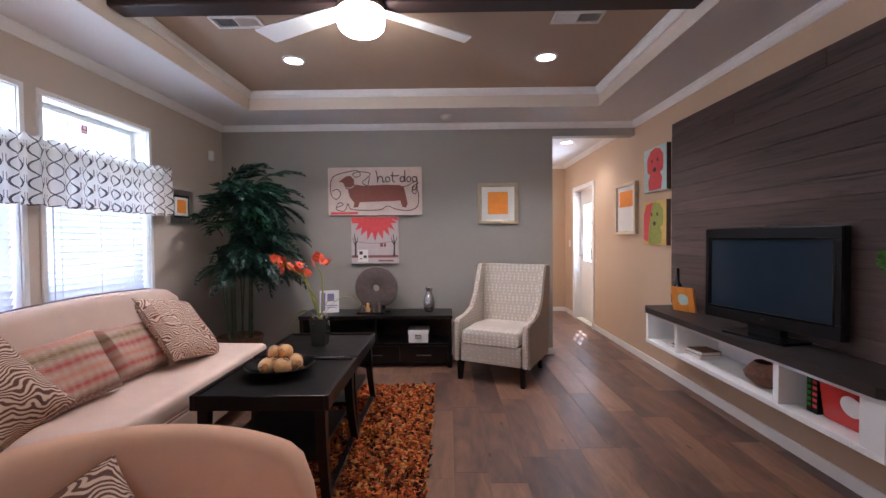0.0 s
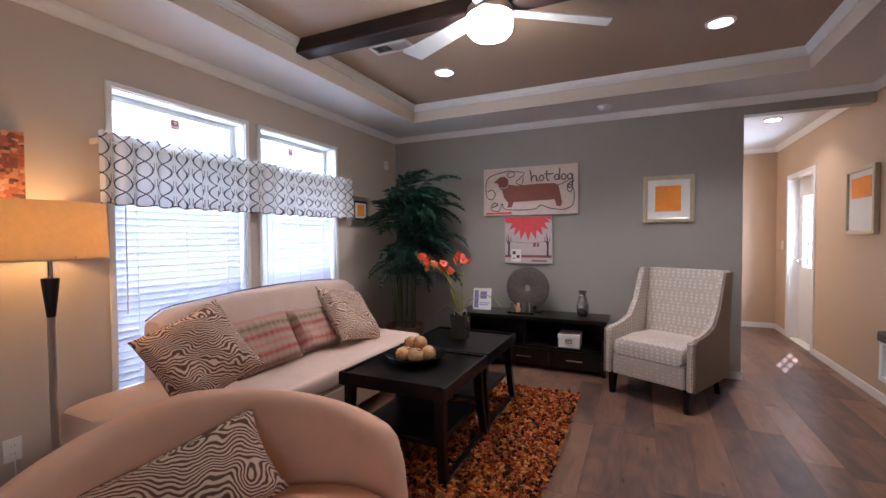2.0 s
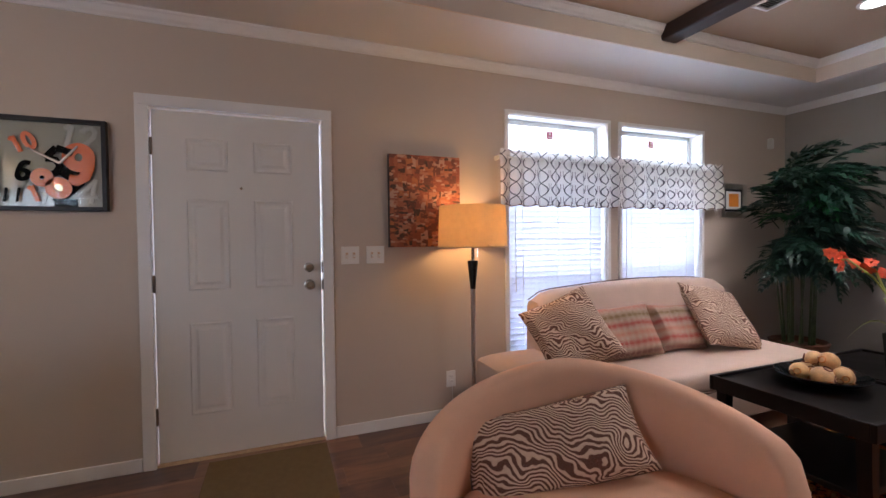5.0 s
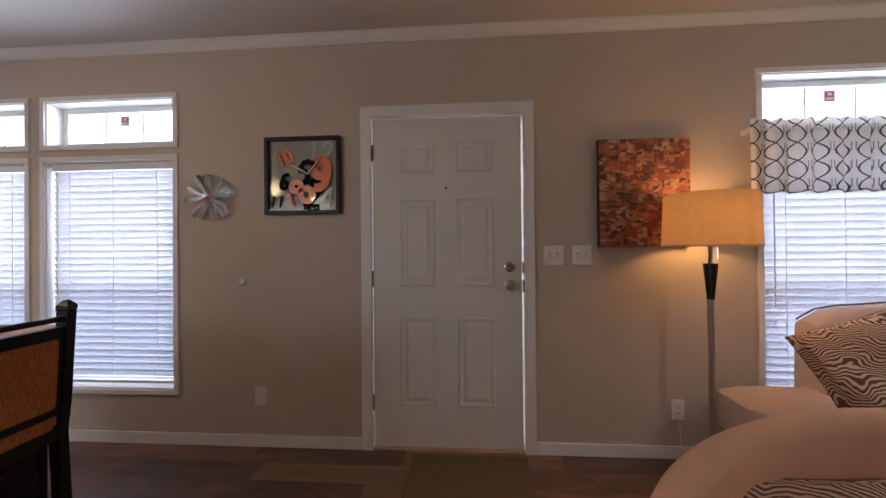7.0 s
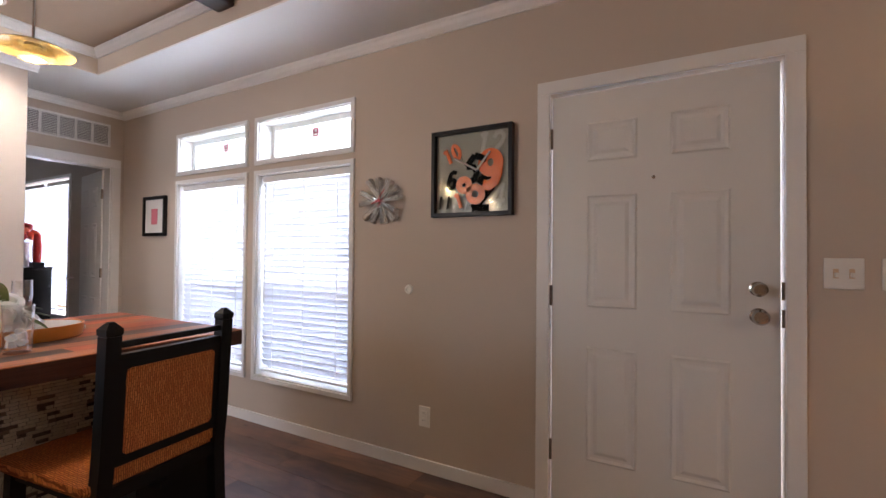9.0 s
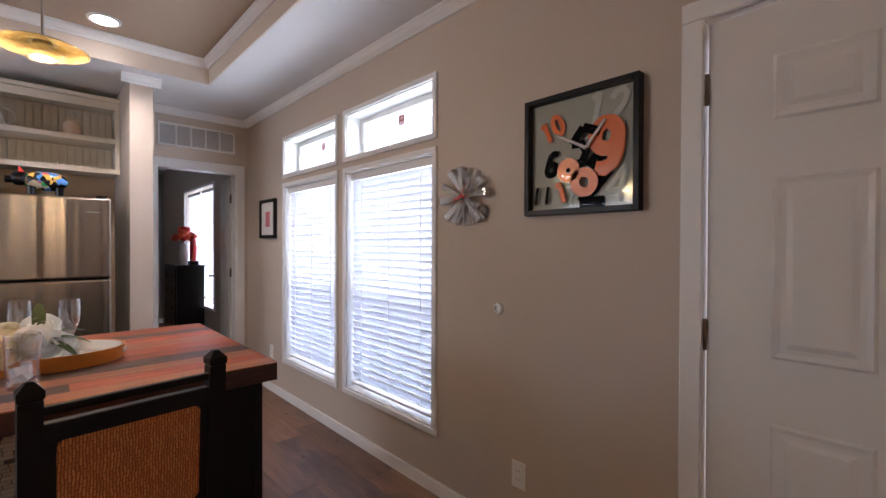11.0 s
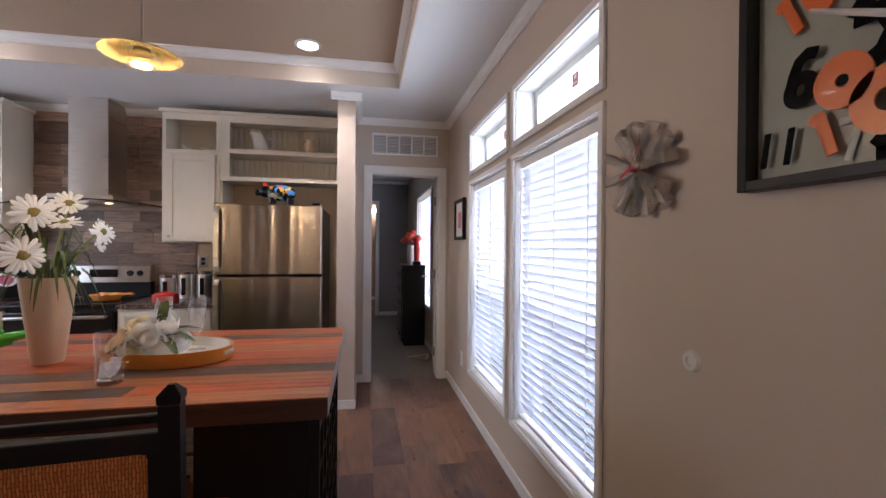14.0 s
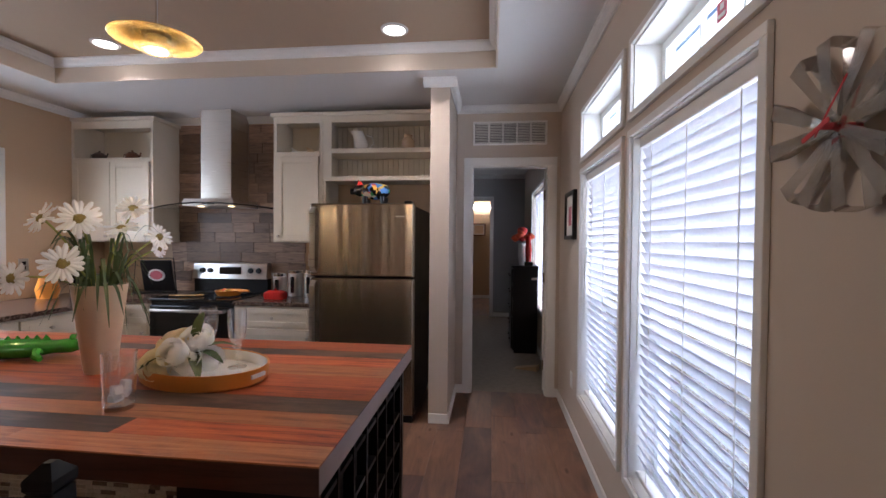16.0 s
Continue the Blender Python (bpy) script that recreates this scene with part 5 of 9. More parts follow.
for x0, x1 in ((-CW / 2 + 0.05, -0.247), (-0.241, 0.241), (0.247, CW / 2 - 0.05)):
    dr = part("drawer", boxes((x0, 0.0, 0.06, x1, 0.022, 0.22), bevel=0.003), BLACK_WOOD, con)
    mid = (x0 + x1) / 2
    part("drawer_pull", boxes((mid - 0.075, -0.018, 0.128, mid + 0.075, -0.010, 0.140), (mid - 0.07, -0.012, 0.130, mid - 0.062, 0.0, 0.138), (mid + 0.062, -0.012, 0.130, mid + 0.07, 0.0, 0.138)), CHROME, dr, "slim chrome pull")

sb = thing("storage_box", "small white lidded storage box with a label holder", "box", pose(0.0, 4.60, 0.246))
part("body", boxes((-0.10, 0, 0, 0.10, 0.22, 0.095), bevel=0.003), PAPER, sb)
part("lid", boxes((-0.105, -0.005, 0.09, 0.105, 0.225, 0.13), bevel=0.003), PAPER, sb)
part("label_holder", boxes((-0.03, -0.010, 0.045, 0.03, -0.002, 0.052), (-0.03, -0.010, 0.073, 0.03, -0.002, 0.080), (-0.03, -0.010, 0.052, -0.024, -0.002, 0.073), (0.024, -0.010, 0.052, 0.03, -0.002, 0.073)), DARK_HINGE, sb)

gong = thing("stone_disc_ornament", "round brown stone disc with a hole on a black stand", "ornament", pose(-0.46, 4.83, 0.53))
disc = lathe(((0.036, -0.026), (0.046, -0.032), (0.19, -0.032), (0.222, -0.02), (0.23, 0), (0.222, 0.02), (0.19, 0.032), (0.046, 0.032), (0.036, 0.026), (0.036, -0.026)), 48)
bmesh.ops.transform(disc, matrix=pose(0, 0, 0.255, 90, 0, 0), verts=disc.verts)
part("disc", disc, STONE_BROWN, gong, "", True)
part("stand", boxes((-0.16, -0.06, 0, 0.16, 0.06, 0.022), (-0.10, -0.03, 0.022, -0.06, 0.035, 0.075), (0.06, -0.03, 0.022, 0.10, 0.035, 0.075), bevel=0.004), BLACK_WOOD, gong)
fig = thing("figurine_row", "row of four small bronze rounded figures on a base", "ornament", pose(-0.50, 4.71, 0.53))
part("base", boxes((-0.14, -0.04, 0, 0.14, 0.04, 0.018), bevel=0.003), BLACK_WOOD, fig)
for k in range(4):
    part("figure", lathe(((0.022, 0.018), (0.026, 0.05), (0.014, 0.075), (0.018, 0.092), (0.014, 0.108), (0, 0.112)), 12, at=(-0.09 + 0.06 * k, 0, 0)), EGG_CREAM if k == 1 else STONE_BROWN, fig, "", True)
solo("silver_vase", lathe(((0.0, 0), (0.042, 0), (0.058, 0.05), (0.062, 0.10), (0.048, 0.16), (0.03, 0.205), (0.034, 0.235), (0.042, 0.255), (0.038, 0.255), (0.026, 0.205), (0, 0.20)), 28), HAMMERED, "hammered silver vase with a flared neck on the console", "vase", pose(0.105, 4.80, 0.53), smooth=True)
card = thing("brochure_stand", "white and lilac printed card standing on the console", "card", pose(-0.95, 4.76, 0.53, 0, 0, 10))
part("card", boxes((-0.10, 0, 0, 0.10, 0.006, 0.235), bevel=0.001, ), PAPER, card).matrix_local = pose(0, 0, 0.003, -12, 0, 0)
part("print", boxes((-0.085, -0.003, 0.02, -0.04, -0.0015, 0.21), (-0.02, -0.003, 0.12, 0.05, -0.0015, 0.20), (-0.03, -0.003, 0.07, 0.085, -0.0015, 0.078), (-0.03, -0.003, 0.05, 0.07, -0.0015, 0.058)), plain("lilac_print", (0.22, 0.19, 0.36), 0.7), card).matrix_local = pose(0, 0, 0.003, -12, 0, 0)


# pictures
def canvas(name, label, mat, x0, x1, z0, z1, depth=0.035):
    """A stretched canvas on the north wall, face to -y, origin at its lower left."""
    c = thing(name, label, "picture", pose(x0, NORTH - depth - 0.002, z0))
    part("canvas", boxes((0, 0, 0, x1 - x0, depth, z1 - z0), bevel=0.004), mat, c)
    return c


def paint_shape(parent, outline, mat, y=-0.003, name="painted_shape"):
    return part(name, prism(outline, 0.002, axis="y", base=y), mat, parent)


def oval(cx, cy, rx, ry, n=20, a0=0.0, a1=2 * math.pi):
    return [(cx + rx * math.cos(a0 + (a1 - a0) * k / n), cy + ry * math.sin(a0 + (a1 - a0) * k / n)) for k in range(n + (a1 - a0 < 6.2))]


dog = canvas("canvas_picture", "wide pale canvas of a long brown dog with looping string", CANVAS_PINK, -1.01, 0.03, 1.57, 2.10)
paint_shape(dog, ((0.30, 0.34), (0.40, 0.325), (0.62, 0.335), (0.80, 0.33), (0.84, 0.30), (0.86, 0.22), (0.88, 0.12), (0.86, 0.08), (0.82, 0.09), (0.80, 0.16), (0.74, 0.155), (0.55, 0.15), (0.40, 0.145), (0.35, 0.145), (0.33, 0.09), (0.28, 0.085), (0.29, 0.14), (0.24, 0.20), (0.22, 0.28), (0.25, 0.33)), INK_BROWN)
paint_shape(dog, ((0.12, 0.37), (0.17, 0.36), (0.20, 0.29), (0.27, 0.29), (0.29, 0.35), (0.29, 0.40), (0.25, 0.435), (0.20, 0.43), (0.16, 0.40)), INK_BROWN, -0.0035)
part("collar", tube(((0.20, -0.003, 0.31), (0.25, -0.003, 0.30), (0.29, -0.003, 0.325)), 0.007, 6), CANVAS_LILAC, dog)
part("tail", tube(((0.82, -0.003, 0.31), (0.88, -0.003, 0.32), (0.95, -0.003, 0.36)), 0.005, 6), INK_BROWN, dog)


def string(points, parent, r=0.0045):
    """A drawn line: a smooth cord through points on the canvas."""
    pts = [Vector((a, -0.002, b)) for a, b in points]
    fine = []
    for i in range(len(pts) - 1):
        p0, p1, p2, p3 = pts[max(i - 1, 0)], pts[i], pts[i + 1], pts[min(i + 2, len(pts) - 1)]
        for k in range(5):
            t = k / 5
            fine.append(0.5 * ((2 * p1) + (p2 - p0) * t + (2 * p0 - 5 * p1 + 4 * p2 - p3) * t * t + (3 * p1 - p0 - 3 * p2 + p3) * t ** 3))
    part("drawn_line", tube(fine + [pts[-1]], r, 5), INK_DARK, parent)


string(((0.46, 0.42), (0.44, 0.33), (0.38, 0.36), (0.43, 0.41), (0.47, 0.46), (0.36, 0.48), (0.28, 0.46), (0.30, 0.42), (0.36, 0.44), (0.33, 0.49), (0.22, 0.48), (0.08, 0.44), (0.03, 0.36), (0.04, 0.22), (0.10, 0.18), (0.14, 0.24), (0.10, 0.29), (0.05, 0.27)), dog)
string(((0.10, 0.09), (0.17, 0.12), (0.12, 0.14), (0.09, 0.07), (0.18, 0.05), (0.22, 0.13), (0.25, 0.07), (0.40, 0.055), (0.58, 0.06), (0.66, 0.10), (0.75, 0.065), (0.90, 0.05), (0.99, 0.10), (1.0, 0.24), (0.96, 0.31), (0.93, 0.26), (0.97, 0.23), (0.99, 0.32)), dog)
HAND = (((0.53, 0.49), (0.545, 0.44), (0.55, 0.36)), ((0.55, 0.39), (0.575, 0.425), (0.60, 0.415), (0.61, 0.365), (0.63, 0.37)),
        ((0.715, 0.47), (0.715, 0.40), (0.725, 0.365), (0.745, 0.37)), ((0.69, 0.435), (0.75, 0.43), (0.79, 0.435)), ((0.852, 0.49), (0.85, 0.42), (0.853, 0.365)),
        ((0.982, 0.42), (0.985, 0.35), (0.972, 0.29), (0.945, 0.275), (0.935, 0.305), (0.965, 0.33), (1.0, 0.35)))
for stroke in HAND:
    string(stroke, dog, 0.006)
for cx in (0.662, 0.822, 0.895, 0.957):
    string(oval(cx, 0.393, 0.024, 0.029, 8) + [(cx + 0.024, 0.393)], dog, 0.006)
part("lower_band", boxes((0.03, -0.0025, 0.012, 0.33, -0.0005, 0.036)), INK_RED, dog)

barn = canvas("canvas_picture", "square lilac canvas with a large red sun over bare trees", CANVAS_LILAC, -0.76, -0.235, 1.035, 1.555)
rays = [(0.0, 0.515), (0.52, 0.515), (0.52, 0.47)]
for k in range(9):
    a = -radians(12 + k * 19.5)
    rays += [(0.265 + 0.19 * math.cos(a + 0.17), 0.50 + 0.15 * math.sin(a + 0.17)), (0.265 + 0.25 * math.cos(a) * 1.02, 0.50 + 0.25 * math.sin(a))]
rays = [(min(max(x, 0.004), 0.52), min(max(z, 0.02), 0.516)) for x, z in rays] + [(0.004, 0.47)]
paint_shape(barn, rays, INK_RED)
for x in (0.045, 0.475):
    part("painted_tree", tube(((x, -0.002, 0.08), (x + 0.004, -0.002, 0.22), (x - 0.01, -0.002, 0.33)), (0.011, 0.008, 0.003), 6), INK_DARK, barn)
    for s in (-1, 1):
        part("painted_branch", tube(((x, -0.002, 0.2), (x + s * 0.025, -0.002, 0.26), (x + s * 0.028, -0.002, 0.30)), (0.006, 0.004, 0.002), 5), INK_DARK, barn)
part("clothes_line", tube([(0.05 + 0.042 * k, -0.002, 0.245 - 0.02 * math.sin(math.pi * k / 10)) for k in range(11)], 0.002, 5), INK_DARK, barn)
part("painted_ground", boxes((0.004, -0.0025, 0.065, 0.52, -0.0005, 0.092)), INK_BROWN, barn)
part("hung_laundry", boxes((0.32, -0.003, 0.185, 0.352, -0.0015, 0.225), (0.36, -0.003, 0.185, 0.385, -0.0015, 0.222)), INK_BROWN, barn)
part("paper_tag", boxes((0.075, -0.005, 0.02, 0.185, -0.003, 0.155)), PAPER, barn, "white paper tag")
part("tag_print", boxes((0.09, -0.006, 0.10, 0.125, -0.0052, 0.135), (0.135, -0.006, 0.06, 0.17, -0.0052, 0.09), (0.09, -0.006, 0.05, 0.12, -0.0052, 0.06)), INK_DARK, barn)
part("caption_bar", boxes((0.30, -0.0025, 0.022, 0.47, -0.0005, 0.038)), INK_BROWN, barn)


def framed(name, label, m, w, h, frame_mat, mats, bar=0.035, depth=0.03):
    """A framed print in the xz plane, face to -y; mats: (material, x0, x1, z0, z1) shares of the opening."""
    f = thing(name, label, "picture", m)
    part("frame_side", boxes((0, -depth, 0, bar, 0, h), bevel=0.006), frame_mat, f)
    part("frame_side", boxes((w - bar, -depth, 0, w, 0, h), bevel=0.006), frame_mat, f)
    part("frame_rail", boxes((bar, -depth, 0, w - bar, 0, bar), bevel=0.006), frame_mat, f)
    part("frame_rail", boxes((bar, -depth, h - bar, w - bar, 0, h), bevel=0.006), frame_mat, f)
    part("matboard", boxes((bar, -depth * 0.5, bar, w - bar, -0.002, h - bar)), MATBOARD, f)
    iw, ih = w - 2 * bar, h - 2 * bar
    for k, (mat, x0, x1, z0, z1) in enumerate(mats):
        part("print", boxes((bar + x0 * iw, -depth * 0.5 - 0.003 - 0.003 * k, bar + z0 * ih, bar + x1 * iw, -depth * 0.5 - 0.003 * k, bar + z1 * ih)), mat, f)
    return f


framed("framed_print", "orange square print with white mat in a champagne frame", pose(0.645, NORTH - 0.002, 1.46), 0.447, 0.455, GILT, [(ORANGE_PRINT, 0.19, 0.80, 0.18, 0.84)], 0.042)
framed("framed_print", "small orange print in a dark and silver frame", pose(WEST + 0.002, 4.07, 1.465, 0, 0, 90), 0.36, 0.32, NICKEL, [(BLACK_METAL, 0.0, 1.0, 0.0, 1.0), (MATBOARD, 0.10, 0.90, 0.10, 0.90), (ORANGE_PRINT, 0.24, 0.76, 0.22, 0.80)], 0.055)
framed("framed_print", "orange and white print in a champagne frame with black edge", pose(EAST - 0.002, 5.49, 1.335, 0, 0, -90), 0.55, 0.58, GILT, [(ORANGE_PRINT, 0.12, 0.88, 0.55, 0.90)], 0.035, 0.04)
framed("framed_print", "small red print in a narrow black frame", pose(WEST + 0.002, -4.18, 1.39, 0, 0, 90), 0.355, 0.355, BLACK_WOOD, [(RED_SIGN, 0.34, 0.66, 0.25, 0.72)], 0.03)


def dog_canvas(label, z0, body, back, y0):
    c = thing("canvas_picture", label, "picture", pose(EAST - 0.043, y0, z0, 0, 0, -90))
    part("canvas", boxes((0, -0.0, 0, 0.46, 0.04, 0.43), bevel=0.004), back, c)
    paint_shape(c, [(x, z) for x, z in ((0.12, 0.012), (0.36, 0.012), (0.38, 0.12), (0.34, 0.17), (0.40, 0.20), (0.40, 0.34), (0.33, 0.40), (0.24, 0.42), (0.15, 0.40), (0.08, 0.33), (0.08, 0.20), (0.14, 0.17), (0.10, 0.10))], body)
    for x in (0.18, 0.29):
        paint_shape(c, oval(x, 0.30, 0.014, 0.018, 10), INK_DARK, -0.005)
    paint_shape(c, oval(0.235, 0.21, 0.03, 0.022, 12), INK_DARK, -0.005)
    part("canvas_edge", boxes((0.46, -0.0005, 0.0, 0.4615, 0.04, 0.43)), INK_DARK, c)
    return c


dog_canvas("square canvas of a red dog head on pale blue", 1.75, INK_RED, INK_CYAN, 4.72)
c = dog_canvas("square canvas of a green dog head on red and ochre", 1.225, INK_GREEN, INK_YELLOW, 4.72)
paint_shape(c, ((0.01, 0.05), (0.10, 0.03), (0.14, 0.25), (0.20, 0.42), (0.06, 0.40), (0.01, 0.30)), INK_RED, -0.0035)

art = thing("canvas_picture", "patchwork canvas painting in rust, orange and black", "picture", pose(WEST + 0.002, 0.893, 1.235))
part("canvas", boxes((0, 0, 0, 0.042, 0.51, 0.625), bevel=0.004), PATCHWORK, art)
part("canvas_edge", boxes((0.0, -0.002, 0.0, 0.041, 0.0, 0.625)), INK_DARK, art)

# wing chair by the console
wing = thing("wing_chair", "pale patterned wing-back armchair with bronze leather sides", "armchair", pose(0.84, 4.395, 0, 0, 0, -27))
WW = 0.345
seat_rows = [[(p[0], y, p[1]) for p in rounded(((-WW + 0.075, 0.35), (WW - 0.075, 0.35), (WW - 0.075, 0.475 + k), (-WW + 0.075, 0.475 + k)), 0.045)] for y, k in ((-0.37, -0.03), (-0.355, 0.0), (-0.1, 0.015), (0.2, 0.0))]
part("seat_cushion", bent_box(bmesh.new(), seat_rows), DAMASK, wing, "", True)
part("seat_front", boxes((-WW + 0.06, -0.365, 0.175, WW - 0.06, 0.30, 0.35), bevel=0.012), DAMASK, wing)
part("backrest", bent_box(bmesh.new(), [[(p[0], p[1] + (z - 0.4) * 0.20, z) for p in rounded(((-w, 0.17), (w, 0.17), (w, 0.29), (-w, 0.29)), 0.035)] for w, z in ((0.29, 0.36), (0.30, 0.6), (0.315, 0.85), (0.325, 0.99), (0.315, 1.035))]), DAMASK, wing, "", True)
for s in (-1, 1):
    prof = ((-0.375, 0.175), (-0.37, 0.54), (-0.33, 0.565), (-0.16, 0.575), (-0.02, 0.62), (0.08, 0.74), (0.15, 0.92), (0.20, 1.04), (0.36, 1.04), (0.31, 0.6), (0.29, 0.175))
    inner = [(a, b) for a, b in prof]
    bm = prism(inner, 0.045, axis="x", base=s * (WW - 0.02) - 0.0225)
    bmesh.ops.bevel(bm, geom=bm.edges[:], offset=0.008, segments=2, affect="EDGES")
    part("side_wing", bm, DAMASK, wing)
    bm = prism([(a * 0.985, 0.18 + (b - 0.18) * 0.985) for a, b in prof], 0.016, axis="x", base=s * (WW + 0.012) - 0.008)
    part("leather_side", bm, BROWN_LEATHER, wing, "bronze leather outer side")
    for k in range(34):
        i = k / 33 * (len(prof) - 4)
        a, b = Vector(prof[int(i)]), Vector(prof[int(i) + 1])
        p = a.lerp(b, i - int(i))
        ob = part("nail_head", blob(0.010, 0.012, 0.012, None, None, 4), CHROME, wing)
        ob.location = (s * (WW + 0.021), p.x * 0.97, 0.18 + (p.y - 0.18) * 0.975)
    part("leg", bent_box(bmesh.new(), [[(s * 0.30 - h, -0.33 - h + o, z), (s * 0.30 + h, -0.33 - h + o, z), (s * 0.30 + h, -0.33 + h + o, z), (s * 0.30 - h, -0.33 + h + o, z)] for h, z, o in ((0.018, 0, -0.01), (0.028, 0.18, 0.0))]), BLACK_WOOD, wing)
    part("leg", bent_box(bmesh.new(), [[(s * 0.28 - h, 0.25 - h + o, z), (s * 0.28 + h, 0.25 - h + o, z), (s * 0.28 + h, 0.25 + h + o, z), (s * 0.28 - h, 0.25 + h + o, z)] for h, z, o in ((0.018, 0, 0.06), (0.026, 0.18, 0.0))]), BLACK_WOOD, wing)

# palm in the corner
palm = thing("potted_palm", "tall artificial bamboo palm in a brown woven basket", "plant", pose(-1.80, 4.56, 0))
part("basket", lathe(((0.0, 0), (0.17, 0), (0.19, 0.04), (0.21, 0.30), (0.225, 0.335), (0.21, 0.345), (0.19, 0.30), (0, 0.30)), 28), BASKET, palm, "", True)
canes = []
rp = random.Random(21)
for k in range(9):
    a = k * 0.7 + 0.3
    bx, by = 0.11 * math.cos(a), 0.09 * math.sin(a)
    tx, ty = bx * 1.5 + rp.uniform(-0.05, 0.05), by * 1.2
    top = rp.uniform(0.95, 1.75)
    pts = [(bx + (tx - bx) * u, by + (ty - by) * u, 0.28 + (top - 0.28) * u) for u in (0, 0.25, 0.5, 0.75, 1.0)]
    part("cane", tube(pts, 0.009 if k % 3 else 0.014, 8), CANE, palm, "", True)
    canes.append(pts[-1])


def frond_mesh(seed, mat, length=0.56, n=15):
    r = random.Random(seed)
    bm = bmesh.new()
    spine = [Vector((length * t, 0, 0.16 * math.sin(t * 2.0) - 0.26 * t * t)) for t in [k / n for k in range(n + 1)]]
    tube(spine, [0.005 * (1 - 0.8 * k / n) for k in range(n + 1)], 5, bm)
    for k in range(2, n + 1):
        t = k / n
        for s in (-1, 1):
            l = 0.20 * math.sin(math.pi * (0.18 + 0.75 * t)) * r.uniform(0.8, 1.15)
            d = Vector((0.75, s * (0.95 - 0.55 * t), -0.15 - 0.35 * r.random())).normalized()
            side = d.cross(Vector((0, 0, 1))).normalized() * 0.019
            p = spine[k]
            q = p + d * l * 0.5 + Vector((0, 0, 0.012))
            e = p + d * l + Vector((0, 0, -0.03 * r.random()))
            a, b, c = bm.verts.new(p), bm.verts.new(q + side), bm.verts.new(q - side)
            f = bm.verts.new(e)
            bm.faces.new((a, b, f, c))
    me = bpy.data.meshes.new("frond")
    bm.to_mesh(me)
    bm.free()
    me.materials.append(mat)
    return me


fronds = [frond_mesh(s, LEAF_DARK, l) for s, l in ((1, 0.52), (2, 0.6), (3, 0.44))] + [frond_mesh(4, LEAF_LIGHT, 0.40)]
for k in range(120):
    a = rp.uniform(0, 360)
    z = rp.choice((1.0, 1.1, 1.2, 1.35, 1.5, 1.62, 1.72)) + rp.uniform(-0.06, 0.06)
    if math.cos(radians(a)) < -0.45 or math.sin(radians(a)) > 0.6:
        a = rp.uniform(-140, 30)
    me = fronds[3] if k % 13 == 0 else rp.choice(fronds[:3])
    tilt = rp.uniform(-46, 12) if z > 1.3 else rp.uniform(-24, 16)
    if k % 3 == 0:
        a, tilt = rp.uniform(-70, 25), rp.uniform(-25, 8)
    ob = part("frond", me, LEAF_DARK, palm)
    cx, cy = rp.uniform(-0.12, 0.12), rp.uniform(-0.1, 0.08)
    sc = rp.uniform(0.75, 1.12)
    if math.cos(radians(a)) < 0:
        sc *= 0.62
    ob.matrix_local = pose(cx, cy, z, 0, 0, a) @ pose(0, 0, 0, rp.uniform(-25, 25), tilt, 0) @ Matrix.Diagonal((sc, sc, sc, 1))

# valance over the living-room windows
val = thing("valance", "gathered white valance with dark interlaced oval print", "curtain", pose(WEST + 0.085, 0, 0))
bm = bmesh.new()
grid = []
NV = 260
for i in range(NV + 1):
    y = 1.705 + (4.0 - 1.705) * i / NV
    ph = i * 0.42 + 1.1 * math.sin(i * 0.07)
    ruff = 0.010 * math.sin(ph * 2.1)
    row = []
    for z, amp in ((1.935 + 0.008 * math.sin(ph * 1.7), 0.5), (1.905, 0.9), (1.895, 0.4), (1.865, 0.4), (1.85, 0.9), (1.78, 1.0), (1.68, 1.15), (1.60, 1.25), (1.525 + 0.006 * math.sin(ph), 1.35)):
        row.append(bm.verts.new((0.014 * math.sin(ph) * amp + ruff * amp * 0.5 + 0.012 * (1.93 - z), y, z)))
    grid.append(row)
for a, b in zip(grid, grid[1:]):
    for k in range(len(a) - 1):
        bm.faces.new((a[k], a[k + 1], b[k + 1], b[k]))
part("cloth", bm, VALANCE, val, "", True)
part("hem", tube([(0.014 * math.sin(i * 0.42 + 1.1 * math.sin(i * 0.07)) * 1.35 + 0.006, 1.705 + 2.295 * i / NV, 1.530 + 0.006 * math.sin(i * 0.42)) for i in range(0, NV + 1, 2)], 0.004, 5), BASKET, val)
part("curtain_rod", tube(((-0.005, 1.70, 1.88), (-0.005, 4.005, 1.88)), 0.007, 8), PLASTIC, val)
part("bracket", boxes((-0.083, 1.70, 1.865, -0.005, 1.712, 1.895)), PLASTIC, val)
part("bracket", boxes((-0.083, 3.993, 1.865, -0.005, 4.005, 1.895)), PLASTIC, val)

# floor lamp
lamp = thing("floor_lamp", "slim floor lamp with a lit parchment drum shade", "lamp", pose(-1.98, 1.415, 0))
shade = part("shade", lathe(((0.232, 1.232), (0.222, 1.505), (0.2205, 1.505), (0.2305, 1.232), (0.232, 1.232)), 48), SHADE, lamp, "lit parchment drum shade", True)
part("shade_ring", lathe(((0.2325, 1.229), (0.2345, 1.229), (0.2345, 1.238), (0.2325, 1.238), (0.2325, 1.229)), 48), GILT, lamp)
part("base", lathe(((0.0, 0), (0.14, 0), (0.14, 0.015), (0.05, 0.03), (0.014, 0.05), (0, 0.05)), 32), BLACK_METAL, lamp, "", True)
part("pole", lathe(((0.013, 0.04), (0.016, 0.5), (0.018, 0.95)), 16), NICKEL, lamp, "brushed metal pole", True)
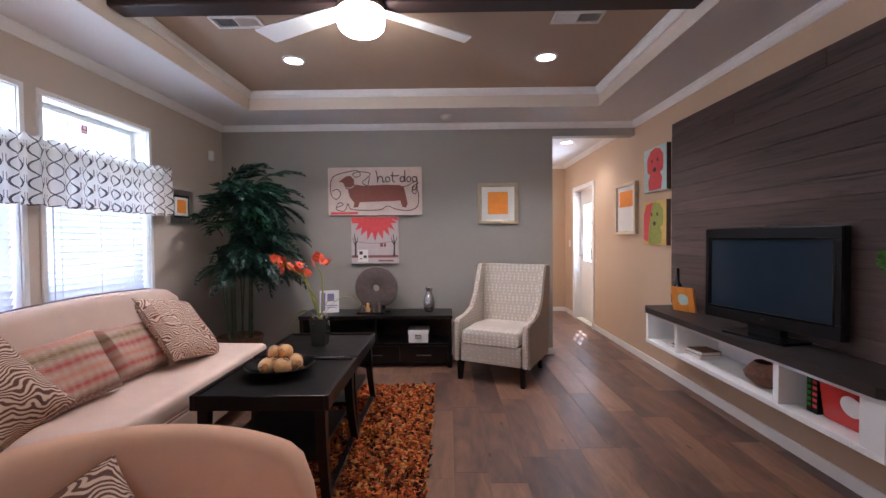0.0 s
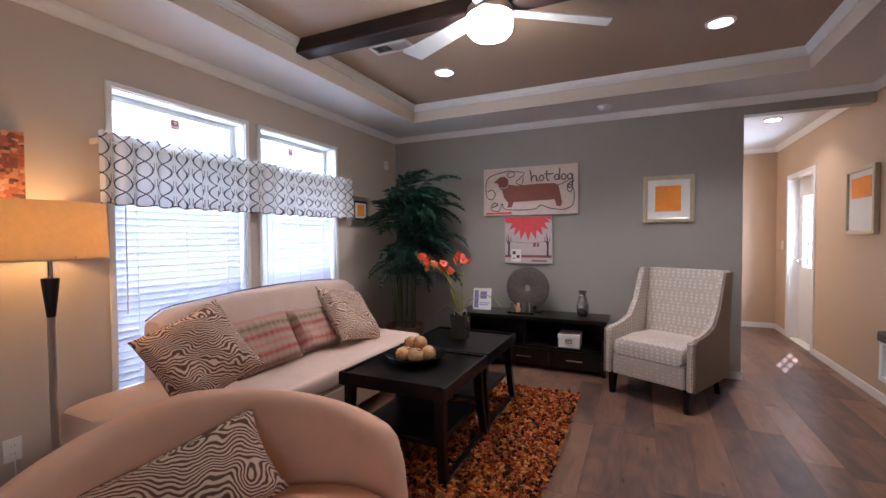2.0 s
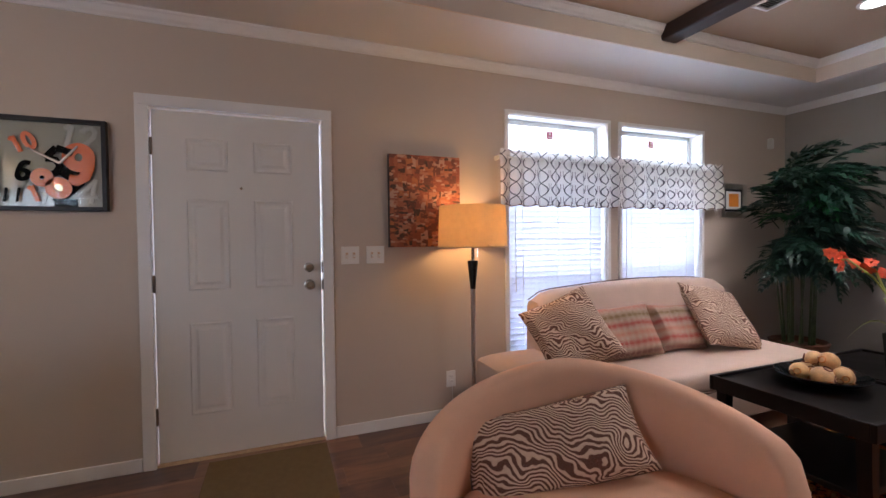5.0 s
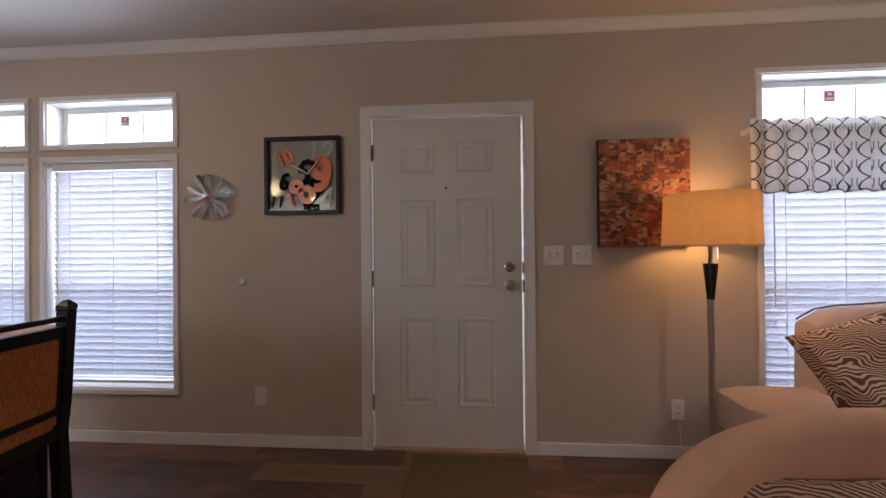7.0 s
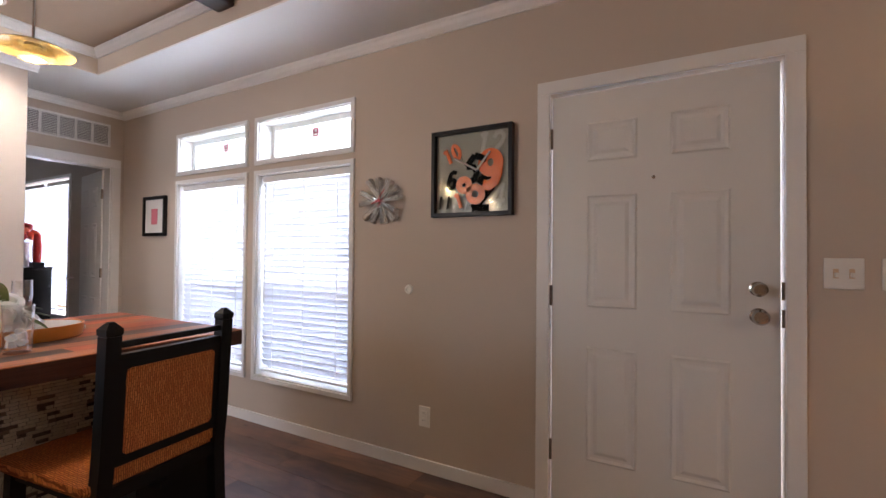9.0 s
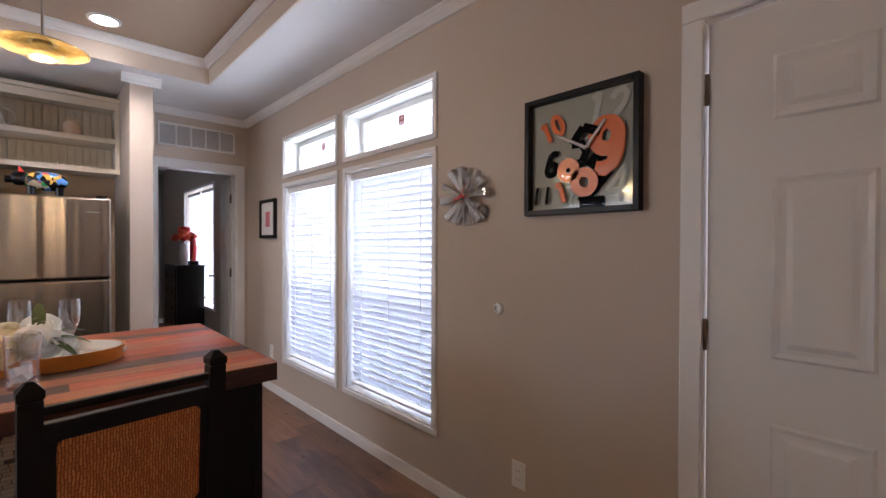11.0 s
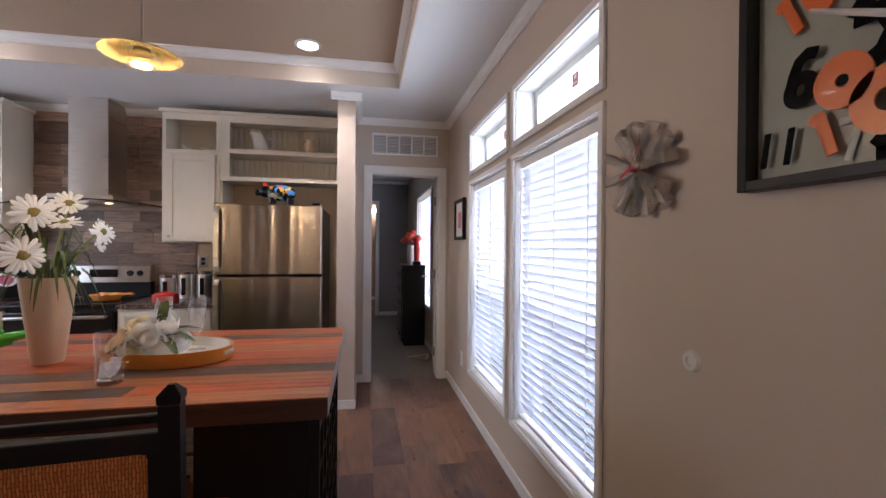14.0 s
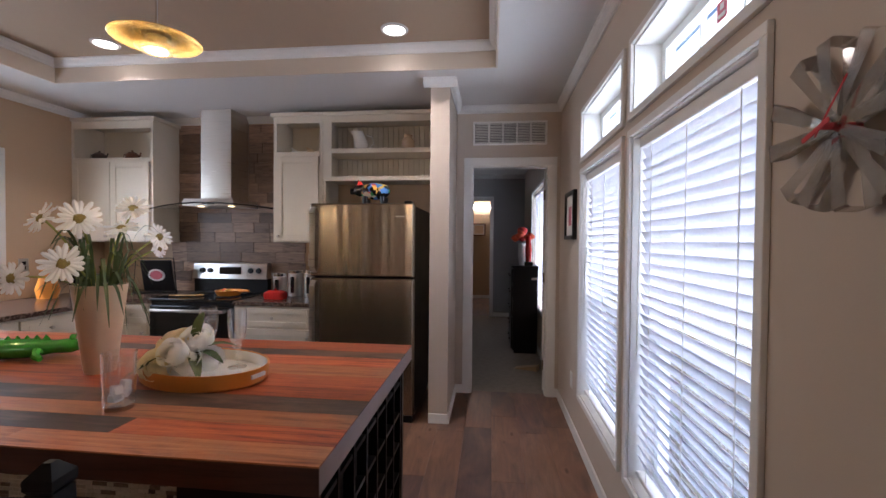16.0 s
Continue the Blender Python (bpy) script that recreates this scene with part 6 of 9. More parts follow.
part("neck", lathe(((0.018, 0.95), (0.036, 1.13), (0.034, 1.14), (0.0, 1.14)), 20), BLACK_WOOD, lamp, "black tapered neck", True)
part("socket", lathe(((0.012, 1.14), (0.012, 1.22), (0.016, 1.24), (0.016, 1.30), (0, 1.30)), 14), CHROME, lamp, "", True)
for k in range(3):
    a = k * 2.094
    part("spider_arm", tube(((0.012 * math.cos(a), 0.012 * math.sin(a), 1.24), (0.232 * math.cos(a), 0.232 * math.sin(a), 1.245)), 0.0025, 6), CHROME, lamp)
part("pull_chain", tube(((0.03, 0.02, 1.23), (0.032, 0.022, 1.165)), 0.002, 5), CHROME, lamp)
part("cord", tube(((-0.10, -0.05, 0.006), (-0.18, -0.06, 0.006), (-0.205, -0.07, 0.05), (-0.208, -0.075, 0.25)), 0.003, 6), PLASTIC, lamp)

# ---- television wall ----
panel = structure("wall_panelling", boxes((EAST - 0.012, 1.86, 0.70, EAST - 0.001, 4.205, 2.325)), SUBFLOOR, "dark stained horizontal plank panelling behind the television")
z = 0.70
rb = random.Random(8)
while z < 2.32:
    h = min(rb.choice((0.105, 0.13, 0.13)), 2.325 - z)
    cuts_y = [1.86] + sorted(rb.uniform(2.1, 3.9) for _ in range(rb.choice((0, 1)))) + [4.205]
    for a, b in zip(cuts_y, cuts_y[1:]):
        part("board", boxes((EAST - 0.024 - rb.uniform(0, 0.002), a + 0.001, z + 0.001, EAST - 0.012, b - 0.001, z + h - 0.0015), bevel=0.0015), PANEL_WOOD, panel)
    z += h

SX = 2.03
unit = thing("floating_media_shelf", "white floating wall cabinet with open niches and dark brown top", "shelf", pose(0, 0, 0))
part("worktop", prism([(EAST - 0.026, 1.90), (SX + 0.03, 1.90), (SX - 0.02, 1.97), (SX - 0.02, 3.97), (SX + 0.02, 4.06), (EAST - 0.026, 4.10)], 0.045, base=0.655), SHELF_TOP, unit, "thick dark brown top")
part("bottom_panel", boxes((SX, 1.95, 0.395, EAST - 0.001, 4.0, 0.425), bevel=0.003), TRIM, unit)
part("top_panel", boxes((SX, 1.95, 0.632, EAST - 0.001, 4.0, 0.655), bevel=0.003), TRIM, unit)
part("back_panel", boxes((EAST - 0.03, 1.95, 0.425, EAST - 0.001, 4.0, 0.632)), TRIM, unit)
for y0, y1 in ((1.95, 2.06), (2.50, 2.54), (3.50, 3.53), (3.96, 4.0)):
    part("upright", boxes((SX + 0.002, y0, 0.425, EAST - 0.03, y1, 0.632), bevel=0.003), TRIM, unit)

tv = thing("television", "black flat-panel television turned slightly on a pedestal stand", "television", pose(2.19, 2.82, 0.70, 0, 0, 14))
part("cabinet", boxes((0.0, -0.415, 0.065, 0.05, 0.415, 0.66), bevel=0.008), BLACK_METAL, tv)
part("bezel", boxes((-0.015, -0.412, 0.585, 0.0, 0.412, 0.655), (-0.015, -0.412, 0.07, 0.0, 0.412, 0.15), (-0.015, -0.412, 0.15, 0.0, -0.372, 0.585), (-0.015, 0.372, 0.15, 0.0, 0.412, 0.585), bevel=0.003), BLACK_METAL, tv)
part("inner_bezel", boxes((-0.017, -0.385, 0.585, -0.0155, 0.385, 0.597), (-0.017, -0.385, 0.138, -0.0155, 0.385, 0.15), (-0.017, -0.385, 0.15, -0.0155, -0.374, 0.585), (-0.017, 0.374, 0.15, -0.0155, 0.385, 0.585)), BLACK_GLOSS, tv)
part("screen", boxes((-0.006, -0.372, 0.15, -0.001, 0.372, 0.585)), TV_SCREEN, tv)
part("badge", boxes((-0.017, -0.012, 0.105, -0.0152, 0.012, 0.117)), CHROME, tv)
part("pedestal", boxes((-0.005, -0.10, 0.012, 0.05, 0.10, 0.07)), BLACK_METAL, tv)
part("foot", boxes((-0.10, -0.20, 0.0, 0.10, 0.20, 0.014), bevel=0.004), BLACK_GLOSS, tv)

solo("bottle_vase", lathe(((0, 0), (0.035, 0), (0.052, 0.06), (0.055, 0.11), (0.035, 0.18), (0.013, 0.225), (0.011, 0.33), (0.014, 0.335), (0.008, 0.33), (0, 0.3)), 24), BLACK_GLOSS, "dark glazed long-necked bottle vase on the shelf", "vase", pose(2.27, 3.93, 0.70), smooth=True)
ph = framed("photo_frame", "small orange wooden photo frame with a round picture", pose(2.19, 3.83, 0.703, 10, 0, -66), 0.20, 0.20, ORANGE_LACQUER, [(ORANGE_LACQUER, 0.0, 1.0, 0.0, 1.0)], 0.055, 0.02)
paint_shape(ph, oval(0.10, 0.10, 0.050, 0.046, 18), INK_CYAN, -0.016, "print")
solo("woven_bowl", lathe(((0, 0), (0.06, 0), (0.115, 0.045), (0.125, 0.075), (0.10, 0.11), (0.07, 0.14), (0.06, 0.13), (0.10, 0.075), (0, 0.02)), 28), BASKET, "brown striped wooden bowl in the shelf niche", "bowl", pose(2.19, 2.78, 0.425), smooth=True)
for k, (w, h, mat) in enumerate(((0.15, 0.025, INK_BROWN), (0.14, 0.022, PAPER), (0.15, 0.028, BASKET))):
    b = thing("book", "closed book lying in a stack in the shelf niche", "book", pose(2.10 + 0.006 * k, 3.44 if k else 3.60, 0.425 + (0 if k < 1 else 0.0) + (0.022 if k == 2 else 0.0), 0, 0, 3 * k), "books in the niche")
    part("cover", boxes((0, -0.11, 0, w, 0.11, 0.003), (0, -0.11, h - 0.003, w, 0.11, h), (w - 0.004, -0.11, 0.003, w, 0.11, h - 0.003)), mat, b)
    part("pages", boxes((0.003, -0.107, 0.003, w - 0.004, 0.107, h - 0.003)), PAPER, b)
for k, (y, mat, h) in enumerate(((2.40, BLACK_METAL, 0.19), (2.365, BLACK_METAL, 0.19))):
    b = thing("book", "dark bound book standing upright in the niche", "book", pose(2.12, y, 0.425), "upright books")
    part("cover", boxes((0, 0, 0, 0.15, 0.03, h), bevel=0.002), mat, b)
    for q in range(5):
        part("spine_band", boxes((-0.002, 0.003, 0.03 + q * 0.03, 0.0, 0.027, 0.045 + q * 0.03)), INK_RED if k else GREEN_CERAMIC, b)
b = thing("book", "red book with a white round label facing out", "book", pose(2.13, 2.08, 0.427, 0, -8, 0))
part("cover", boxes((0, 0, 0, 0.02, 0.26, 0.19), bevel=0.002), RED_GLAZE, b)
lb = part("label_disc", prism(oval(0.10, 0.11, 0.055, 0.048, 20), 0.002, axis="x", base=-0.0025), PAPER, b)
topi = thing("topiary", "green artificial boxwood ball topiary on the shelf", "plant", pose(2.20, 1.985, 0.70))
part("pot", lathe(((0, 0), (0.045, 0), (0.058, 0.10), (0.053, 0.10), (0, 0.09)), 20), CREAM_CERAMIC, topi, "", True)
part("trunk", tube(((0, 0, 0.085), (0.004, 0.003, 0.22), (-0.003, 0.0, 0.44)), 0.009, 8), BASKET, topi, "", True)
rv = random.Random(3)
verts, faces = [], []
for k in range(900):
    d = Vector((rv.gauss(0, 1), rv.gauss(0, 1), rv.gauss(0, 1))).normalized()
    p = Vector((0, 0, 0.51)) + d * 0.105 * rv.uniform(0.75, 1.08)
    s = d.orthogonal().normalized() * 0.011
    s.rotate(Euler((0, 0, rv.uniform(0, 6))))
    u = (d + Vector((rv.uniform(-0.6, 0.6), rv.uniform(-0.6, 0.6), rv.uniform(-0.2, 0.6)))).normalized() * 0.022
    i = len(verts)
    verts += [p, p + u * 0.5 + s, p + u, p + u * 0.5 - s]
    faces.append((i, i + 1, i + 2, i + 3))
me = bpy.data.meshes.new("leaves")
me.from_pydata([tuple(v) for v in verts], [], faces)
me.materials.append(plain("boxwood_leaf", (0.06, 0.19, 0.02), 0.5, vary=0.4, scale=40))
tagged(part("leaves", me, GRASS, topi), "", "", "", "stuff")


# ---- ceiling fixtures ----
fan = thing("ceiling_fan", "brushed nickel ceiling fan with white blades and lit drum light", "fan", pose(-0.175, 2.735, 2.672) @ Matrix.Scale(0.94, 4))
part("canopy", lathe(((0.0, 0.12), (0.07, 0.12), (0.075, 0.03), (0.035, 0.0), (0.02, -0.01)), 24), NICKEL, fan, "", True)
part("motor_housing", lathe(((0.02, 0.02), (0.115, 0.0), (0.14, -0.025), (0.142, -0.055), (0.146, -0.06), (0.146, -0.075), (0.0, -0.075)), 40), NICKEL, fan, "brushed nickel housing", True)
part("light_bowl", lathe(((0.14, -0.077), (0.143, -0.12), (0.137, -0.16), (0.115, -0.185), (0.06, -0.196), (0.0, -0.198)), 40), FAN_GLOW, fan, "lit frosted glass drum", True)
for a in (31, 157, 275):
    bm = bmesh.new()
    outline = rounded([(0.12, -0.055), (0.76, -0.082), (0.80, 0.078), (0.12, 0.055)], 0.02)
    prism(outline, 0.008, bm, "z", -0.004)
    bl = part("blade", bm, VINYL, fan, "white tapered blade")
    bl.matrix_local = pose(0, 0, -0.035, 0, 0, a) @ pose(0, 0, 0, 11, 2, 0)

for k, (x, y) in enumerate(DOWNLIGHTS + ((1.90, 6.0),)):
    z = TRAY if k < 4 else SOFFIT
    dl = thing("recessed_light", "round white recessed ceiling light, lit", "lamp", pose(x, y, z), "recessed lights")
    part("trim_ring", lathe(((0.066, -0.002), (0.09, -0.002), (0.088, -0.009), (0.070, -0.012), (0.066, -0.002)), 32), TRIM, dl, "", True)
    part("lens", lathe(((0.067, -0.006), (0.0, -0.007)), 32), LED_GLOW, dl)

for x in (-1.06, 1.165):
    v = thing("ceiling_vent", "white slatted ceiling air vent", "vent", pose(x, 3.095, TRAY), "ceiling vents")
    part("frame", boxes((-0.16, -0.075, -0.012, 0.16, -0.055, 0), (-0.16, 0.055, -0.012, 0.16, 0.075, 0), (-0.16, -0.055, -0.012, -0.14, 0.055, 0), (0.14, -0.055, -0.012, 0.16, 0.055, 0), bevel=0.002), TRIM, v)
    part("backing", boxes((-0.14, -0.055, -0.002, 0.14, 0.055, -0.001)), BLACK_METAL, v)
    for k in range(16):
        s = part("slat", boxes((-0.007, -0.055, -0.0015, 0.007, 0.055, 0.0)), TRIM, v)
        s.matrix_local = pose(-0.128 + 0.017 * k, 0, -0.006, 0, 35 if k < 8 else -35, 0)
    part("divider", boxes((-0.005, -0.055, -0.012, 0.005, 0.055, -0.003)), TRIM, v)

sm = thing("smoke_detector", "white round smoke detector on the ceiling soffit", "detector", pose(0.31, 4.72, SOFFIT))
part("housing", lathe(((0.0, -0.04), (0.04, -0.038), (0.058, -0.025), (0.065, -0.008), (0.068, 0.0)), 28), PLASTIC, sm, "", True)

# ---- switches, outlets and small wall things ----
def plate(name, label, category, y, z, w, h, face, out, toggles, group):
    p = thing(name, label, category, pose(face, y, z, 0, 0, 0 if out > 0 else 180), group)
    part("cover_plate", boxes((0, -w / 2, -h / 2, 0.006, w / 2, h / 2), bevel=0.002), PLASTIC, p)
    for t in range(toggles):
        off = (t - (toggles - 1) / 2) * 0.046
        if name == "light_switch":
            part("toggle_slot", boxes((0.0055, off - 0.008, -0.018, 0.0068, off + 0.008, 0.018)), CREAM_CERAMIC, p)
            part("toggle", boxes((0.006, off - 0.0055, -0.014, 0.018, off + 0.0055, 0.004), bevel=0.002), PLASTIC, p)
        else:
            for dz in (-0.02, 0.02):
                part("socket_face", boxes((0.006, -0.016, dz - 0.014, 0.0085, 0.016, dz + 0.014), bevel=0.001), PLASTIC, p)
                part("socket_slot", boxes((0.0085, -0.008, dz - 0.004, 0.0088, -0.006, dz + 0.006), (0.0085, 0.006, dz - 0.004, 0.0088, 0.008, dz + 0.006)), BLACK_METAL, p)
    return p


plate("light_switch", "white double light switch plate on the wall", "switch", 0.635, 1.187, 0.116, 0.116, WEST, 1, 2, "light switches")
plate("light_switch", "white double light switch plate on the wall", "switch", 0.800, 1.187, 0.120, 0.116, WEST, 1, 2, "light switches")
plate("wall_outlet", "white wall outlet above the baseboard", "outlet", -1.185, 0.315, 0.072, 0.116, WEST, 1, 1, "wall outlets")
plate("wall_outlet", "white wall outlet above the baseboard", "outlet", 1.335, 0.285, 0.072, 0.116, WEST, 1, 1, "wall outlets")
plate("wall_outlet", "white wall outlet above the baseboard", "outlet", -3.95, 0.36, 0.072, 0.116, WEST, 1, 1, "wall outlets")
plate("light_switch", "white single switch in the hallway", "switch", 7.55, 1.2, 0.075, 0.116, EAST, -1, 1, "light switches")
ps = thing("door_stop_disc", "small round white knob-stop disc on the wall", "door stop", pose(WEST, -1.302, 1.04, 0, 90, 0))
part("disc", lathe(((0.0, 0.006), (0.012, 0.006), (0.014, 0.014), (0.024, 0.012), (0.029, 0.0)), 24), PLASTIC, ps, "", True)
sn = thing("wall_sensor", "small white corner sensor high on the wall", "sensor", pose(WEST, 4.78, 2.20))
part("housing", boxes((0.0, -0.025, -0.055, 0.045, 0.025, 0.05), bevel=0.012), PLASTIC, sn)
dm = solo("doormat", boxes((-2.14, -0.20, 0.001, -1.42, 0.46, 0.011), bevel=0.003), MAT_OLIVE, "thin olive-brown doormat inside the entrance door", "doormat")

# glass-fronted clock with loose numerals
ck = thing("wall_clock", "square black-framed glass clock with orange and black numerals", "clock", pose(WEST + 0.002, -1.135, 1.455))
S = 0.48
part("back_board", boxes((0, 0.02, 0.02, 0.008, S - 0.02, S - 0.02)), CLOCK_FACE, ck, "pale reflective face")
for a in ((0, 0, 0, 0.040, 0.022, S), (0, S - 0.022, 0, 0.040, S, S)):
    part("frame_side", boxes(a, bevel=0.002), BLACK_METAL, ck)
for a in ((0, 0.022, 0, 0.040, S - 0.022, 0.022), (0, 0.022, S - 0.022, 0.040, S - 0.022, S)):
    part("frame_rail", boxes(a, bevel=0.002), BLACK_METAL, ck)


def numeral(text, size, mat, y, z, turn, x=0.012, shear=0.0):
    letters(text, size, 0.003, mat, ck, pose(x, y, z, 90, 0, 90) @ pose(0, 0, 0, 0, 0, turn), "numeral", shear)


# each numeral: round loops (centre y, z, radii) and open strokes, in a cell 0.6 wide and 1 high
DIGITS = {
    "9": (((0.30, 0.66, 0.20, 0.22),), (((0.50, 0.66), (0.50, 0.42), (0.44, 0.20), (0.30, 0.10), (0.14, 0.12)),)),
    "6": (((0.30, 0.33, 0.18, 0.20),), (((0.12, 0.33), (0.13, 0.58), (0.18, 0.80), (0.30, 0.90), (0.46, 0.86)),)),
    "8": (((0.30, 0.75, 0.16, 0.16), (0.30, 0.29, 0.20, 0.21)), ()),
    "0": (((0.30, 0.50, 0.18, 0.38),), ()),
    "1": ((), (((0.14, 0.76), (0.22, 0.82), (0.30, 0.90)), ((0.31, 0.92), (0.31, 0.50), (0.31, 0.08)))),
    "5": ((), (((0.54, 0.90), (0.36, 0.90), (0.18, 0.90)), ((0.18, 0.90), (0.15, 0.72), (0.13, 0.54)), ((0.13, 0.54), (0.32, 0.60), (0.48, 0.48), (0.50, 0.30), (0.40, 0.14), (0.24, 0.08), (0.08, 0.16)))),
    "2": ((), (((0.10, 0.72), (0.18, 0.88), (0.34, 0.92), (0.47, 0.80), (0.46, 0.62), (0.30, 0.36), (0.12, 0.10)), ((0.10, 0.09), (0.32, 0.09), (0.56, 0.09)))),
    "4": ((), (((0.44, 0.06), (0.44, 0.50), (0.44, 0.92)), ((0.44, 0.92), (0.26, 0.62), (0.08, 0.32)), ((0.08, 0.32), (0.32, 0.32), (0.60, 0.32)))),
    "7": ((), (((0.08, 0.90), (0.30, 0.90), (0.54, 0.90)), ((0.54, 0.90), (0.36, 0.50), (0.24, 0.08)))),
}


def bold(text, size, mat, y, z, turn, x, weight, shear=0.0):
    """A thick cut-out numeral, its centre at (y, z) on the clock face."""
    bm = bmesh.new()
    for i, digit in enumerate(text):
        shift = 0.55 * i - 0.30 - 0.275 * (len(text) - 1)
        loops, strokes = DIGITS[digit]

        def spot(a, b, h):
            return (size * (a + shift + shear * (b - 0.5)), size * (b - 0.5), h)

        for cx, cy, rx, ry in loops:
            rings = [[bm.verts.new(spot(p, q, h)) for p, q in oval(cx, cy, rx + k, ry + k, 28)] for k, h in ((weight, -0.002), (weight, 0.002), (-weight, 0.002), (-weight, -0.002))]
            for r, t in zip(rings, rings[1:] + rings[:1]):
                for j in range(28):
                    bm.faces.new((r[j], r[(j + 1) % 28], t[(j + 1) % 28], t[j]))
        for path in strokes:
            tube([spot(p, q, 0.0) for p, q in path], size * weight, 10, bm, 0.0024 / (size * weight))
    part("numeral", bm, mat, ck).matrix_local = pose(x, y, z, 90, 0, 90) @ pose(0, 0, 0, 0, 0, turn)


bold("12", 0.150, PALE_ACRYLIC, 0.352, 0.385, -6, 0.012, 0.085, 0.1)
bold("4", 0.150, PALE_ACRYLIC, 0.392, 0.105, 0, 0.012, 0.08, 0.2)
bold("7", 0.085, PALE_ACRYLIC, 0.205, 0.070, 0, 0.012, 0.08)
bold("2", 0.215, BLACK_ACRYLIC, 0.315, 0.128, 0, 0.016, 0.105, 0.30)
bold("9", 0.220, ORANGE_ACRYLIC, 0.352, 0.248, -4, 0.021, 0.125)
bold("5", 0.200, BLACK_ACRYLIC, 0.245, 0.250, -22, 0.026, 0.085, 0.15)
bold("10", 0.100, ORANGE_ACRYLIC, 0.124, 0.348, 24, 0.018, 0.105)
bold("6", 0.115, BLACK_ACRYLIC, 0.127, 0.203, -4, 0.022, 0.10, 0.12)
bold("8", 0.185, ORANGE_ACRYLIC, 0.240, 0.142, 52, 0.0305, 0.10)
bold("1", 0.100, ORANGE_ACRYLIC, 0.168, 0.088, 18, 0.021, 0.11)
numeral("11", 0.100, BLACK_ACRYLIC, 0.072, 0.076, 0, 0.022, 0.15)
hub = (0.0335, 0.279, 0.247)
for tip in ((0.150, 0.318), (0.355, 0.340)):
    part("clock_hand", tube(((hub[0], hub[1], hub[2]), (hub[0], tip[0], tip[1])), (0.007, 0.005), 6), PAPER, ck, "white clock hand")
part("hub", lathe(((0.009, 0.0), (0.009, 0.006), (0, 0.007)), 14), BLACK_METAL, ck).matrix_local = pose(hub[0] - 0.004, hub[1], hub[2], 0, 90, 0)
gl = part("glass_front", boxes((0.0375, 0.022, 0.022, 0.0390, S - 0.022, S - 0.022)), CLOCK_GLASS, ck)
gl.visible_shadow = False

# sunburst clock of folded metal strips
sb2 = thing("sunburst_clock", "sunburst wall clock of folded aluminium strips with red hands", "clock", pose(WEST + 0.002, -1.497, 1.567))


def ribbon_loop(length, rise, fan_out):
    """A flat metal ribbon that runs out from the hub, folds back to the wall at its end and returns."""
    bm = bmesh.new()
    path = ((0.012, rise - 0.004, 0.006, 0.0), (0.30 * length, rise, 0.009, 0.0), (0.975 * length, rise + 0.006, 0.0155, 0.0), (length, rise + 0.001, 0.0160, 0.0),
            (length * 1.01, 0.016, 0.0165, fan_out * 0.2), (0.985 * length, 0.008, 0.0165, fan_out * 0.3), (0.40 * length, 0.012, 0.010, fan_out), (0.012, 0.016, 0.006, 0.0))
    rows = [(bm.verts.new((h, -w + side * u, u)), bm.verts.new((h, w + side * u, u))) for u, h, w, side in path]
    for p, q in zip(rows, rows[1:]):
        bm.faces.new((p[0], p[1], q[1], q[0]))
    bmesh.ops.solidify(bm, geom=bm.faces[:], thickness=0.0012)
    return bm


rs = random.Random(14)
for k in range(12):
    loop = part("strip", ribbon_loop(rs.choice((0.144, 0.154, 0.163)), rs.choice((0.034, 0.044, 0.052)), rs.choice((-0.22, 0.20))), ALUMINIUM, sb2)
    loop.matrix_local = pose(0, 0, 0, k * 30 + 8 + rs.uniform(-7, 7), rs.uniform(-5, 5), 0)
part("hub", lathe(((0.006, 0.0), (0.006, 0.060), (0.0, 0.062)), 14), INK_RED, sb2).matrix_local = pose(0, 0, 0, 0, 90, 0)
for ang, l, w in ((112, 0.045, 0.0045), (-38, 0.085, 0.0018)):
    part("clock_hand", boxes((0.060, -w, -0.02, 0.062, w, l), bevel=0.001), INK_RED, sb2, "red clock hand").matrix_local = pose(0, 0, 0, ang, 0, 0)

# ---- kitchen ----
CTOP = 0.85          # worktop height
CFRONT = -4.11       # front of the base cabinets


def shaker_door(parent, x0, x1, z0, z1, y, knob_x=None, knob_z=None, name="cabinet_door"):
    """A framed flat-panel door facing +y."""
    d = part(name, boxes((x0, y, z0, x1, y + 0.012, z1)), CABINET, parent)
    f = min(0.055, (z1 - z0) * 0.28)
    part("door_stile", boxes((x0, y + 0.012, z0, x0 + f, y + 0.021, z1), bevel=0.002), CABINET, d)
    part("door_stile", boxes((x1 - f, y + 0.012, z0, x1, y + 0.021, z1), bevel=0.002), CABINET, d)
    part("door_rail", boxes((x0 + f, y + 0.012, z0, x1 - f, y + 0.021, z0 + f), bevel=0.002), CABINET, d)
    part("door_rail", boxes((x0 + f, y + 0.012, z1 - f, x1 - f, y + 0.021, z1), bevel=0.002), CABINET, d)
    if knob_x is not None:
        k = part("knob", lathe(((0.006, 0), (0.006, 0.014), (0.014, 0.02), (0.012, 0.03), (0, 0.032)), 14), NICKEL, d, "", True)
        k.matrix_local = pose(knob_x, y + 0.021, knob_z, -90, 0, 0)
    return d


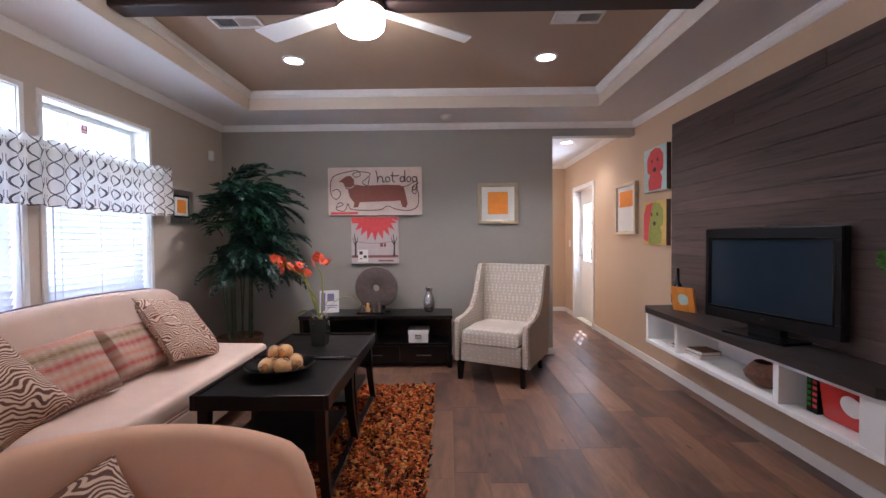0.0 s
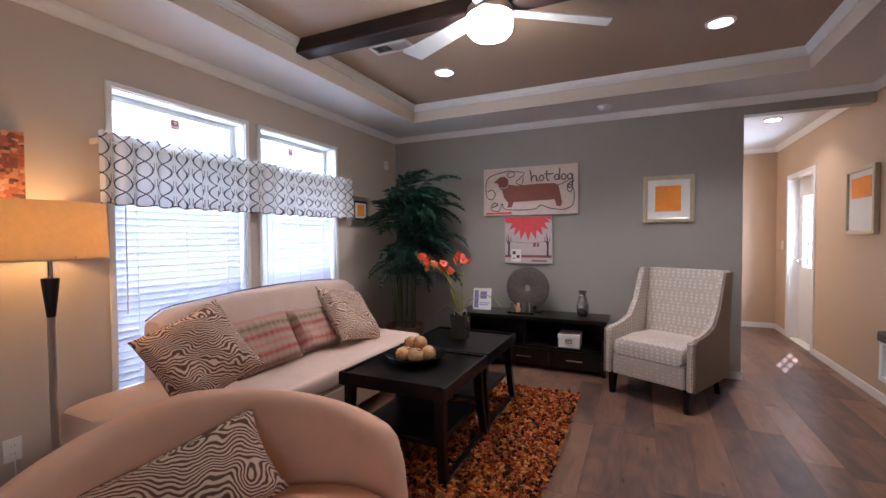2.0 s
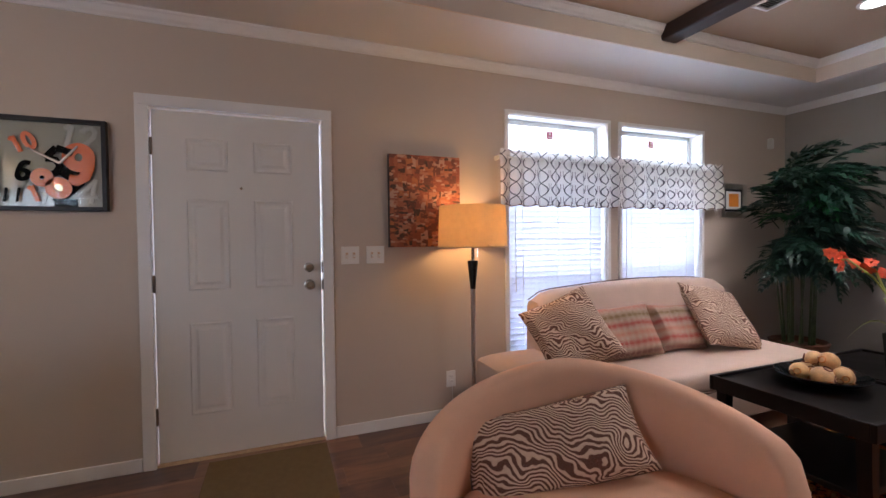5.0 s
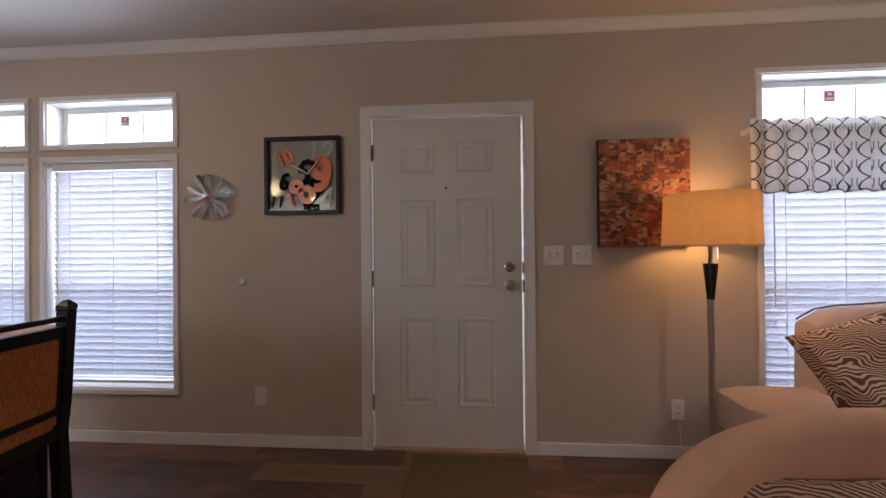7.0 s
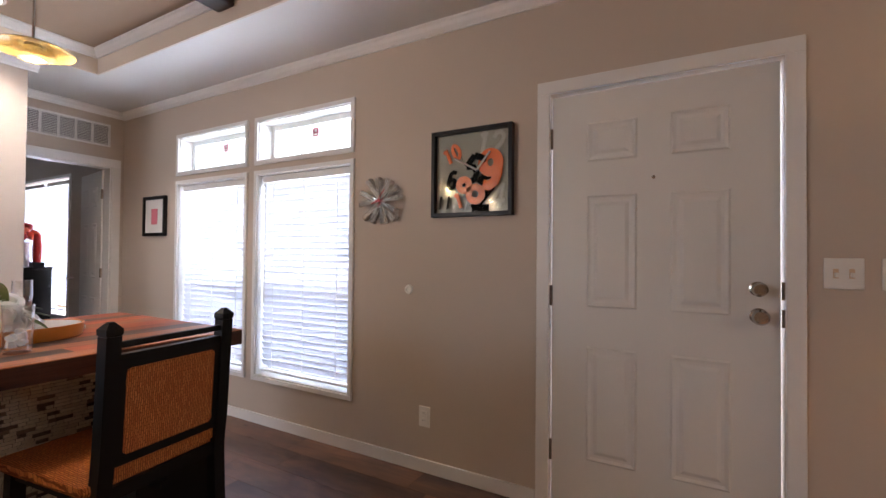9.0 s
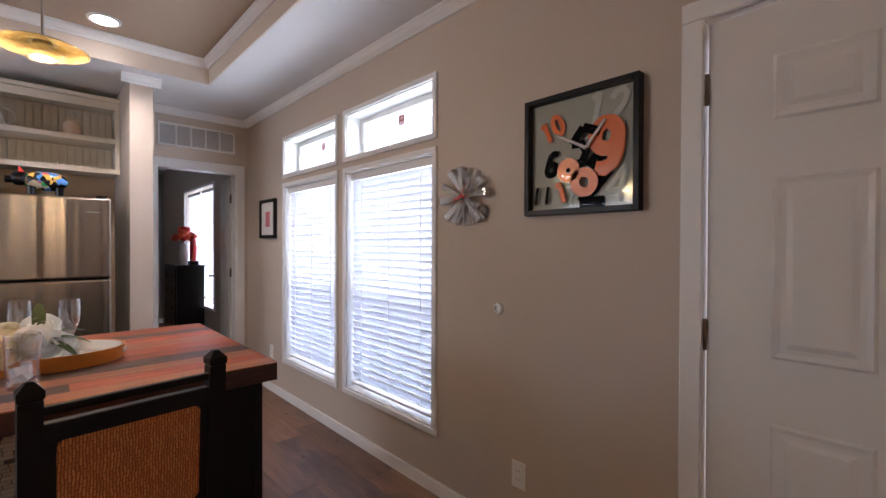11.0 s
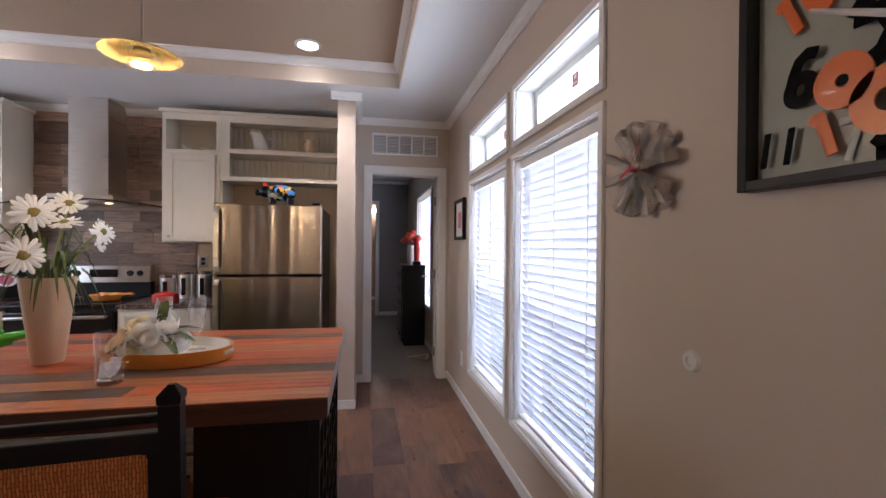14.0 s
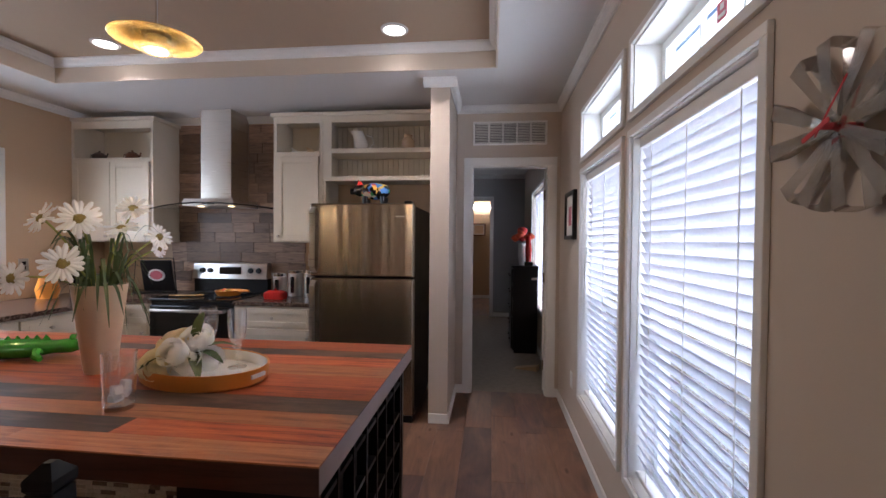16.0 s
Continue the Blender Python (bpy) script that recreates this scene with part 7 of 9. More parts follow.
def open_box(parent, x0, x1, z0, z1, y0, y1, t=0.018, back=CABINET):
    part("top_board", boxes((x0, y0, z1 - t, x1, y1, z1)), CABINET, parent)
    part("bottom_board", boxes((x0, y0, z0, x1, y1, z0 + t)), CABINET, parent)
    part("side_board", boxes((x0, y0, z0 + t, x0 + t, y1, z1 - t)), CABINET, parent)
    part("side_board", boxes((x1 - t, y0, z0 + t, x1, y1, z1 - t)), CABINET, parent)
    part("back_board", boxes((x0 + t, y0, z0 + t, x1 - t, y0 + 0.01, z1 - t)), back, parent)


UF = -4.42
# double wall cabinet with open niche above
c1 = thing("wall_cabinet", "cream double-door wall cabinet with an open niche above", "cabinet", None, "wall cabinets")
open_box(c1, 1.535, EAST - 0.001, 1.335, 2.10, SOUTH + 0.001, UF)
open_box(c1, 1.535, EAST - 0.001, 2.10, 2.47, SOUTH + 0.001, UF)
part("face_frame", boxes((1.535, UF, 1.335, 1.56, UF + 0.016, 2.47), (EAST - 0.03, UF, 1.335, EAST - 0.001, UF + 0.016, 2.47), (1.56, UF, 2.085, EAST - 0.03, UF + 0.016, 2.125), (1.56, UF, 2.40, EAST - 0.03, UF + 0.016, 2.47), bevel=0.002), CABINET, c1)
part("cornice", boxes((1.51, SOUTH + 0.001, 2.47, EAST - 0.001, UF + 0.035, 2.505), bevel=0.008), CABINET, c1)
shaker_door(c1, 1.565, 1.955, 1.345, 2.085, UF + 0.016, 1.93, 1.39)
shaker_door(c1, 1.965, EAST - 0.03, 1.345, 2.085, UF + 0.016, 1.99, 1.39)
# single wall cabinet
c2 = thing("wall_cabinet", "cream single-door wall cabinet with an open niche above", "cabinet", None, "wall cabinets")
open_box(c2, -0.105, 0.355, 1.345, 2.13, SOUTH + 0.001, UF)
open_box(c2, -0.105, 0.355, 2.13, 2.47, SOUTH + 0.001, UF)
part("face_frame", boxes((-0.105, UF, 1.345, -0.075, UF + 0.016, 2.47), (0.325, UF, 1.345, 0.355, UF + 0.016, 2.47), (-0.075, UF, 2.115, 0.325, UF + 0.016, 2.155), (-0.075, UF, 2.41, 0.325, UF + 0.016, 2.47), bevel=0.002), CABINET, c2)
part("cornice", boxes((-0.105, SOUTH + 0.001, 2.47, 0.38, UF + 0.035, 2.505), bevel=0.008), CABINET, c2)
shaker_door(c2, -0.07, 0.32, 1.355, 2.11, UF + 0.016, 0.29, 1.40)
# open shelves above the refrigerator
c3 = thing("wall_cabinet", "cream open shelf unit with beadboard back above the refrigerator", "cabinet", None, "wall cabinets")
open_box(c3, -1.14, -0.107, 1.905, 2.47, SOUTH + 0.001, UF)
part("shelf", boxes((-1.12, SOUTH + 0.011, 2.145, -0.125, UF - 0.002, 2.175)), CABINET, c3)
part("face_frame", boxes((-1.14, UF, 1.895, -0.185, UF + 0.016, 1.935), (-0.185, UF, 1.895, -0.107, UF + 0.016, 2.47), (-1.14, UF, 2.14, -0.185, UF + 0.016, 2.18), (-1.14, UF, 2.41, -0.185, UF + 0.016, 2.47), (-1.14, UF, 1.935, -1.11, UF + 0.016, 2.14), (-1.14, UF, 2.18, -1.11, UF + 0.016, 2.41), bevel=0.002), CABINET, c3)
part("cornice", boxes((-1.14, SOUTH + 0.001, 2.47, -0.107, UF + 0.035, 2.505), bevel=0.008), CABINET, c3)
for k in range(20):
    x = -1.118 + k * 0.0497
    part("bead_board", boxes((x, SOUTH + 0.011, 1.925, x + 0.041, SOUTH + 0.026, 2.142), (x, SOUTH + 0.011, 2.176, x + 0.041, SOUTH + 0.026, 2.45), bevel=0.005), CABINET, c3)
part("side_filler", boxes((-0.125, SOUTH + 0.001, 1.345, -0.107, UF, 1.905)), CABINET, c3)
# small things in the niches
pt = thing("pitcher", "white ceramic pitcher with a curved handle on the shelf", "pitcher", pose(-0.42, -4.53, 2.175))
part("body", bent_box(bmesh.new(), [[(r * math.cos(a) + s, r * 0.8 * math.sin(a), z) for a in [k * math.pi / 8 for k in range(16)]] for r, z, s in ((0.05, 0, 0), (0.065, 0.03, 0), (0.062, 0.09, 0.01), (0.055, 0.14, 0.025), (0.060, 0.18, 0.045))]), WHITE_CERAMIC, pt, "", True)
part("handle", tube(((-0.045, 0, 0.15), (-0.10, 0, 0.13), (-0.115, 0, 0.07), (-0.06, 0, 0.02)), 0.009, 8), WHITE_CERAMIC, pt, "", True)
solo("jar", lathe(((0, 0), (0.045, 0), (0.06, 0.04), (0.058, 0.09), (0.035, 0.12), (0.04, 0.14), (0.03, 0.14), (0, 0.11)), 22), CREAM_CERAMIC, "cream ceramic jar on the shelf", "jar", pose(-0.85, -4.53, 2.175), smooth=True)
for x, m in ((0.21, PETAL_WHITE), (0.06, CREAM_CERAMIC)):
    s = thing("shell_ornament", "small pale bird-shaped ornament in the cabinet niche", "ornament", pose(x, -4.53, 2.148), "niche ornaments")
    part("body", blob(0.10, 0.05, 0.045, Matrix.Translation((0, 0, 0.022))), m, s, "", True)
    part("wing", bent_box(bmesh.new(), [[(-0.04, -0.01, 0.03), (0.02, -0.01, 0.03), (0.02, 0.01, 0.03), (-0.04, 0.01, 0.03)], [(0.03, -0.003, 0.075), (0.045, -0.003, 0.07), (0.045, 0.003, 0.07), (0.03, 0.003, 0.075)]]), m, s, "", True)
for x, lab, mat in ((2.20, "small brown lidded teapot in the cabinet niche", STONE_BROWN), (1.85, "small red and cream teapot in the cabinet niche", BASKET)):
    tp = thing("teapot", lab, "teapot", pose(x, -4.52, 2.118), "teapots")
    part("body", lathe(((0, 0), (0.04, 0), (0.06, 0.03), (0.055, 0.06), (0.03, 0.08), (0, 0.085)), 20), mat, tp, "", True)
    part("lid_knob", blob(0.02, 0.02, 0.02, Matrix.Translation((0, 0, 0.092)), None, 5), mat, tp, "", True)
    part("handle", tube(((0.05, 0, 0.06), (0.09, 0, 0.06), (0.095, 0, 0.03), (0.055, 0, 0.02)), 0.006, 6), mat, tp, "", True)
    part("spout", tube(((-0.05, 0, 0.03), (-0.08, 0, 0.05), (-0.09, 0, 0.075)), (0.012, 0.009, 0.007), 8), mat, tp, "", True)

# range hood
hood = thing("range_hood", "stainless chimney range hood with a curved glass canopy", "hood", pose(0.94, SOUTH + 0.012, 0))
part("chimney", boxes((-0.15, 0.0, 1.74, 0.15, 0.29, SOFFIT - 0.002), bevel=0.003), STEEL, hood)
part("motor_box", bent_box(bmesh.new(), [[(-w, 0.0, z), (w, 0.0, z), (w, d, z), (-w, d, z)] for w, d, z in ((0.25, 0.40, 1.672), (0.25, 0.41, 1.70), (0.235, 0.40, 1.735), (0.155, 0.295, 1.745))]), STEEL, hood)
bm = bmesh.new()
grid = []
for i in range(19):
    u = -1 + 2 * i / 18
    grid.append([bm.verts.new((u * 0.60, y, 1.715 - 0.055 * u * u - (0.02 * (y / 0.47) ** 2))) for y in (0.02, 0.2, 0.35, 0.47 - 0.10 * u * u)])
for a, b in zip(grid, grid[1:]):
    for k in range(3):
        bm.faces.new((a[k], a[k + 1], b[k + 1], b[k]))
bmesh.ops.solidify(bm, geom=bm.faces[:], thickness=0.008)
part("glass_canopy", bm, SMOKE, hood, "curved smoked glass canopy", True)
part("canopy_edge", tube([(u / 9 * 0.60, 0.47 - 0.10 * (u / 9) ** 2, 1.713 - 0.055 * (u / 9) ** 2 - 0.02 * (1 - 0.21 * (u / 9) ** 2) ** 2) for u in range(-9, 10)], 0.006, 6), BLACK_GLOSS, hood, "dark polished glass edge", True)
for x in (-0.16, 0.14):
    part("hood_lamp", lathe(((0.028, 1.6705), (0.0, 1.670)), 16, at=(x, 0.30, 0)), PENDANT_GLOW, hood)
for k in range(5):
    part("button", boxes((-0.06 + 0.025 * k, 0.405, 1.682, -0.045 + 0.025 * k, 0.412, 1.692)), BLACK_METAL, hood)

# range
rg = thing("range", "stainless and black electric range with a back control panel", "stove", pose(0.93, 0, 0))
part("body", boxes((-0.378, SOUTH + 0.02, 0.02, 0.378, CFRONT - 0.005, 0.835)), BLACK_METAL, rg)
part("cooktop", boxes((-0.38, SOUTH + 0.10, 0.835, 0.38, CFRONT + 0.02, 0.858), bevel=0.005), BLACK_GLOSS, rg)
for x, y, r in ((-0.2, -4.30, 0.10), (0.2, -4.30, 0.08), (-0.2, -4.53, 0.08), (0.2, -4.53, 0.10)):
    part("burner", lathe(((r, 0.8585), (r, 0.864), (r * 0.8, 0.866), (r * 0.6, 0.863), (r * 0.3, 0.866), (0, 0.864)), 28, at=(x, y, 0)), BLACK_METAL, rg)
part("oven_door", boxes((-0.37, CFRONT - 0.005, 0.22, 0.37, CFRONT + 0.03, 0.80), bevel=0.006), OVEN_GLASS, rg)
part("oven_handle", tube(((-0.33, CFRONT + 0.07, 0.765), (0.33, CFRONT + 0.07, 0.765)), 0.013, 10), STEEL, rg, "", True)
for x in (-0.32, 0.32):
    part("handle_post", boxes((x - 0.01, CFRONT + 0.03, 0.757, x + 0.01, CFRONT + 0.07, 0.773)), STEEL, rg)
part("drawer", boxes((-0.37, CFRONT - 0.005, 0.04, 0.37, CFRONT + 0.028, 0.205), bevel=0.006), BLACK_GLOSS, rg)
part("control_riser", boxes((-0.38, SOUTH + 0.02, 0.835, 0.38, SOUTH + 0.09, 0.985)), BLACK_METAL, rg)
cp = part("control_panel", bent_box(bmesh.new(), [[(-0.38, SOUTH + 0.02, z), (0.38, SOUTH + 0.02, z), (0.38, SOUTH + d, z), (-0.38, SOUTH + d, z)] for z, d in ((0.985, 0.12), (1.13, 0.095), (1.14, 0.08))]), STEEL, rg)
part("display", boxes((-0.12, SOUTH + 0.108, 1.03, 0.10, SOUTH + 0.1165, 1.10)), BLACK_GLOSS, cp)
for x in (-0.30, -0.22, 0.20, 0.28):
    k = part("control_knob", lathe(((0.026, 0), (0.022, 0.02), (0, 0.021)), 18), BLACK_METAL, cp, "", True)
    k.matrix_local = pose(x, SOUTH + 0.108, 1.065, -82, 0, 0)
pan = thing("frying_pan", "orange pan with food and a handle on the stove", "pan", pose(0.74, -4.34, 0.866))
part("pan_body", lathe(((0, 0), (0.09, 0), (0.12, 0.045), (0.115, 0.045), (0.086, 0.008), (0, 0.008)), 28), ORANGE_LACQUER, pan, "", True)
part("pan_handle", tube(((-0.11, 0.03, 0.04), (-0.20, 0.08, 0.055), (-0.25, 0.11, 0.055)), 0.010, 8), ORANGE_LACQUER, pan, "", True)
rf = random.Random(2)
for k in range(9):
    part("food_piece", blob(0.05, 0.04, 0.03, pose(rf.uniform(-0.06, 0.06), rf.uniform(-0.06, 0.06), 0.025 + 0.012 * (k % 3), 0, 0, 40 * k), None, 5), rf.choice((EGG_CREAM, INK_YELLOW, PETAL_RED)), pan, "", True)
sp = thing("spatula", "pale wooden spatula lying on the stove", "utensil", pose(1.02, -4.25, 0.866, 0, 0, 15))
part("blade", boxes((-0.08, -0.03, 0, 0.04, 0.03, 0.008), bevel=0.003), EGG_CREAM, sp)
part("handle", boxes((0.04, -0.008, 0, 0.20, 0.008, 0.01), bevel=0.003), EGG_CREAM, sp)


def base_cabinet(label, x0, x1, drawer=True):
    b = thing("base_cabinet", label, "cabinet", None, "base cabinets")
    part("body", boxes((x0, SOUTH + 0.001, 0.09, x1, CFRONT, CTOP - 0.036)), CABINET, b)
    part("toe_kick", boxes((x0, SOUTH + 0.001, 0.0, x1, CFRONT - 0.06, 0.09)), BLACK_METAL, b)
    if drawer:
        shaker_door(b, x0 + 0.02, x1 - 0.02, 0.645, CTOP - 0.055, CFRONT, (x0 + x1) / 2, 0.72, "drawer_front")
        shaker_door(b, x0 + 0.02, x1 - 0.02, 0.10, 0.625, CFRONT, x0 + 0.05, 0.56)
    return b


base_cabinet("cream base cabinet with drawer beside the refrigerator", -0.16, 0.545)
base_cabinet("narrow cream base cabinet with drawer beside the range", 1.315, 1.60)
EF = 1.60
e = thing("base_cabinet", "cream base cabinet run along the side wall with round knobs", "cabinet", None, "base cabinets")
part("body", boxes((EF, SOUTH + 0.001, 0.09, EAST - 0.015, -2.9, CTOP - 0.036)), CABINET, e)
part("toe_kick", boxes((EF + 0.06, CFRONT, 0.0, EAST - 0.015, -2.92, 0.09)), BLACK_METAL, e)
for y0, y1 in ((-4.08, -3.70), (-3.68, -3.30), (-3.28, -2.92)):
    for z0, z1, kz in ((0.645, CTOP - 0.055, 0.72), (0.10, 0.625, 0.57)):
        d = part("cabinet_door", boxes((EF - 0.02, y0, z0, EF, y1, z1), bevel=0.003), CABINET, e)
        part("door_panel", boxes((EF - 0.024, y0 + 0.05, z0 + 0.04, EF - 0.0205, y1 - 0.05, z1 - 0.04), bevel=0.0015), CABINET, d)
        k = part("knob", lathe(((0.006, 0), (0.006, 0.014), (0.014, 0.02), (0.012, 0.03), (0, 0.032)), 14), NICKEL, d, "", True)
        k.matrix_local = pose(EF - 0.024, (y0 + y1) / 2, kz, 0, -90, 0)
wt = thing("worktop", "speckled brown laminate worktop with a dark front edge", "worktop")
part("worktop_run", boxes((-0.17, SOUTH + 0.001, CTOP - 0.035, 0.548, CFRONT + 0.03, CTOP), bevel=0.008), GRANITE, wt)
part("worktop_run", prism([(1.312, SOUTH + 0.001), (EAST - 0.015, SOUTH + 0.001), (EAST - 0.015, -2.88), (EF - 0.03, -2.88), (EF - 0.03, CFRONT + 0.03), (1.312, CFRONT + 0.03)], 0.035, base=CTOP - 0.035), GRANITE, wt)

# stainless refrigerator
FX0, FX1, FY = -1.03, -0.225, -3.86
fr = thing("refrigerator", "stainless steel top-freezer refrigerator with black sides", "refrigerator", None)
part("cabinet", boxes((FX0 + 0.005, SOUTH + 0.03, 0.02, FX1 - 0.005, FY - 0.075, 1.635), bevel=0.006), BLACK_METAL, fr)
for name, z0, z1 in (("freezer_door", 1.095, 1.65), ("fridge_door", 0.06, 1.085)):
    d = part(name, boxes((FX0, FY - 0.07, z0, FX1, FY, z1), bevel=0.012), STEEL_DARK, fr, "brushed stainless door")
    zz = (z0 + 0.03, z1 - 0.03) if name == "freezer_door" else (0.55, z1 - 0.02)
    x = FX1 - 0.035
    bm = bent_box(bmesh.new(), [[(x - 0.018, FY + o, z), (x + 0.018, FY + o, z), (x + 0.018, FY + o + 0.02, z), (x - 0.018, FY + o + 0.02, z)] for z, o in ((zz[0], 0.0), (zz[0] + 0.04, 0.032), (zz[1] - 0.04, 0.032), (zz[1], 0.0))])
    part("door_handle", bm, STEEL, d, "long silver handle")
part("badge", boxes((FX0 + 0.07, FY, 1.545, FX0 + 0.14, FY + 0.002, 1.556)), CHROME, fr)
part("hinge_cap", boxes((FX0 + 0.02, FY - 0.10, 1.65, FX0 + 0.08, FY - 0.02, 1.668), bevel=0.004), BLACK_METAL, fr)
part("kick_grille", boxes((FX0 + 0.01, FY - 0.06, 0.0, FX1 - 0.01, FY - 0.02, 0.05)), BLACK_METAL, fr)
pg = thing("pig_ornament", "black ceramic pig with painted flowers on the refrigerator", "ornament", pose(-0.68, -4.02, 1.65))
part("body", blob(0.24, 0.13, 0.135, Matrix.Translation((-0.01, 0, 0.105))), PIG_PAINT, pg, "", True)
part("head", blob(0.10, 0.10, 0.10, Matrix.Translation((0.115, 0, 0.115))), BLACK_GLOSS, pg, "", True)
part("snout", lathe(((0.026, 0), (0.024, 0.03), (0, 0.031)), 14), BLACK_GLOSS, pg, "", True).matrix_local = pose(0.155, 0, 0.105, 0, 90, 0)
for x in (-0.08, 0.06):
    for y in (-0.04, 0.04):
        part("leg", lathe(((0.02, 0), (0.024, 0.06)), 10, at=(x, y, 0)), BLACK_GLOSS, pg, "", True)
for y in (-0.03, 0.03):
    part("ear", bent_box(bmesh.new(), [[(0.09, y - 0.02, 0.15), (0.12, y - 0.02, 0.15), (0.12, y + 0.02, 0.15), (0.09, y + 0.02, 0.15)], [(0.115, y - 0.004, 0.19), (0.12, y - 0.004, 0.19), (0.12, y + 0.004, 0.19), (0.115, y + 0.004, 0.19)]]), RED_GLAZE, pg)

# worktop things
for x, h in ((0.36, 0.21), (0.21, 0.24), (0.06, 0.24)):
    c = thing("canister", "stainless canister with a clear window and lid", "canister", pose(x, -4.54, CTOP), "canisters")
    part("body", lathe(((0, 0), (0.062, 0), (0.062, h - 0.03), (0, h - 0.03)), 28), STEEL, c, "", True)
    part("lid", lathe(((0.064, h - 0.03), (0.064, h - 0.005), (0.058, h), (0, h)), 28), CHROME, c, "", True)
    part("window_strip", bent_box(bmesh.new(), [[(-0.018, 0.0615, z), (0.018, 0.0615, z), (0.018, 0.064, z), (-0.018, 0.064, z)] for z in (0.03, h - 0.06)]), BLACK_GLOSS, c)
rt = thing("butter_dish", "red enamel lidded dish on the worktop", "dish", pose(0.28, -4.30, CTOP))
part("dish", bent_box(bmesh.new(), [[(p[0], p[1], z) for p in rounded(((-w, -d), (w, -d), (w, d), (-w, d)), 0.03)] for w, d, z in ((0.09, 0.05, 0), (0.095, 0.055, 0.03), (0.09, 0.05, 0.06), (0.06, 0.03, 0.075))]), RED_GLAZE, rt, "", True)
part("lid_knob", lathe(((0.008, 0.075), (0.014, 0.088), (0, 0.094)), 12), RED_GLAZE, rt, "", True)
wo = thing("wall_outlet", "steel outlet plate on the kitchen wall", "outlet", pose(0.14, SOUTH, 1.17), "wall outlets")
part("cover_plate", boxes((-0.04, 0, -0.058, 0.04, 0.006, 0.058), bevel=0.002), STEEL, wo)
part("socket_face", boxes((-0.016, 0.006, -0.034, 0.016, 0.009, -0.006), (-0.016, 0.006, 0.006, 0.016, 0.009, 0.034)), BLACK_METAL, wo)
wo2 = thing("wall_outlet", "steel outlet plate on the side wall", "outlet", pose(EAST, -3.97, 1.13), "wall outlets")
part("cover_plate", boxes((-0.006, -0.04, -0.058, 0, 0.04, 0.058), bevel=0.002), STEEL, wo2)
part("socket_face", boxes((-0.009, -0.016, -0.034, -0.006, 0.016, -0.006), (-0.009, -0.016, 0.006, -0.006, 0.016, 0.034)), BLACK_METAL, wo2)
cb = thing("cookbook_stand", "cookbook with a food photo on a black metal stand", "cookbook", pose(1.56, -4.47, CTOP + 0.006, -14, 0, 12))
part("cover", boxes((-0.17, -0.012, 0.02, 0.10, 0.012, 0.32), bevel=0.003), BLACK_METAL, cb)
pic = paint_shape(cb, oval(-0.03, 0.18, 0.075, 0.06, 20), PETAL_WHITE, 0.0125, "plate_photo")
part("food_photo", prism(oval(-0.03, 0.18, 0.055, 0.042, 18), 0.001, axis="y", base=0.0148), RED_SIGN, cb)
part("easel", tube(((-0.19, 0.02, 0.0), (-0.19, -0.01, 0.34), (0.14, -0.01, 0.34), (0.20, 0.02, 0.0), (-0.19, 0.02, 0.0)), 0.006, 6), BLACK_METAL, cb)
part("ledge", boxes((-0.19, -0.012, 0.0, 0.20, 0.06, 0.012)), BLACK_METAL, cb)
solo("orange_vase", lathe(((0, 0), (0.07, 0), (0.085, 0.08), (0.06, 0.17), (0.045, 0.2), (0.055, 0.24), (0.045, 0.24), (0, 0.2)), 24), ORANGE_LACQUER, "orange glazed vase on the side worktop", "vase", pose(2.18, -4.0, CTOP), smooth=True)
ts = thing("toaster", "black two-slot toaster on the side worktop", "toaster", pose(2.02, -4.26, CTOP, 0, 0, 30))
part("body", boxes((-0.15, -0.09, 0.012, 0.15, 0.09, 0.19), bevel=0.03), BLACK_GLOSS, ts)
part("slot", boxes((-0.11, -0.045, 0.188, 0.11, -0.02, 0.192), (-0.11, 0.02, 0.188, 0.11, 0.045, 0.192)), STEEL, ts)
part("lever", boxes((0.15, -0.02, 0.11, 0.175, 0.02, 0.13), bevel=0.004), CHROME, ts)
for x in (-0.11, 0.11):
    part("foot", boxes((x - 0.02, -0.07, 0, x + 0.02, 0.07, 0.013)), BLACK_METAL, ts)

# ---- island ----
IX0, IX1, IY0, IY1, IZ = -1.262, 0.98, -2.54, -1.53, 0.92
isl = thing("kitchen_island", "black island with wine rack, mosaic panel and plank-look top", "island", None)
part("seat_side_end", boxes((-1.205, -2.45, 0.0, -0.90, -1.60, IZ - 0.061), bevel=0.003), BLACK_METAL, isl)
part("cabinet_body", boxes((-0.90, -2.46, 0.0, 0.92, -1.875, IZ - 0.061)), BLACK_METAL, isl)
part("rack_post", boxes((-1.235, -2.50, 0.0, -1.205, -2.47, IZ - 0.061)), BLACK_METAL, isl)
for k in range(8):
    y = -2.45 + k * 0.12
    part("rack_upright", boxes((-1.235, y, 0.02, -1.206, y + 0.014, IZ - 0.061)), BLACK_METAL, isl)
for k in range(7):
    z = 0.03 + k * 0.125
    part("rack_rail", boxes((-1.232, -2.45, z, -1.207, -1.60, z + 0.014)), BLACK_METAL, isl)
top = part("worktop", boxes((IX0 + 0.004, IY0 + 0.004, IZ - 0.060, IX1 - 0.004, IY1 - 0.004, IZ - 0.006)), ISLAND_EDGE, isl, "plank-look laminate worktop")
part("front_edge", boxes((IX0, IY1 - 0.004, IZ - 0.062, IX1, IY1, IZ - 0.003), bevel=0.0015), ISLAND_EDGE, top)
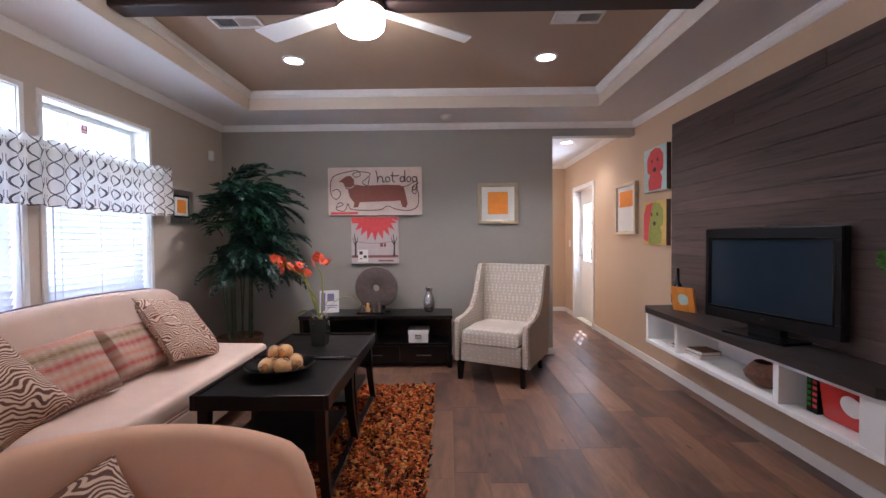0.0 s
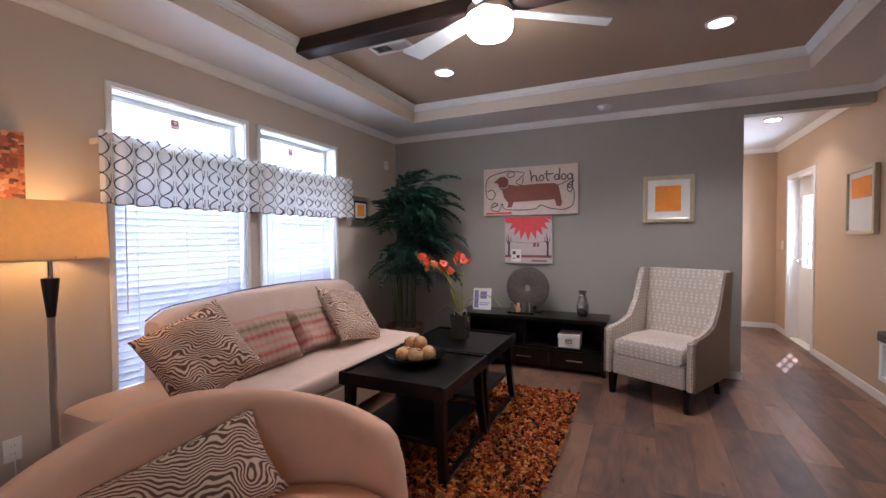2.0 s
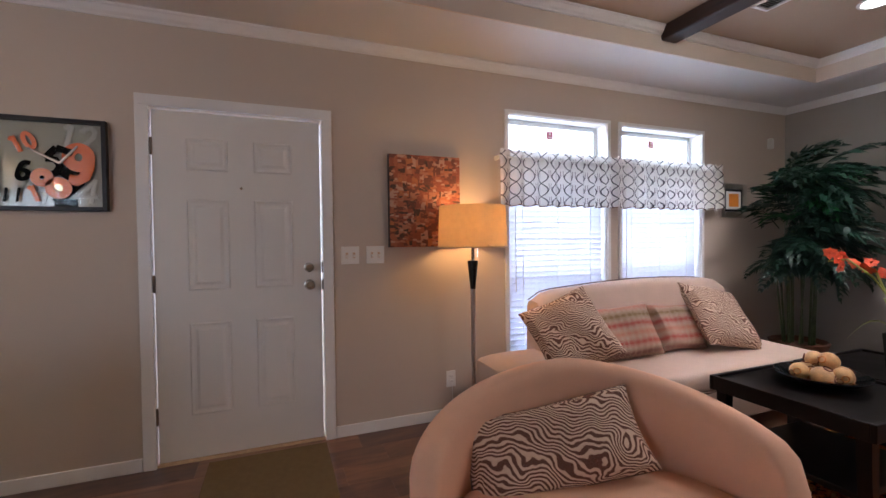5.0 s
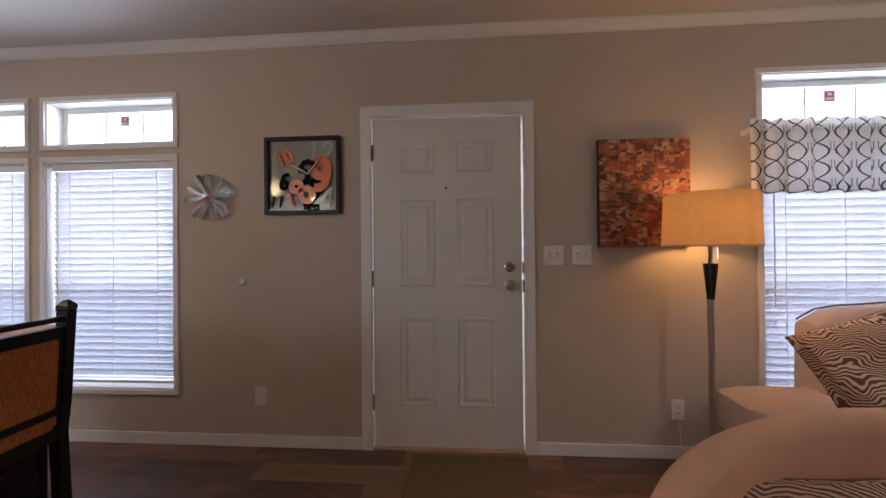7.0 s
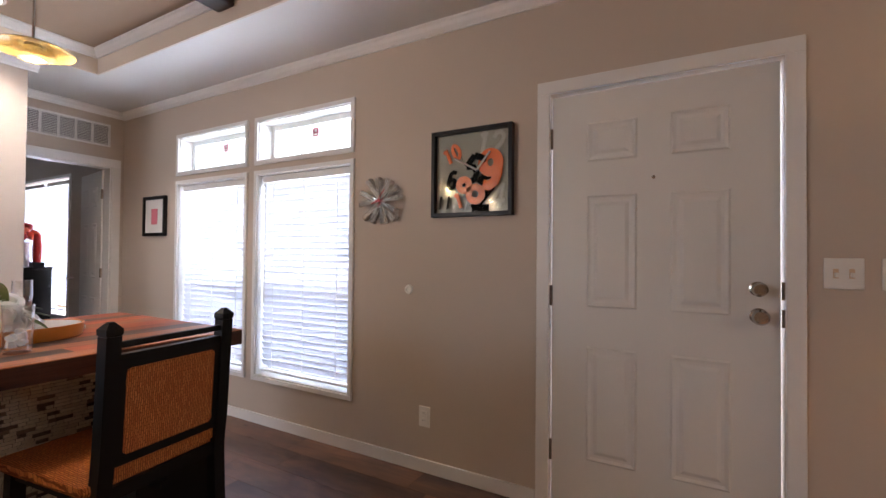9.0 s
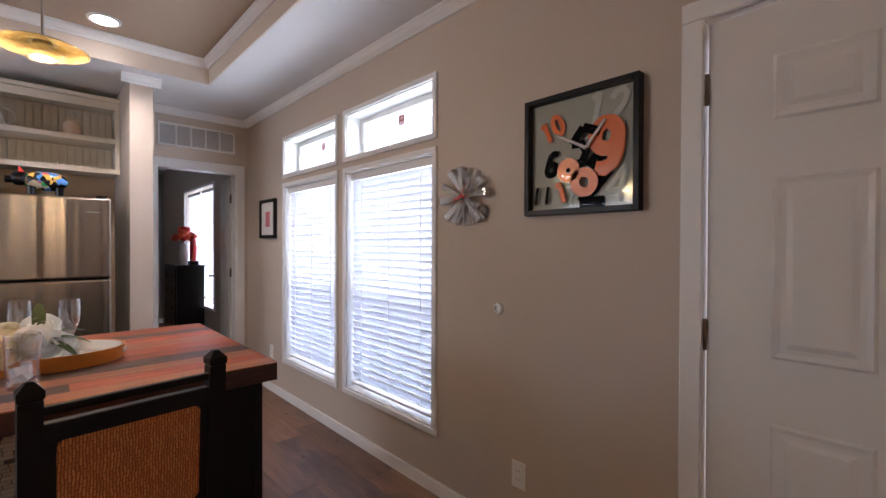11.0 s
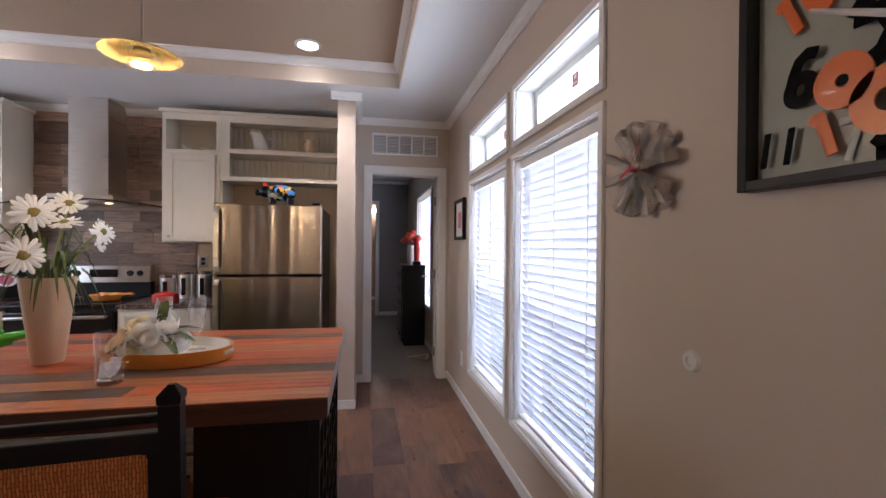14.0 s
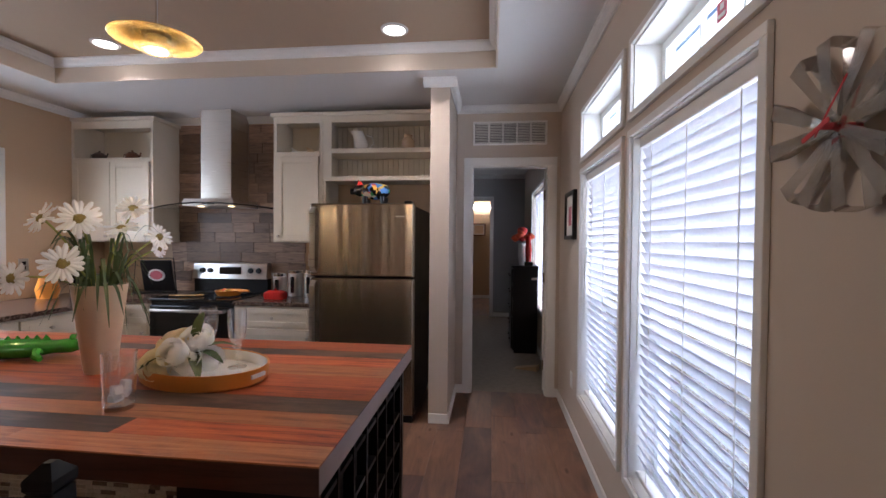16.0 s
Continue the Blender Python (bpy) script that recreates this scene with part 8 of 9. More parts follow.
# side edge paler than the front: window reflection put into its colour
part("side_edge", boxes((IX0, IY0, IZ - 0.062, IX0 + 0.004, IY1 - 0.004, IZ - 0.003), bevel=0.0015), plain("window_lit_laminate_edge", (0.34, 0.27, 0.25), 0.3, vary=0.15, scale=12), top)
ri = random.Random(31)
ROWS_MAT = (ISLAND_TAN, ISLAND_RED, ISLAND_RED, ISLAND_GREY, ISLAND_RED, ISLAND_RED, ISLAND_TAN, ISLAND_RED, ISLAND_GREY, ISLAND_RED, ISLAND_RED)
y, k = IY1, 0
while y > IY0 + 0.01:
    w = min(ri.choice((0.085, 0.10, 0.115)), y - IY0)
    x = IX0
    while x < IX1 - 0.01:
        l = min(ri.uniform(0.45, 1.1), IX1 - x)
        if IX1 - x - l < 0.15:
            l = IX1 - x
        mat = ROWS_MAT[k % len(ROWS_MAT)]
        if ri.random() < 0.16:
            mat = ri.choice((ISLAND_TAN, ISLAND_RED, ISLAND_GREY))
        me = finish(boxes((0, 0, -0.005, l - 0.0006, w - 0.0006, 0.0)), "plank", mat)
        part("plank", me, mat, top).location = (x, y - w, IZ)
        x += l
    y -= w
    k += 1
# mosaic on the seat side
mosaic = part("mosaic_panel", boxes((-0.90, -1.875, 0.0, 0.92, -1.868, IZ - 0.061)), GRANITE, isl)
rm = random.Random(77)
tile = {w: finish(boxes((0, 0, 0, w - 0.002, 0.004, 0.0108), bevel=0.0007), "tile", MOSAIC) for w in (0.022, 0.034, 0.048)}
verts, faces = [], []
z, made = IZ - 0.061 - 0.013, 0
while z > 0.02:
    x = -0.90 + rm.uniform(-0.03, 0)
    while x < 0.85:
        w = rm.choice((0.022, 0.034, 0.048))
        if -0.90 < x < -0.42 and made < 300:
            part("tile", tile[w], MOSAIC, mosaic).location = (x, -1.868, z)
            made += 1
        elif x > -0.90:
            i = len(verts)
            verts += [(x + dx, -1.868 + dy, z + dz) for dy in (0.0, 0.004) for dx, dz in ((0, 0), (w - 0.002, 0), (w - 0.002, 0.0108), (0, 0.0108))]
            faces += [(i + 4, i + 5, i + 6, i + 7), (i, i + 1, i + 5, i + 4), (i + 1, i + 2, i + 6, i + 5), (i + 2, i + 3, i + 7, i + 6), (i + 3, i, i + 4, i + 7)]
        x += w
    z -= 0.0125
me = bpy.data.meshes.new("tile_field")
me.from_pydata(verts, [], faces)
me.materials.append(MOSAIC)
tagged(part("tile_field", me, MOSAIC, mosaic), "", "", "", "stuff")

# ---- counter stool ----
st = thing("counter_stool", "black metal counter stool with woven rush seat and back", "stool", pose(-0.810, -1.262, 0, 0, 0, 6))
HW = 0.174


def post(x, pts, r=0.019):
    return bent_box(bmesh.new(), [[(x - r, y - r, z), (x + r, y - r, z), (x + r, y + r, z), (x - r, y + r, z)] for y, z in pts])


for s in (-1, 1):
    part("back_post", post(s * HW, ((0.03, 0.0), (0.0, 0.60), (0.012, 0.70), (0.03, 1.02))), BLACK_METAL, st)
    part("finial", bent_box(bmesh.new(), [[(s * HW - r, 0.03 - r, z), (s * HW + r, 0.03 - r, z), (s * HW + r, 0.03 + r, z), (s * HW - r, 0.03 + r, z)] for r, z in ((0.017, 1.02), (0.021, 1.026), (0.021, 1.04), (0.006, 1.058))]), BLACK_METAL, st)
    part("front_leg", post(s * HW, ((-0.44, 0.0), (-0.41, 0.60))), BLACK_METAL, st)
    part("side_rail", boxes((s * HW - 0.013, -0.38, 0.565, s * HW + 0.013, 0.0, 0.605)), BLACK_METAL, st)
    part("side_stretcher", boxes((s * HW - 0.01, -0.39, 0.20, s * HW + 0.01, 0.02, 0.225)), BLACK_METAL, st)
part("top_rail", boxes((-HW, 0.022, 0.985, HW, 0.038, 1.003), bevel=0.003), BLACK_METAL, st)
part("back_frame_rail", boxes((-HW, 0.012, 0.925, HW, 0.038, 0.968), bevel=0.003), BLACK_METAL, st)
part("back_frame_rail", boxes((-HW, 0.0, 0.665, HW, 0.024, 0.695), bevel=0.003), BLACK_METAL, st)
for s in (-1, 1):
    part("back_frame_stile", bent_box(bmesh.new(), [[(s * 0.145 - 0.012, y - 0.012, z), (s * 0.145 + 0.012, y - 0.012, z), (s * 0.145 + 0.012, y + 0.012, z), (s * 0.145 - 0.012, y + 0.012, z)] for y, z in ((0.012, 0.69), (0.026, 0.93))]), BLACK_METAL, st)
part("woven_back", bent_box(bmesh.new(), [[(p[0] * k, p[1] * 0.012 + 0.013 + 0.055 * (z - 0.69), z) for p in ((-0.135, -1), (0.135, -1), (0.135, 1), (-0.135, 1))] for k, z in ((0.93, 0.692), (1.0, 0.702), (1.0, 0.81), (1.0, 0.918), (0.93, 0.928))]), RUSH, st, "orange-brown woven rush panel")
part("woven_strip", boxes((-HW + 0.02, -0.004, 0.628, HW - 0.02, 0.010, 0.662)), RUSH, st)
part("woven_seat", bent_box(bmesh.new(), [[(p[0] * k, -0.19 + p[1] * k, z) for p in rounded(((-0.225, -0.245), (0.225, -0.245), (0.215, 0.19), (-0.215, 0.19)), 0.03)] for k, z in ((0.98, 0.605), (1.0, 0.615), (0.98, 0.63), (0.7, 0.634))]), RUSH, st, "orange-brown woven rush seat", True)
part("front_rail", boxes((-HW, -0.405, 0.57, HW, -0.38, 0.605)), BLACK_METAL, st)
part("back_rail", boxes((-HW, -0.012, 0.575, HW, 0.014, 0.612)), BLACK_METAL, st)
part("foot_rail", boxes((-HW, -0.42, 0.17, HW, -0.40, 0.195)), BLACK_METAL, st)
part("center_brace", boxes((-0.01, -0.40, 0.535, 0.01, 0.0, 0.56)), BLACK_METAL, st)

# ---- island things ----
tr = thing("serving_tray", "oval orange-edged serving tray with a white inside", "tray", pose(-0.665, -2.03, IZ, 0, 0, -14))
out = lathe(((0.0, 0.0), (0.215, 0.0), (0.222, 0.006), (0.226, 0.05), (0.2205, 0.05), (0.216, 0.009), (0, 0.0085)), 56, squash=0.70)
part("tray_rim", out, ORANGE_LACQUER, tr, "", True)
part("tray_base", lathe(((0.0, 0.011), (0.214, 0.011), (0.217, 0.048)), 56, squash=0.70), WHITE_CERAMIC, tr, "white tray lining", True)
for s in (-1, 1):
    part("handle_slot", boxes((s * 0.224 - 0.003, -0.028, 0.022, s * 0.224 + 0.003, 0.028, 0.036), bevel=0.002), WHITE_CERAMIC, tr)


def drinking_glass(name, label, profile, m, group):
    return solo(name, lathe(profile, 32), CLEAR, label, "glass", m, group=group, smooth=True)


FLUTE = ((0.0, 0.0), (0.031, 0.0), (0.031, 0.003), (0.007, 0.008), (0.005, 0.05), (0.013, 0.072), (0.027, 0.11), (0.031, 0.15), (0.029, 0.20), (0.0275, 0.20), (0.0295, 0.15), (0.025, 0.11), (0.009, 0.08), (0, 0.078))
drinking_glass("champagne_flute", "clear stemmed champagne flute standing on the tray", FLUTE, pose(-0.735, -2.10, IZ + 0.011), "champagne flutes")
drinking_glass("champagne_flute", "clear stemmed champagne flute standing on the tray", FLUTE, pose(-0.605, -2.135, IZ + 0.011), "champagne flutes")
drinking_glass("tumbler", "clear tall tumbler with ice standing on the island", ((0.0, 0.0), (0.034, 0.0), (0.036, 0.006), (0.040, 0.15), (0.038, 0.15), (0.0335, 0.012), (0, 0.012)), pose(-0.62, -1.75, IZ), "tumblers")
for k in range(6):
    ice = solo("ice_cube", boxes((-0.011, -0.011, -0.010, 0.011, 0.011, 0.010), bevel=0.003), ICE, "clear ice piece inside the tumbler", "ice", pose(-0.62 + 0.015 * math.cos(k * 2.1), -1.75 + 0.015 * math.sin(k * 2.1), IZ + 0.026 + 0.007 * k, 30 * k, 20 * k, 45 * k), group="ice pieces")


def rose(parent, m, mat, r):
    """A full rose: cupped petals round a closed heart, the outer ones opening and curling back."""
    bm = bmesh.new()
    rr = random.Random(int(r * 1e4))
    for ring, (n, rad, low, high, lip) in enumerate(((3, 0.34, 2.5, 0.25, 0.0), (4, 0.52, 2.5, 0.45, 0.03), (5, 0.72, 2.5, 0.75, 0.10), (6, 0.92, 2.4, 1.15, 0.20))):
        for k in range(n):
            a0 = 2 * math.pi * k / n + ring * 0.6 + rr.uniform(-0.1, 0.1)
            wide = math.pi / n * 1.35
            grid = []
            for i in range(6):
                t = i / 5
                polar = low + (high - low) * t
                row = []
                for j in range(5):
                    s = -1 + j / 2
                    a = a0 + wide * s * (0.55 + 0.45 * math.sin(t * 2.4))
                    q = r * rad * (1 + 0.05 * s + lip * max(0, t - 0.6) / 0.4)
                    drop = 0.10 * r * s * s * t
                    row.append(bm.verts.new((q * math.sin(polar) * math.cos(a), q * math.sin(polar) * math.sin(a), q * math.cos(polar) - drop)))
                grid.append(row)
            for p, q in zip(grid, grid[1:]):
                for j in range(4):
                    bm.faces.new((p[j], p[j + 1], q[j + 1], q[j]))
    blob(0.62 * r, 0.62 * r, 0.75 * r, None, bm, 7)
    ob = part("rose_bloom", bm, mat, parent, "", True)
    ob.matrix_local = m


bq = thing("rose_bouquet", "bunch of white and cream silk roses lying on the tray", "flowers", pose(-0.63, -1.98, IZ + 0.012) @ Matrix.Scale(1.2, 4))
for x, y, z, r, mat, rx, rz in ((0.06, 0.02, 0.038, 0.040, PETAL_CREAM, -40, 20), (0.03, -0.03, 0.085, 0.043, PETAL_CREAM, -15, 60), (-0.03, 0.03, 0.045, 0.042, PETAL_WHITE, -50, 10), (-0.025, -0.02, 0.095, 0.042, PETAL_WHITE, -35, 20), (0.035, 0.055, 0.040, 0.038, PETAL_CREAM, -60, 40), (0.075, -0.04, 0.055, 0.038, PETAL_CREAM, 30, -80), (-0.005, 0.045, 0.075, 0.037, PETAL_WHITE, -60, 0), (-0.07, 0.0, 0.05, 0.036, PETAL_WHITE, -40, 70)):
    rose(bq, pose(x, y, z, rx, 12, rz), mat, r)
for tip in ((-0.13, 0.03, 0.05), (-0.12, -0.05, 0.075), (-0.02, -0.05, 0.165), (0.09, 0.10, 0.02), (-0.10, 0.08, 0.02)):
    strap_leaf(arc((-0.02, 0, 0.06), tip, 0.02, 6), 0.015, GRASS, bq)
part("stem", tube(((0.0, 0.0, 0.03), (0.05, -0.06, 0.02), (0.09, -0.10, 0.012)), 0.005, 6), STEM, bq)

dp = thing("daisy_pot", "white silk daisies with grass in a tall cream pot", "flowers", pose(-0.285, -2.03, IZ))
part("pot", lathe(((0.0, 0), (0.043, 0), (0.046, 0.01), (0.079, 0.295), (0.074, 0.295), (0.055, 0.20), (0, 0.20)), 36), CREAM_CERAMIC, dp, "tall tapered cream pot", True)
part("soil", lathe(((0.067, 0.262), (0.0, 0.268)), 24), INK_DARK, dp)


def daisy(parent, head, face, r):
    """One daisy on its stem; face: the way its eye looks."""
    h = Vector(head)
    part("stem", tube([p for p in arc((0.01 * h.x, 0.01 * h.y, 0.25), h, 0.03, 6)], 0.0035, 6), STEM, parent, "", True)
    bm = bmesh.new()
    rr = random.Random(int(abs(h.x) * 1000) + 3)
    n = 17
    for k in range(n):
        a = 2 * math.pi * k / n + rr.uniform(-0.06, 0.06)
        l, w, up = r * rr.uniform(0.85, 1.08), r * 0.125, rr.uniform(-0.12, 0.22)
        d, s = Vector((math.cos(a), math.sin(a), 0)), Vector((-math.sin(a), math.cos(a), 0))
        rows = [[bm.verts.new(d * l * t + s * w * q + Vector((0, 0, up * l * t + 0.01 - 0.10 * l * t * t + (0.004 if abs(q) < 0.5 else 0)))) for q in (-f, 0, f)] for t, f in ((0.15, 0.45), (0.5, 0.95), (0.85, 1.0), (1.0, 0.45))]
        for p, q in zip(rows, rows[1:]):
            for j in (0, 1):
                bm.faces.new((p[j], p[j + 1], q[j + 1], q[j]))
    q = Vector(face).normalized().to_track_quat("Z", "Y").to_matrix().to_4x4()
    fl = part("daisy_petals", bm, PETAL_WHITE, parent, "", True)
    fl.matrix_local = Matrix.Translation(h) @ q
    eye = part("daisy_eye", lathe(((r * 0.34, 0.0), (r * 0.31, 0.012), (r * 0.17, 0.018), (0, 0.019)), 16), DAISY_EYE, fl, "", True)


for head, face, r in (((-0.02, 0.14, 0.37), (-0.5, 0.9, 0.2), 0.060), ((0.0, 0.07, 0.51), (-0.55, 0.8, 0.25), 0.062), ((0.055, -0.20, 0.56), (-0.4, 0.7, 0.6), 0.058), ((-0.07, -0.17, 0.455), (-0.9, 0.3, 0.3), 0.050), ((0.01, -0.10, 0.48), (-0.2, 0.4, 0.9), 0.055), ((0.14, 0.06, 0.51), (0.2, 0.8, 0.5), 0.055), ((0.20, 0.10, 0.32), (-0.1, 0.95, 0.1), 0.058), ((-0.05, -0.19, 0.41), (-0.9, 0.1, 0.1), 0.036)):
    daisy(dp, head, face, r)
rg2 = random.Random(19)
for k in range(62):
    a, l = rg2.uniform(0, 6.28), rg2.uniform(0.06, 0.19)
    rise = rg2.uniform(0.10, 0.24)
    tip = (l * math.cos(a), l * math.sin(a), 0.27 + rg2.uniform(-0.14, 0.17))
    strap_leaf(arc((0.04 * math.cos(a), 0.04 * math.sin(a), 0.265), tip, rise * 0.6, 7), 0.0055, GRASS, dp, "grass_blade")

cr = thing("crocodile_figurine", "glossy green ceramic crocodile lying on the island", "ornament", pose(0.10, -2.14, IZ, 0, 0, 20))
spine = [(-0.17, 0, 0.045), (-0.12, 0, 0.042), (-0.07, 0, 0.04), (0.0, 0.0, 0.038), (0.10, 0.01, 0.040), (0.20, 0.03, 0.036), (0.28, 0.06, 0.022)]
part("body", tube(spine, (0.018, 0.034, 0.030, 0.044, 0.046, 0.030, 0.012), 14, None, 0.8), GREEN_CERAMIC, cr, "", True)
part("snout", tube(((-0.15, 0, 0.055), (-0.20, 0, 0.065), (-0.235, 0, 0.07)), (0.030, 0.024, 0.012), 12, None, 0.7), GREEN_CERAMIC, cr, "", True)
for y in (-0.02, 0.02):
    part("eye", blob(0.022, 0.02, 0.022, Matrix.Translation((-0.135, y, 0.078)), None, 6), GREEN_CERAMIC, cr, "", True)
for x in (-0.03, 0.13):
    for s in (-1, 1):
        part("leg", tube(((x, s * 0.03, 0.03), (x - 0.01, s * 0.062, 0.02), (x - 0.03, s * 0.07, 0.009)), (0.018, 0.015, 0.009), 8), GREEN_CERAMIC, cr, "", True)
for k in range(9):
    part("back_ridge", bent_box(bmesh.new(), [[(-0.05 + 0.03 * k, -0.01, 0.065), (-0.03 + 0.03 * k, -0.01, 0.065), (-0.03 + 0.03 * k, 0.012, 0.065), (-0.05 + 0.03 * k, 0.012, 0.065)], [(-0.041 + 0.03 * k, 0, 0.086), (-0.039 + 0.03 * k, 0, 0.086), (-0.039 + 0.03 * k, 0.002, 0.086), (-0.041 + 0.03 * k, 0.002, 0.086)]]), GREEN_CERAMIC, cr)


def pendant(x):
    p = thing("pendant_lamp", "amber glass disc pendant lamp, lit, on a thin rod", "lamp", pose(x, -1.83, 1.90), "pendant lamps")
    part("rod", tube(((0, 0, 0.05), (0, 0, TRAY - 1.90)), 0.004, 8), CHROME, p)
    part("ceiling_cup", lathe(((0.05, TRAY - 1.90), (0.045, TRAY - 1.925), (0.0, TRAY - 1.93)), 20), CHROME, p, "", True)
    part("glass_disc", lathe(((0.05, 0.050), (0.11, 0.046), (0.150, 0.030), (0.153, 0.032), (0.11, 0.052), (0.05, 0.056)), 48), AMBER_GLASS, p, "wide amber glass disc", True)
    part("glass_cup", lathe(((0.07, 0.045), (0.078, 0.02), (0.072, 0.0), (0.050, -0.012)), 36), AMBER_GLASS, p, "", True)
    part("lamp_ring", lathe(((0.052, -0.006), (0.052, -0.012), (0.038, -0.012), (0.038, -0.006)), 32), DARK_HINGE, p, "", True)
    part("lit_lens", lathe(((0.038, -0.008), (0.0, -0.009)), 24), PENDANT_GLOW, p)
    part("lamp_body", lathe(((0.02, 0.075), (0.03, 0.06), (0.034, 0.045), (0.0, 0.044)), 24), CHROME, p, "", True)
    for ob in p.children:
        if ob.name.split(".")[0] not in ("rod", "ceiling_cup"):
            ob.scale = (0.74, 0.74, 0.74)


pendant(-0.665)
pendant(0.40)

# ---- return air grille over the bedroom door ----
gr = thing("return_air_grille", "white louvred return air grille above the doorway", "vent", pose(-1.755, BED, 2.33))
part("frame", boxes((-0.325, 0, 0.085, 0.325, 0.012, 0.105), (-0.325, 0, -0.105, 0.325, 0.012, -0.085), (-0.325, 0, -0.085, -0.305, 0.012, 0.085), (0.305, 0, -0.085, 0.325, 0.012, 0.085), bevel=0.003), TRIM, gr)
part("backing", boxes((-0.305, 0.0, -0.085, 0.305, 0.002, 0.085)), BLACK_METAL, gr)
for k in range(1, 5):
    part("divider", boxes((-0.305 + 0.122 * k - 0.008, 0.002, -0.085, -0.305 + 0.122 * k + 0.008, 0.012, 0.085)), TRIM, gr)
me = finish(boxes((-0.303, -0.001, -0.0058, 0.303, 0.001, 0.0058)), "louvre", TRIM)
for k in range(12):
    part("louvre", me, TRIM, gr).matrix_local = pose(0, 0.006, -0.077 + k * 0.014, 40, 0, 0)

# ---- bedroom ----
dr = thing("dresser", "tall black chest of drawers in the bedroom", "dresser", pose(-2.17, -6.62, 0))
part("carcass", boxes((0, 0, 0.04, 0.30, 0.60, 1.05)), BLACK_WOOD, dr)
part("top", boxes((-0.005, -0.01, 1.05, 0.32, 0.61, 1.075), bevel=0.003), BLACK_WOOD, dr)
part("plinth", boxes((0.01, 0.02, 0, 0.28, 0.58, 0.04)), BLACK_WOOD, dr)
for k in range(5):
    d = part("drawer", boxes((0.30, 0.015, 0.06 + 0.197 * k, 0.318, 0.585, 0.25 + 0.197 * k), bevel=0.003), BLACK_WOOD, dr)
    for y in (0.15, 0.45):
        part("knob", lathe(((0.006, 0), (0.012, 0.018), (0, 0.02)), 10), CHROME, d).matrix_local = pose(0.318, y, 0.155 + 0.197 * k, 0, 90, 0)
vs = thing("flower_vase", "red silk flowers in a white vase on the dresser", "flowers", pose(-2.0, -6.25, 1.075))
part("vase", lathe(((0, 0), (0.045, 0), (0.06, 0.10), (0.055, 0.25), (0.06, 0.27), (0.05, 0.27), (0, 0.2)), 20), WHITE_CERAMIC, vs, "", True)
for k in range(9):
    a = k * 0.7
    rose(vs, pose(0.08 * math.cos(a) * (k % 3) * 0.7, 0.07 * math.sin(a), 0.34 + 0.03 * (k % 4), 40 * math.sin(a), 40 * math.cos(a), 0), PETAL_RED if k % 3 else RED_GLAZE, 0.052)
rdv = thing("red_bottle_vase", "tall red glass vase on a black block", "vase", pose(-2.06, -6.08, 1.075))
part("block", boxes((-0.05, -0.05, 0, 0.05, 0.05, 0.05), bevel=0.003), BLACK_WOOD, rdv)
part("vase", lathe(((0, 0.05), (0.035, 0.05), (0.04, 0.2), (0.028, 0.36), (0, 0.35)), 18), RED_GLAZE, rdv, "", True)
wd = thing("door_wedge", "pale wooden wedge lying on the carpet by the door", "door stop", pose(-1.88, -5.45, 0, 0, 0, -25))
part("wedge", prism(((0, 0), (-0.25, 0), (-0.25, 0.055)), 0.10, axis="y", base=-0.05), WOOD_BLOCK, wd)
bf = framed("framed_print", "small framed picture on the bathroom wall", pose(-1.75, -11.078, 1.5, 0, 0, 180) @ pose(-0.6, 0, 0), 0.32, 0.30, BASKET, [(CREAM_CERAMIC, 0.1, 0.9, 0.1, 0.9)], 0.03)
bl = thing("bath_light", "lit white bath wall light above a doorway view", "lamp", pose(-1.45, -11.06, 2.15))
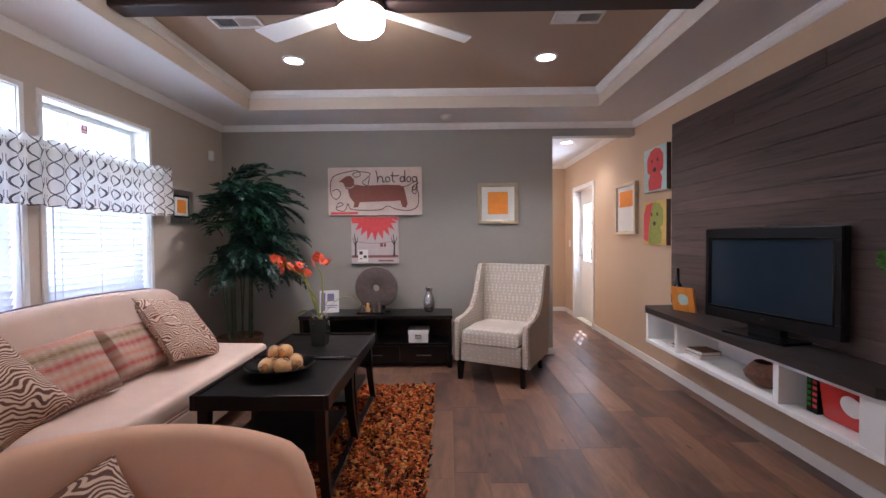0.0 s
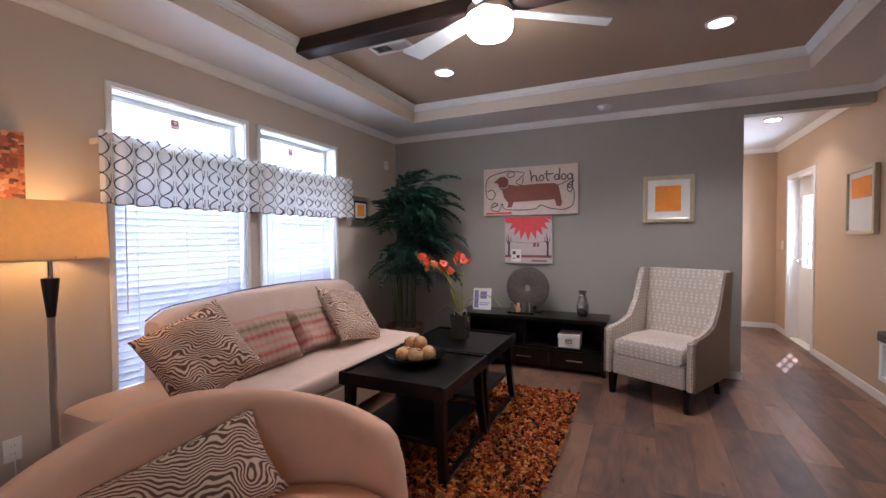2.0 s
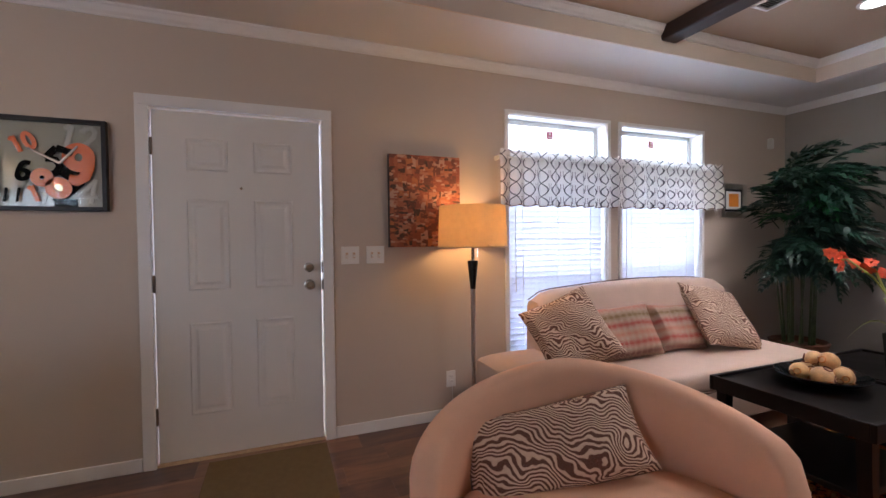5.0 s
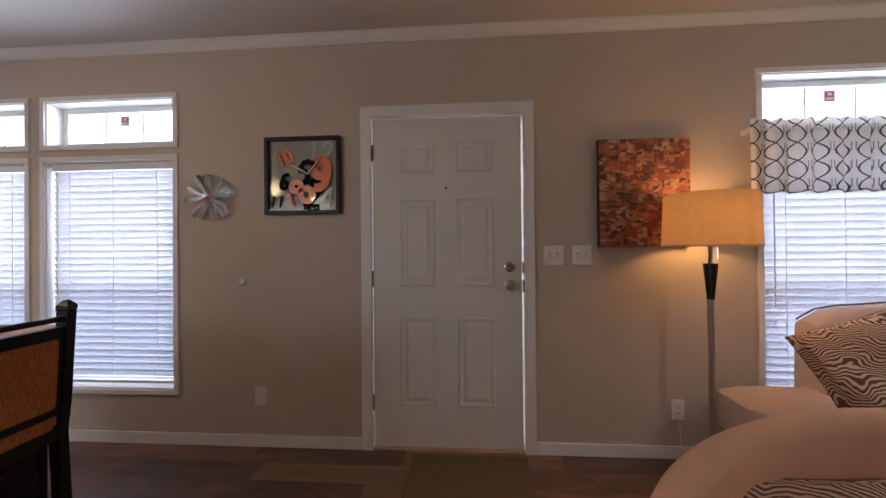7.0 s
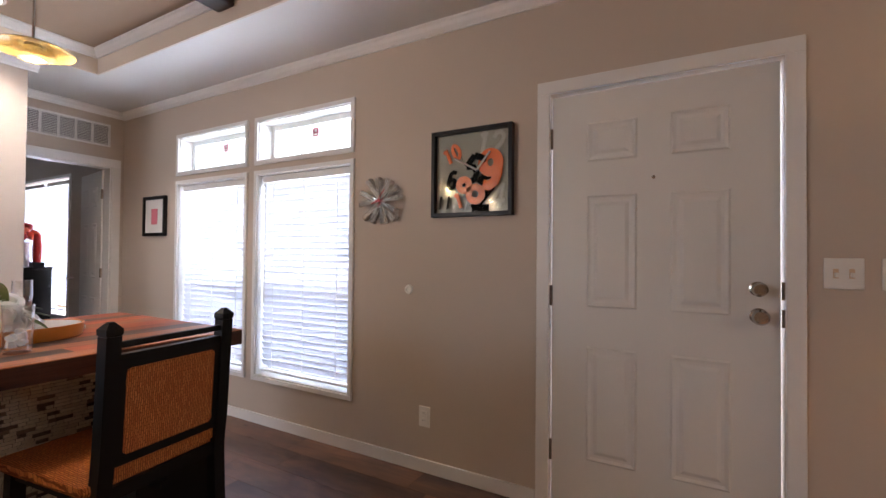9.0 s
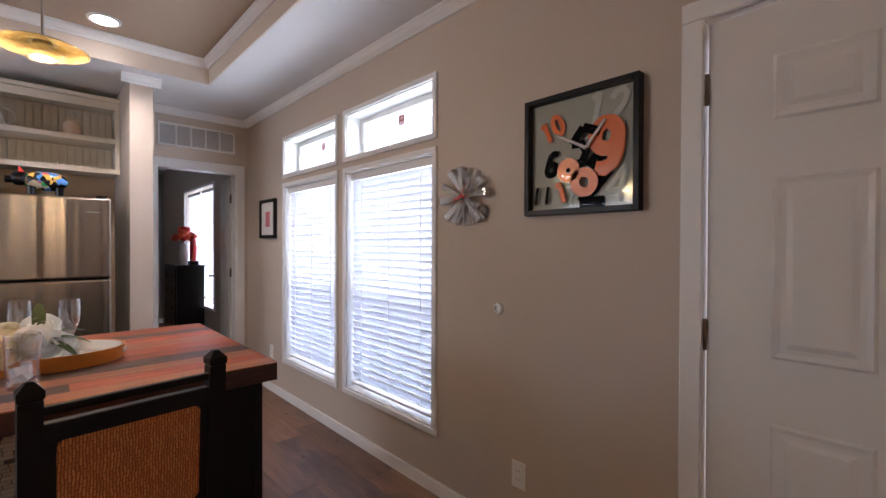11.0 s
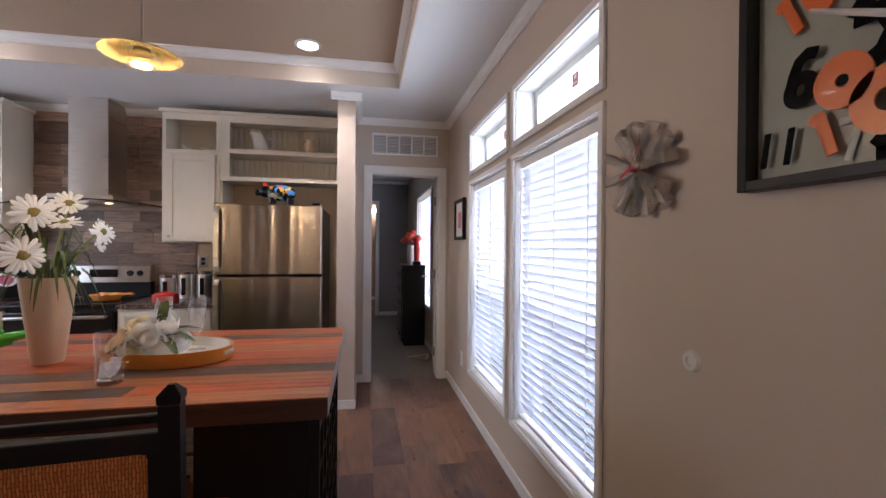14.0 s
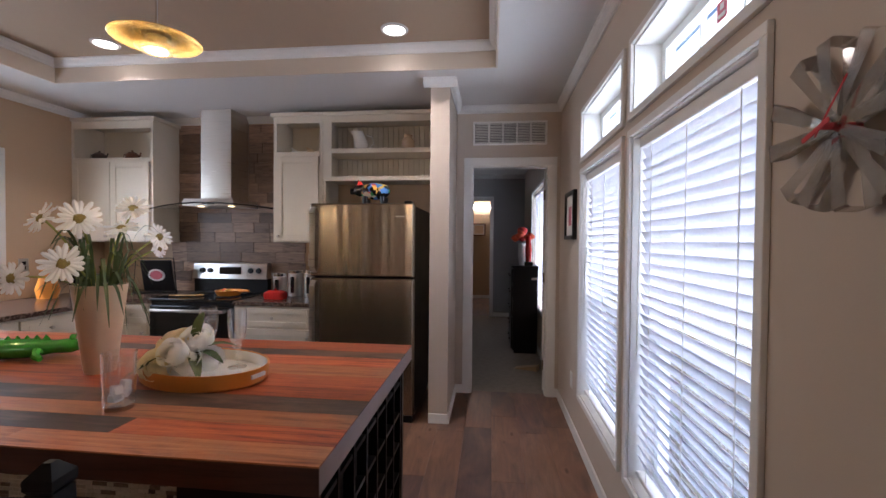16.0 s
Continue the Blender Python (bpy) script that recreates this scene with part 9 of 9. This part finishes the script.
part("diffuser", boxes((-0.3, 0, 0.0, 0.3, 0.08, 0.075), bevel=0.02), LED_GLOW, bl)

# ---- backsplash tiles behind the range ----
splash = structure("backsplash", boxes((0.357, SOUTH + 0.001, CTOP, 1.533, SOUTH + 0.006, SOFFIT - 0.07)), GRANITE, "weathered wood-look tile backsplash behind the range hood")
rt2 = random.Random(55)
shared = {}
z = CTOP
while z < SOFFIT - 0.075:
    h = min(0.098, SOFFIT - 0.07 - z)
    x0, x1 = 0.357, 1.533
    if 1.30 > z:
        x0, x1 = 0.20, 1.62
    x = x0 - rt2.uniform(0, 0.25)
    while x < x1:
        l = rt2.choice((0.16, 0.22, 0.30, 0.36))
        a, b = max(x, x0), min(x + l, x1)
        if b - a > 0.02:
            key = (round(b - a, 2), round(h, 3))
            if key not in shared:
                shared[key] = finish(boxes((0, 0, 0, key[0] - 0.003, 0.008, h - 0.003), bevel=0.0012), "tile", SPLASH)
            part("tile", shared[key], SPLASH, splash).location = (a, SOUTH + 0.004 + rt2.uniform(0, 0.003), z)
        x += l
    z += 0.098

# ---- floor planks ----
def plank_mesh(w, l):
    bm = boxes((0, 0, -0.006, w, l, 0.0))
    top = [e for e in bm.edges if all(v.co.z > -0.001 for v in e.verts)]
    bmesh.ops.bevel(bm, geom=top, offset=0.0007, segments=1, affect="EDGES")
    return finish(bm, "plank", FLOOR_PLANK)


PW, PL = 0.195, 0.92
rnd = random.Random(4)
full = plank_mesh(PW - 0.0006, PL - 0.0006)
cuts = {}
x = WEST
while x < EAST - 0.01:
    w = min(PW, EAST - x)
    y = BED - 0.06 - rnd.random() * PL
    end = 7.86
    while y < end:
        a, b = max(y, BED - 0.06), min(y + PL, end)
        if b - a > 0.03:
            key = (round(w, 3), round(b - a, 2))
            if key == (round(PW, 3), round(PL, 2)):
                me = full
            else:
                me = cuts.setdefault(key, None) or plank_mesh(w - 0.0006, b - a - 0.0006)
                cuts[key] = me
            ob = part("plank", me, FLOOR_PLANK, floor)
            ob.location = (x, a, 0)
        y += PL
    x += PW
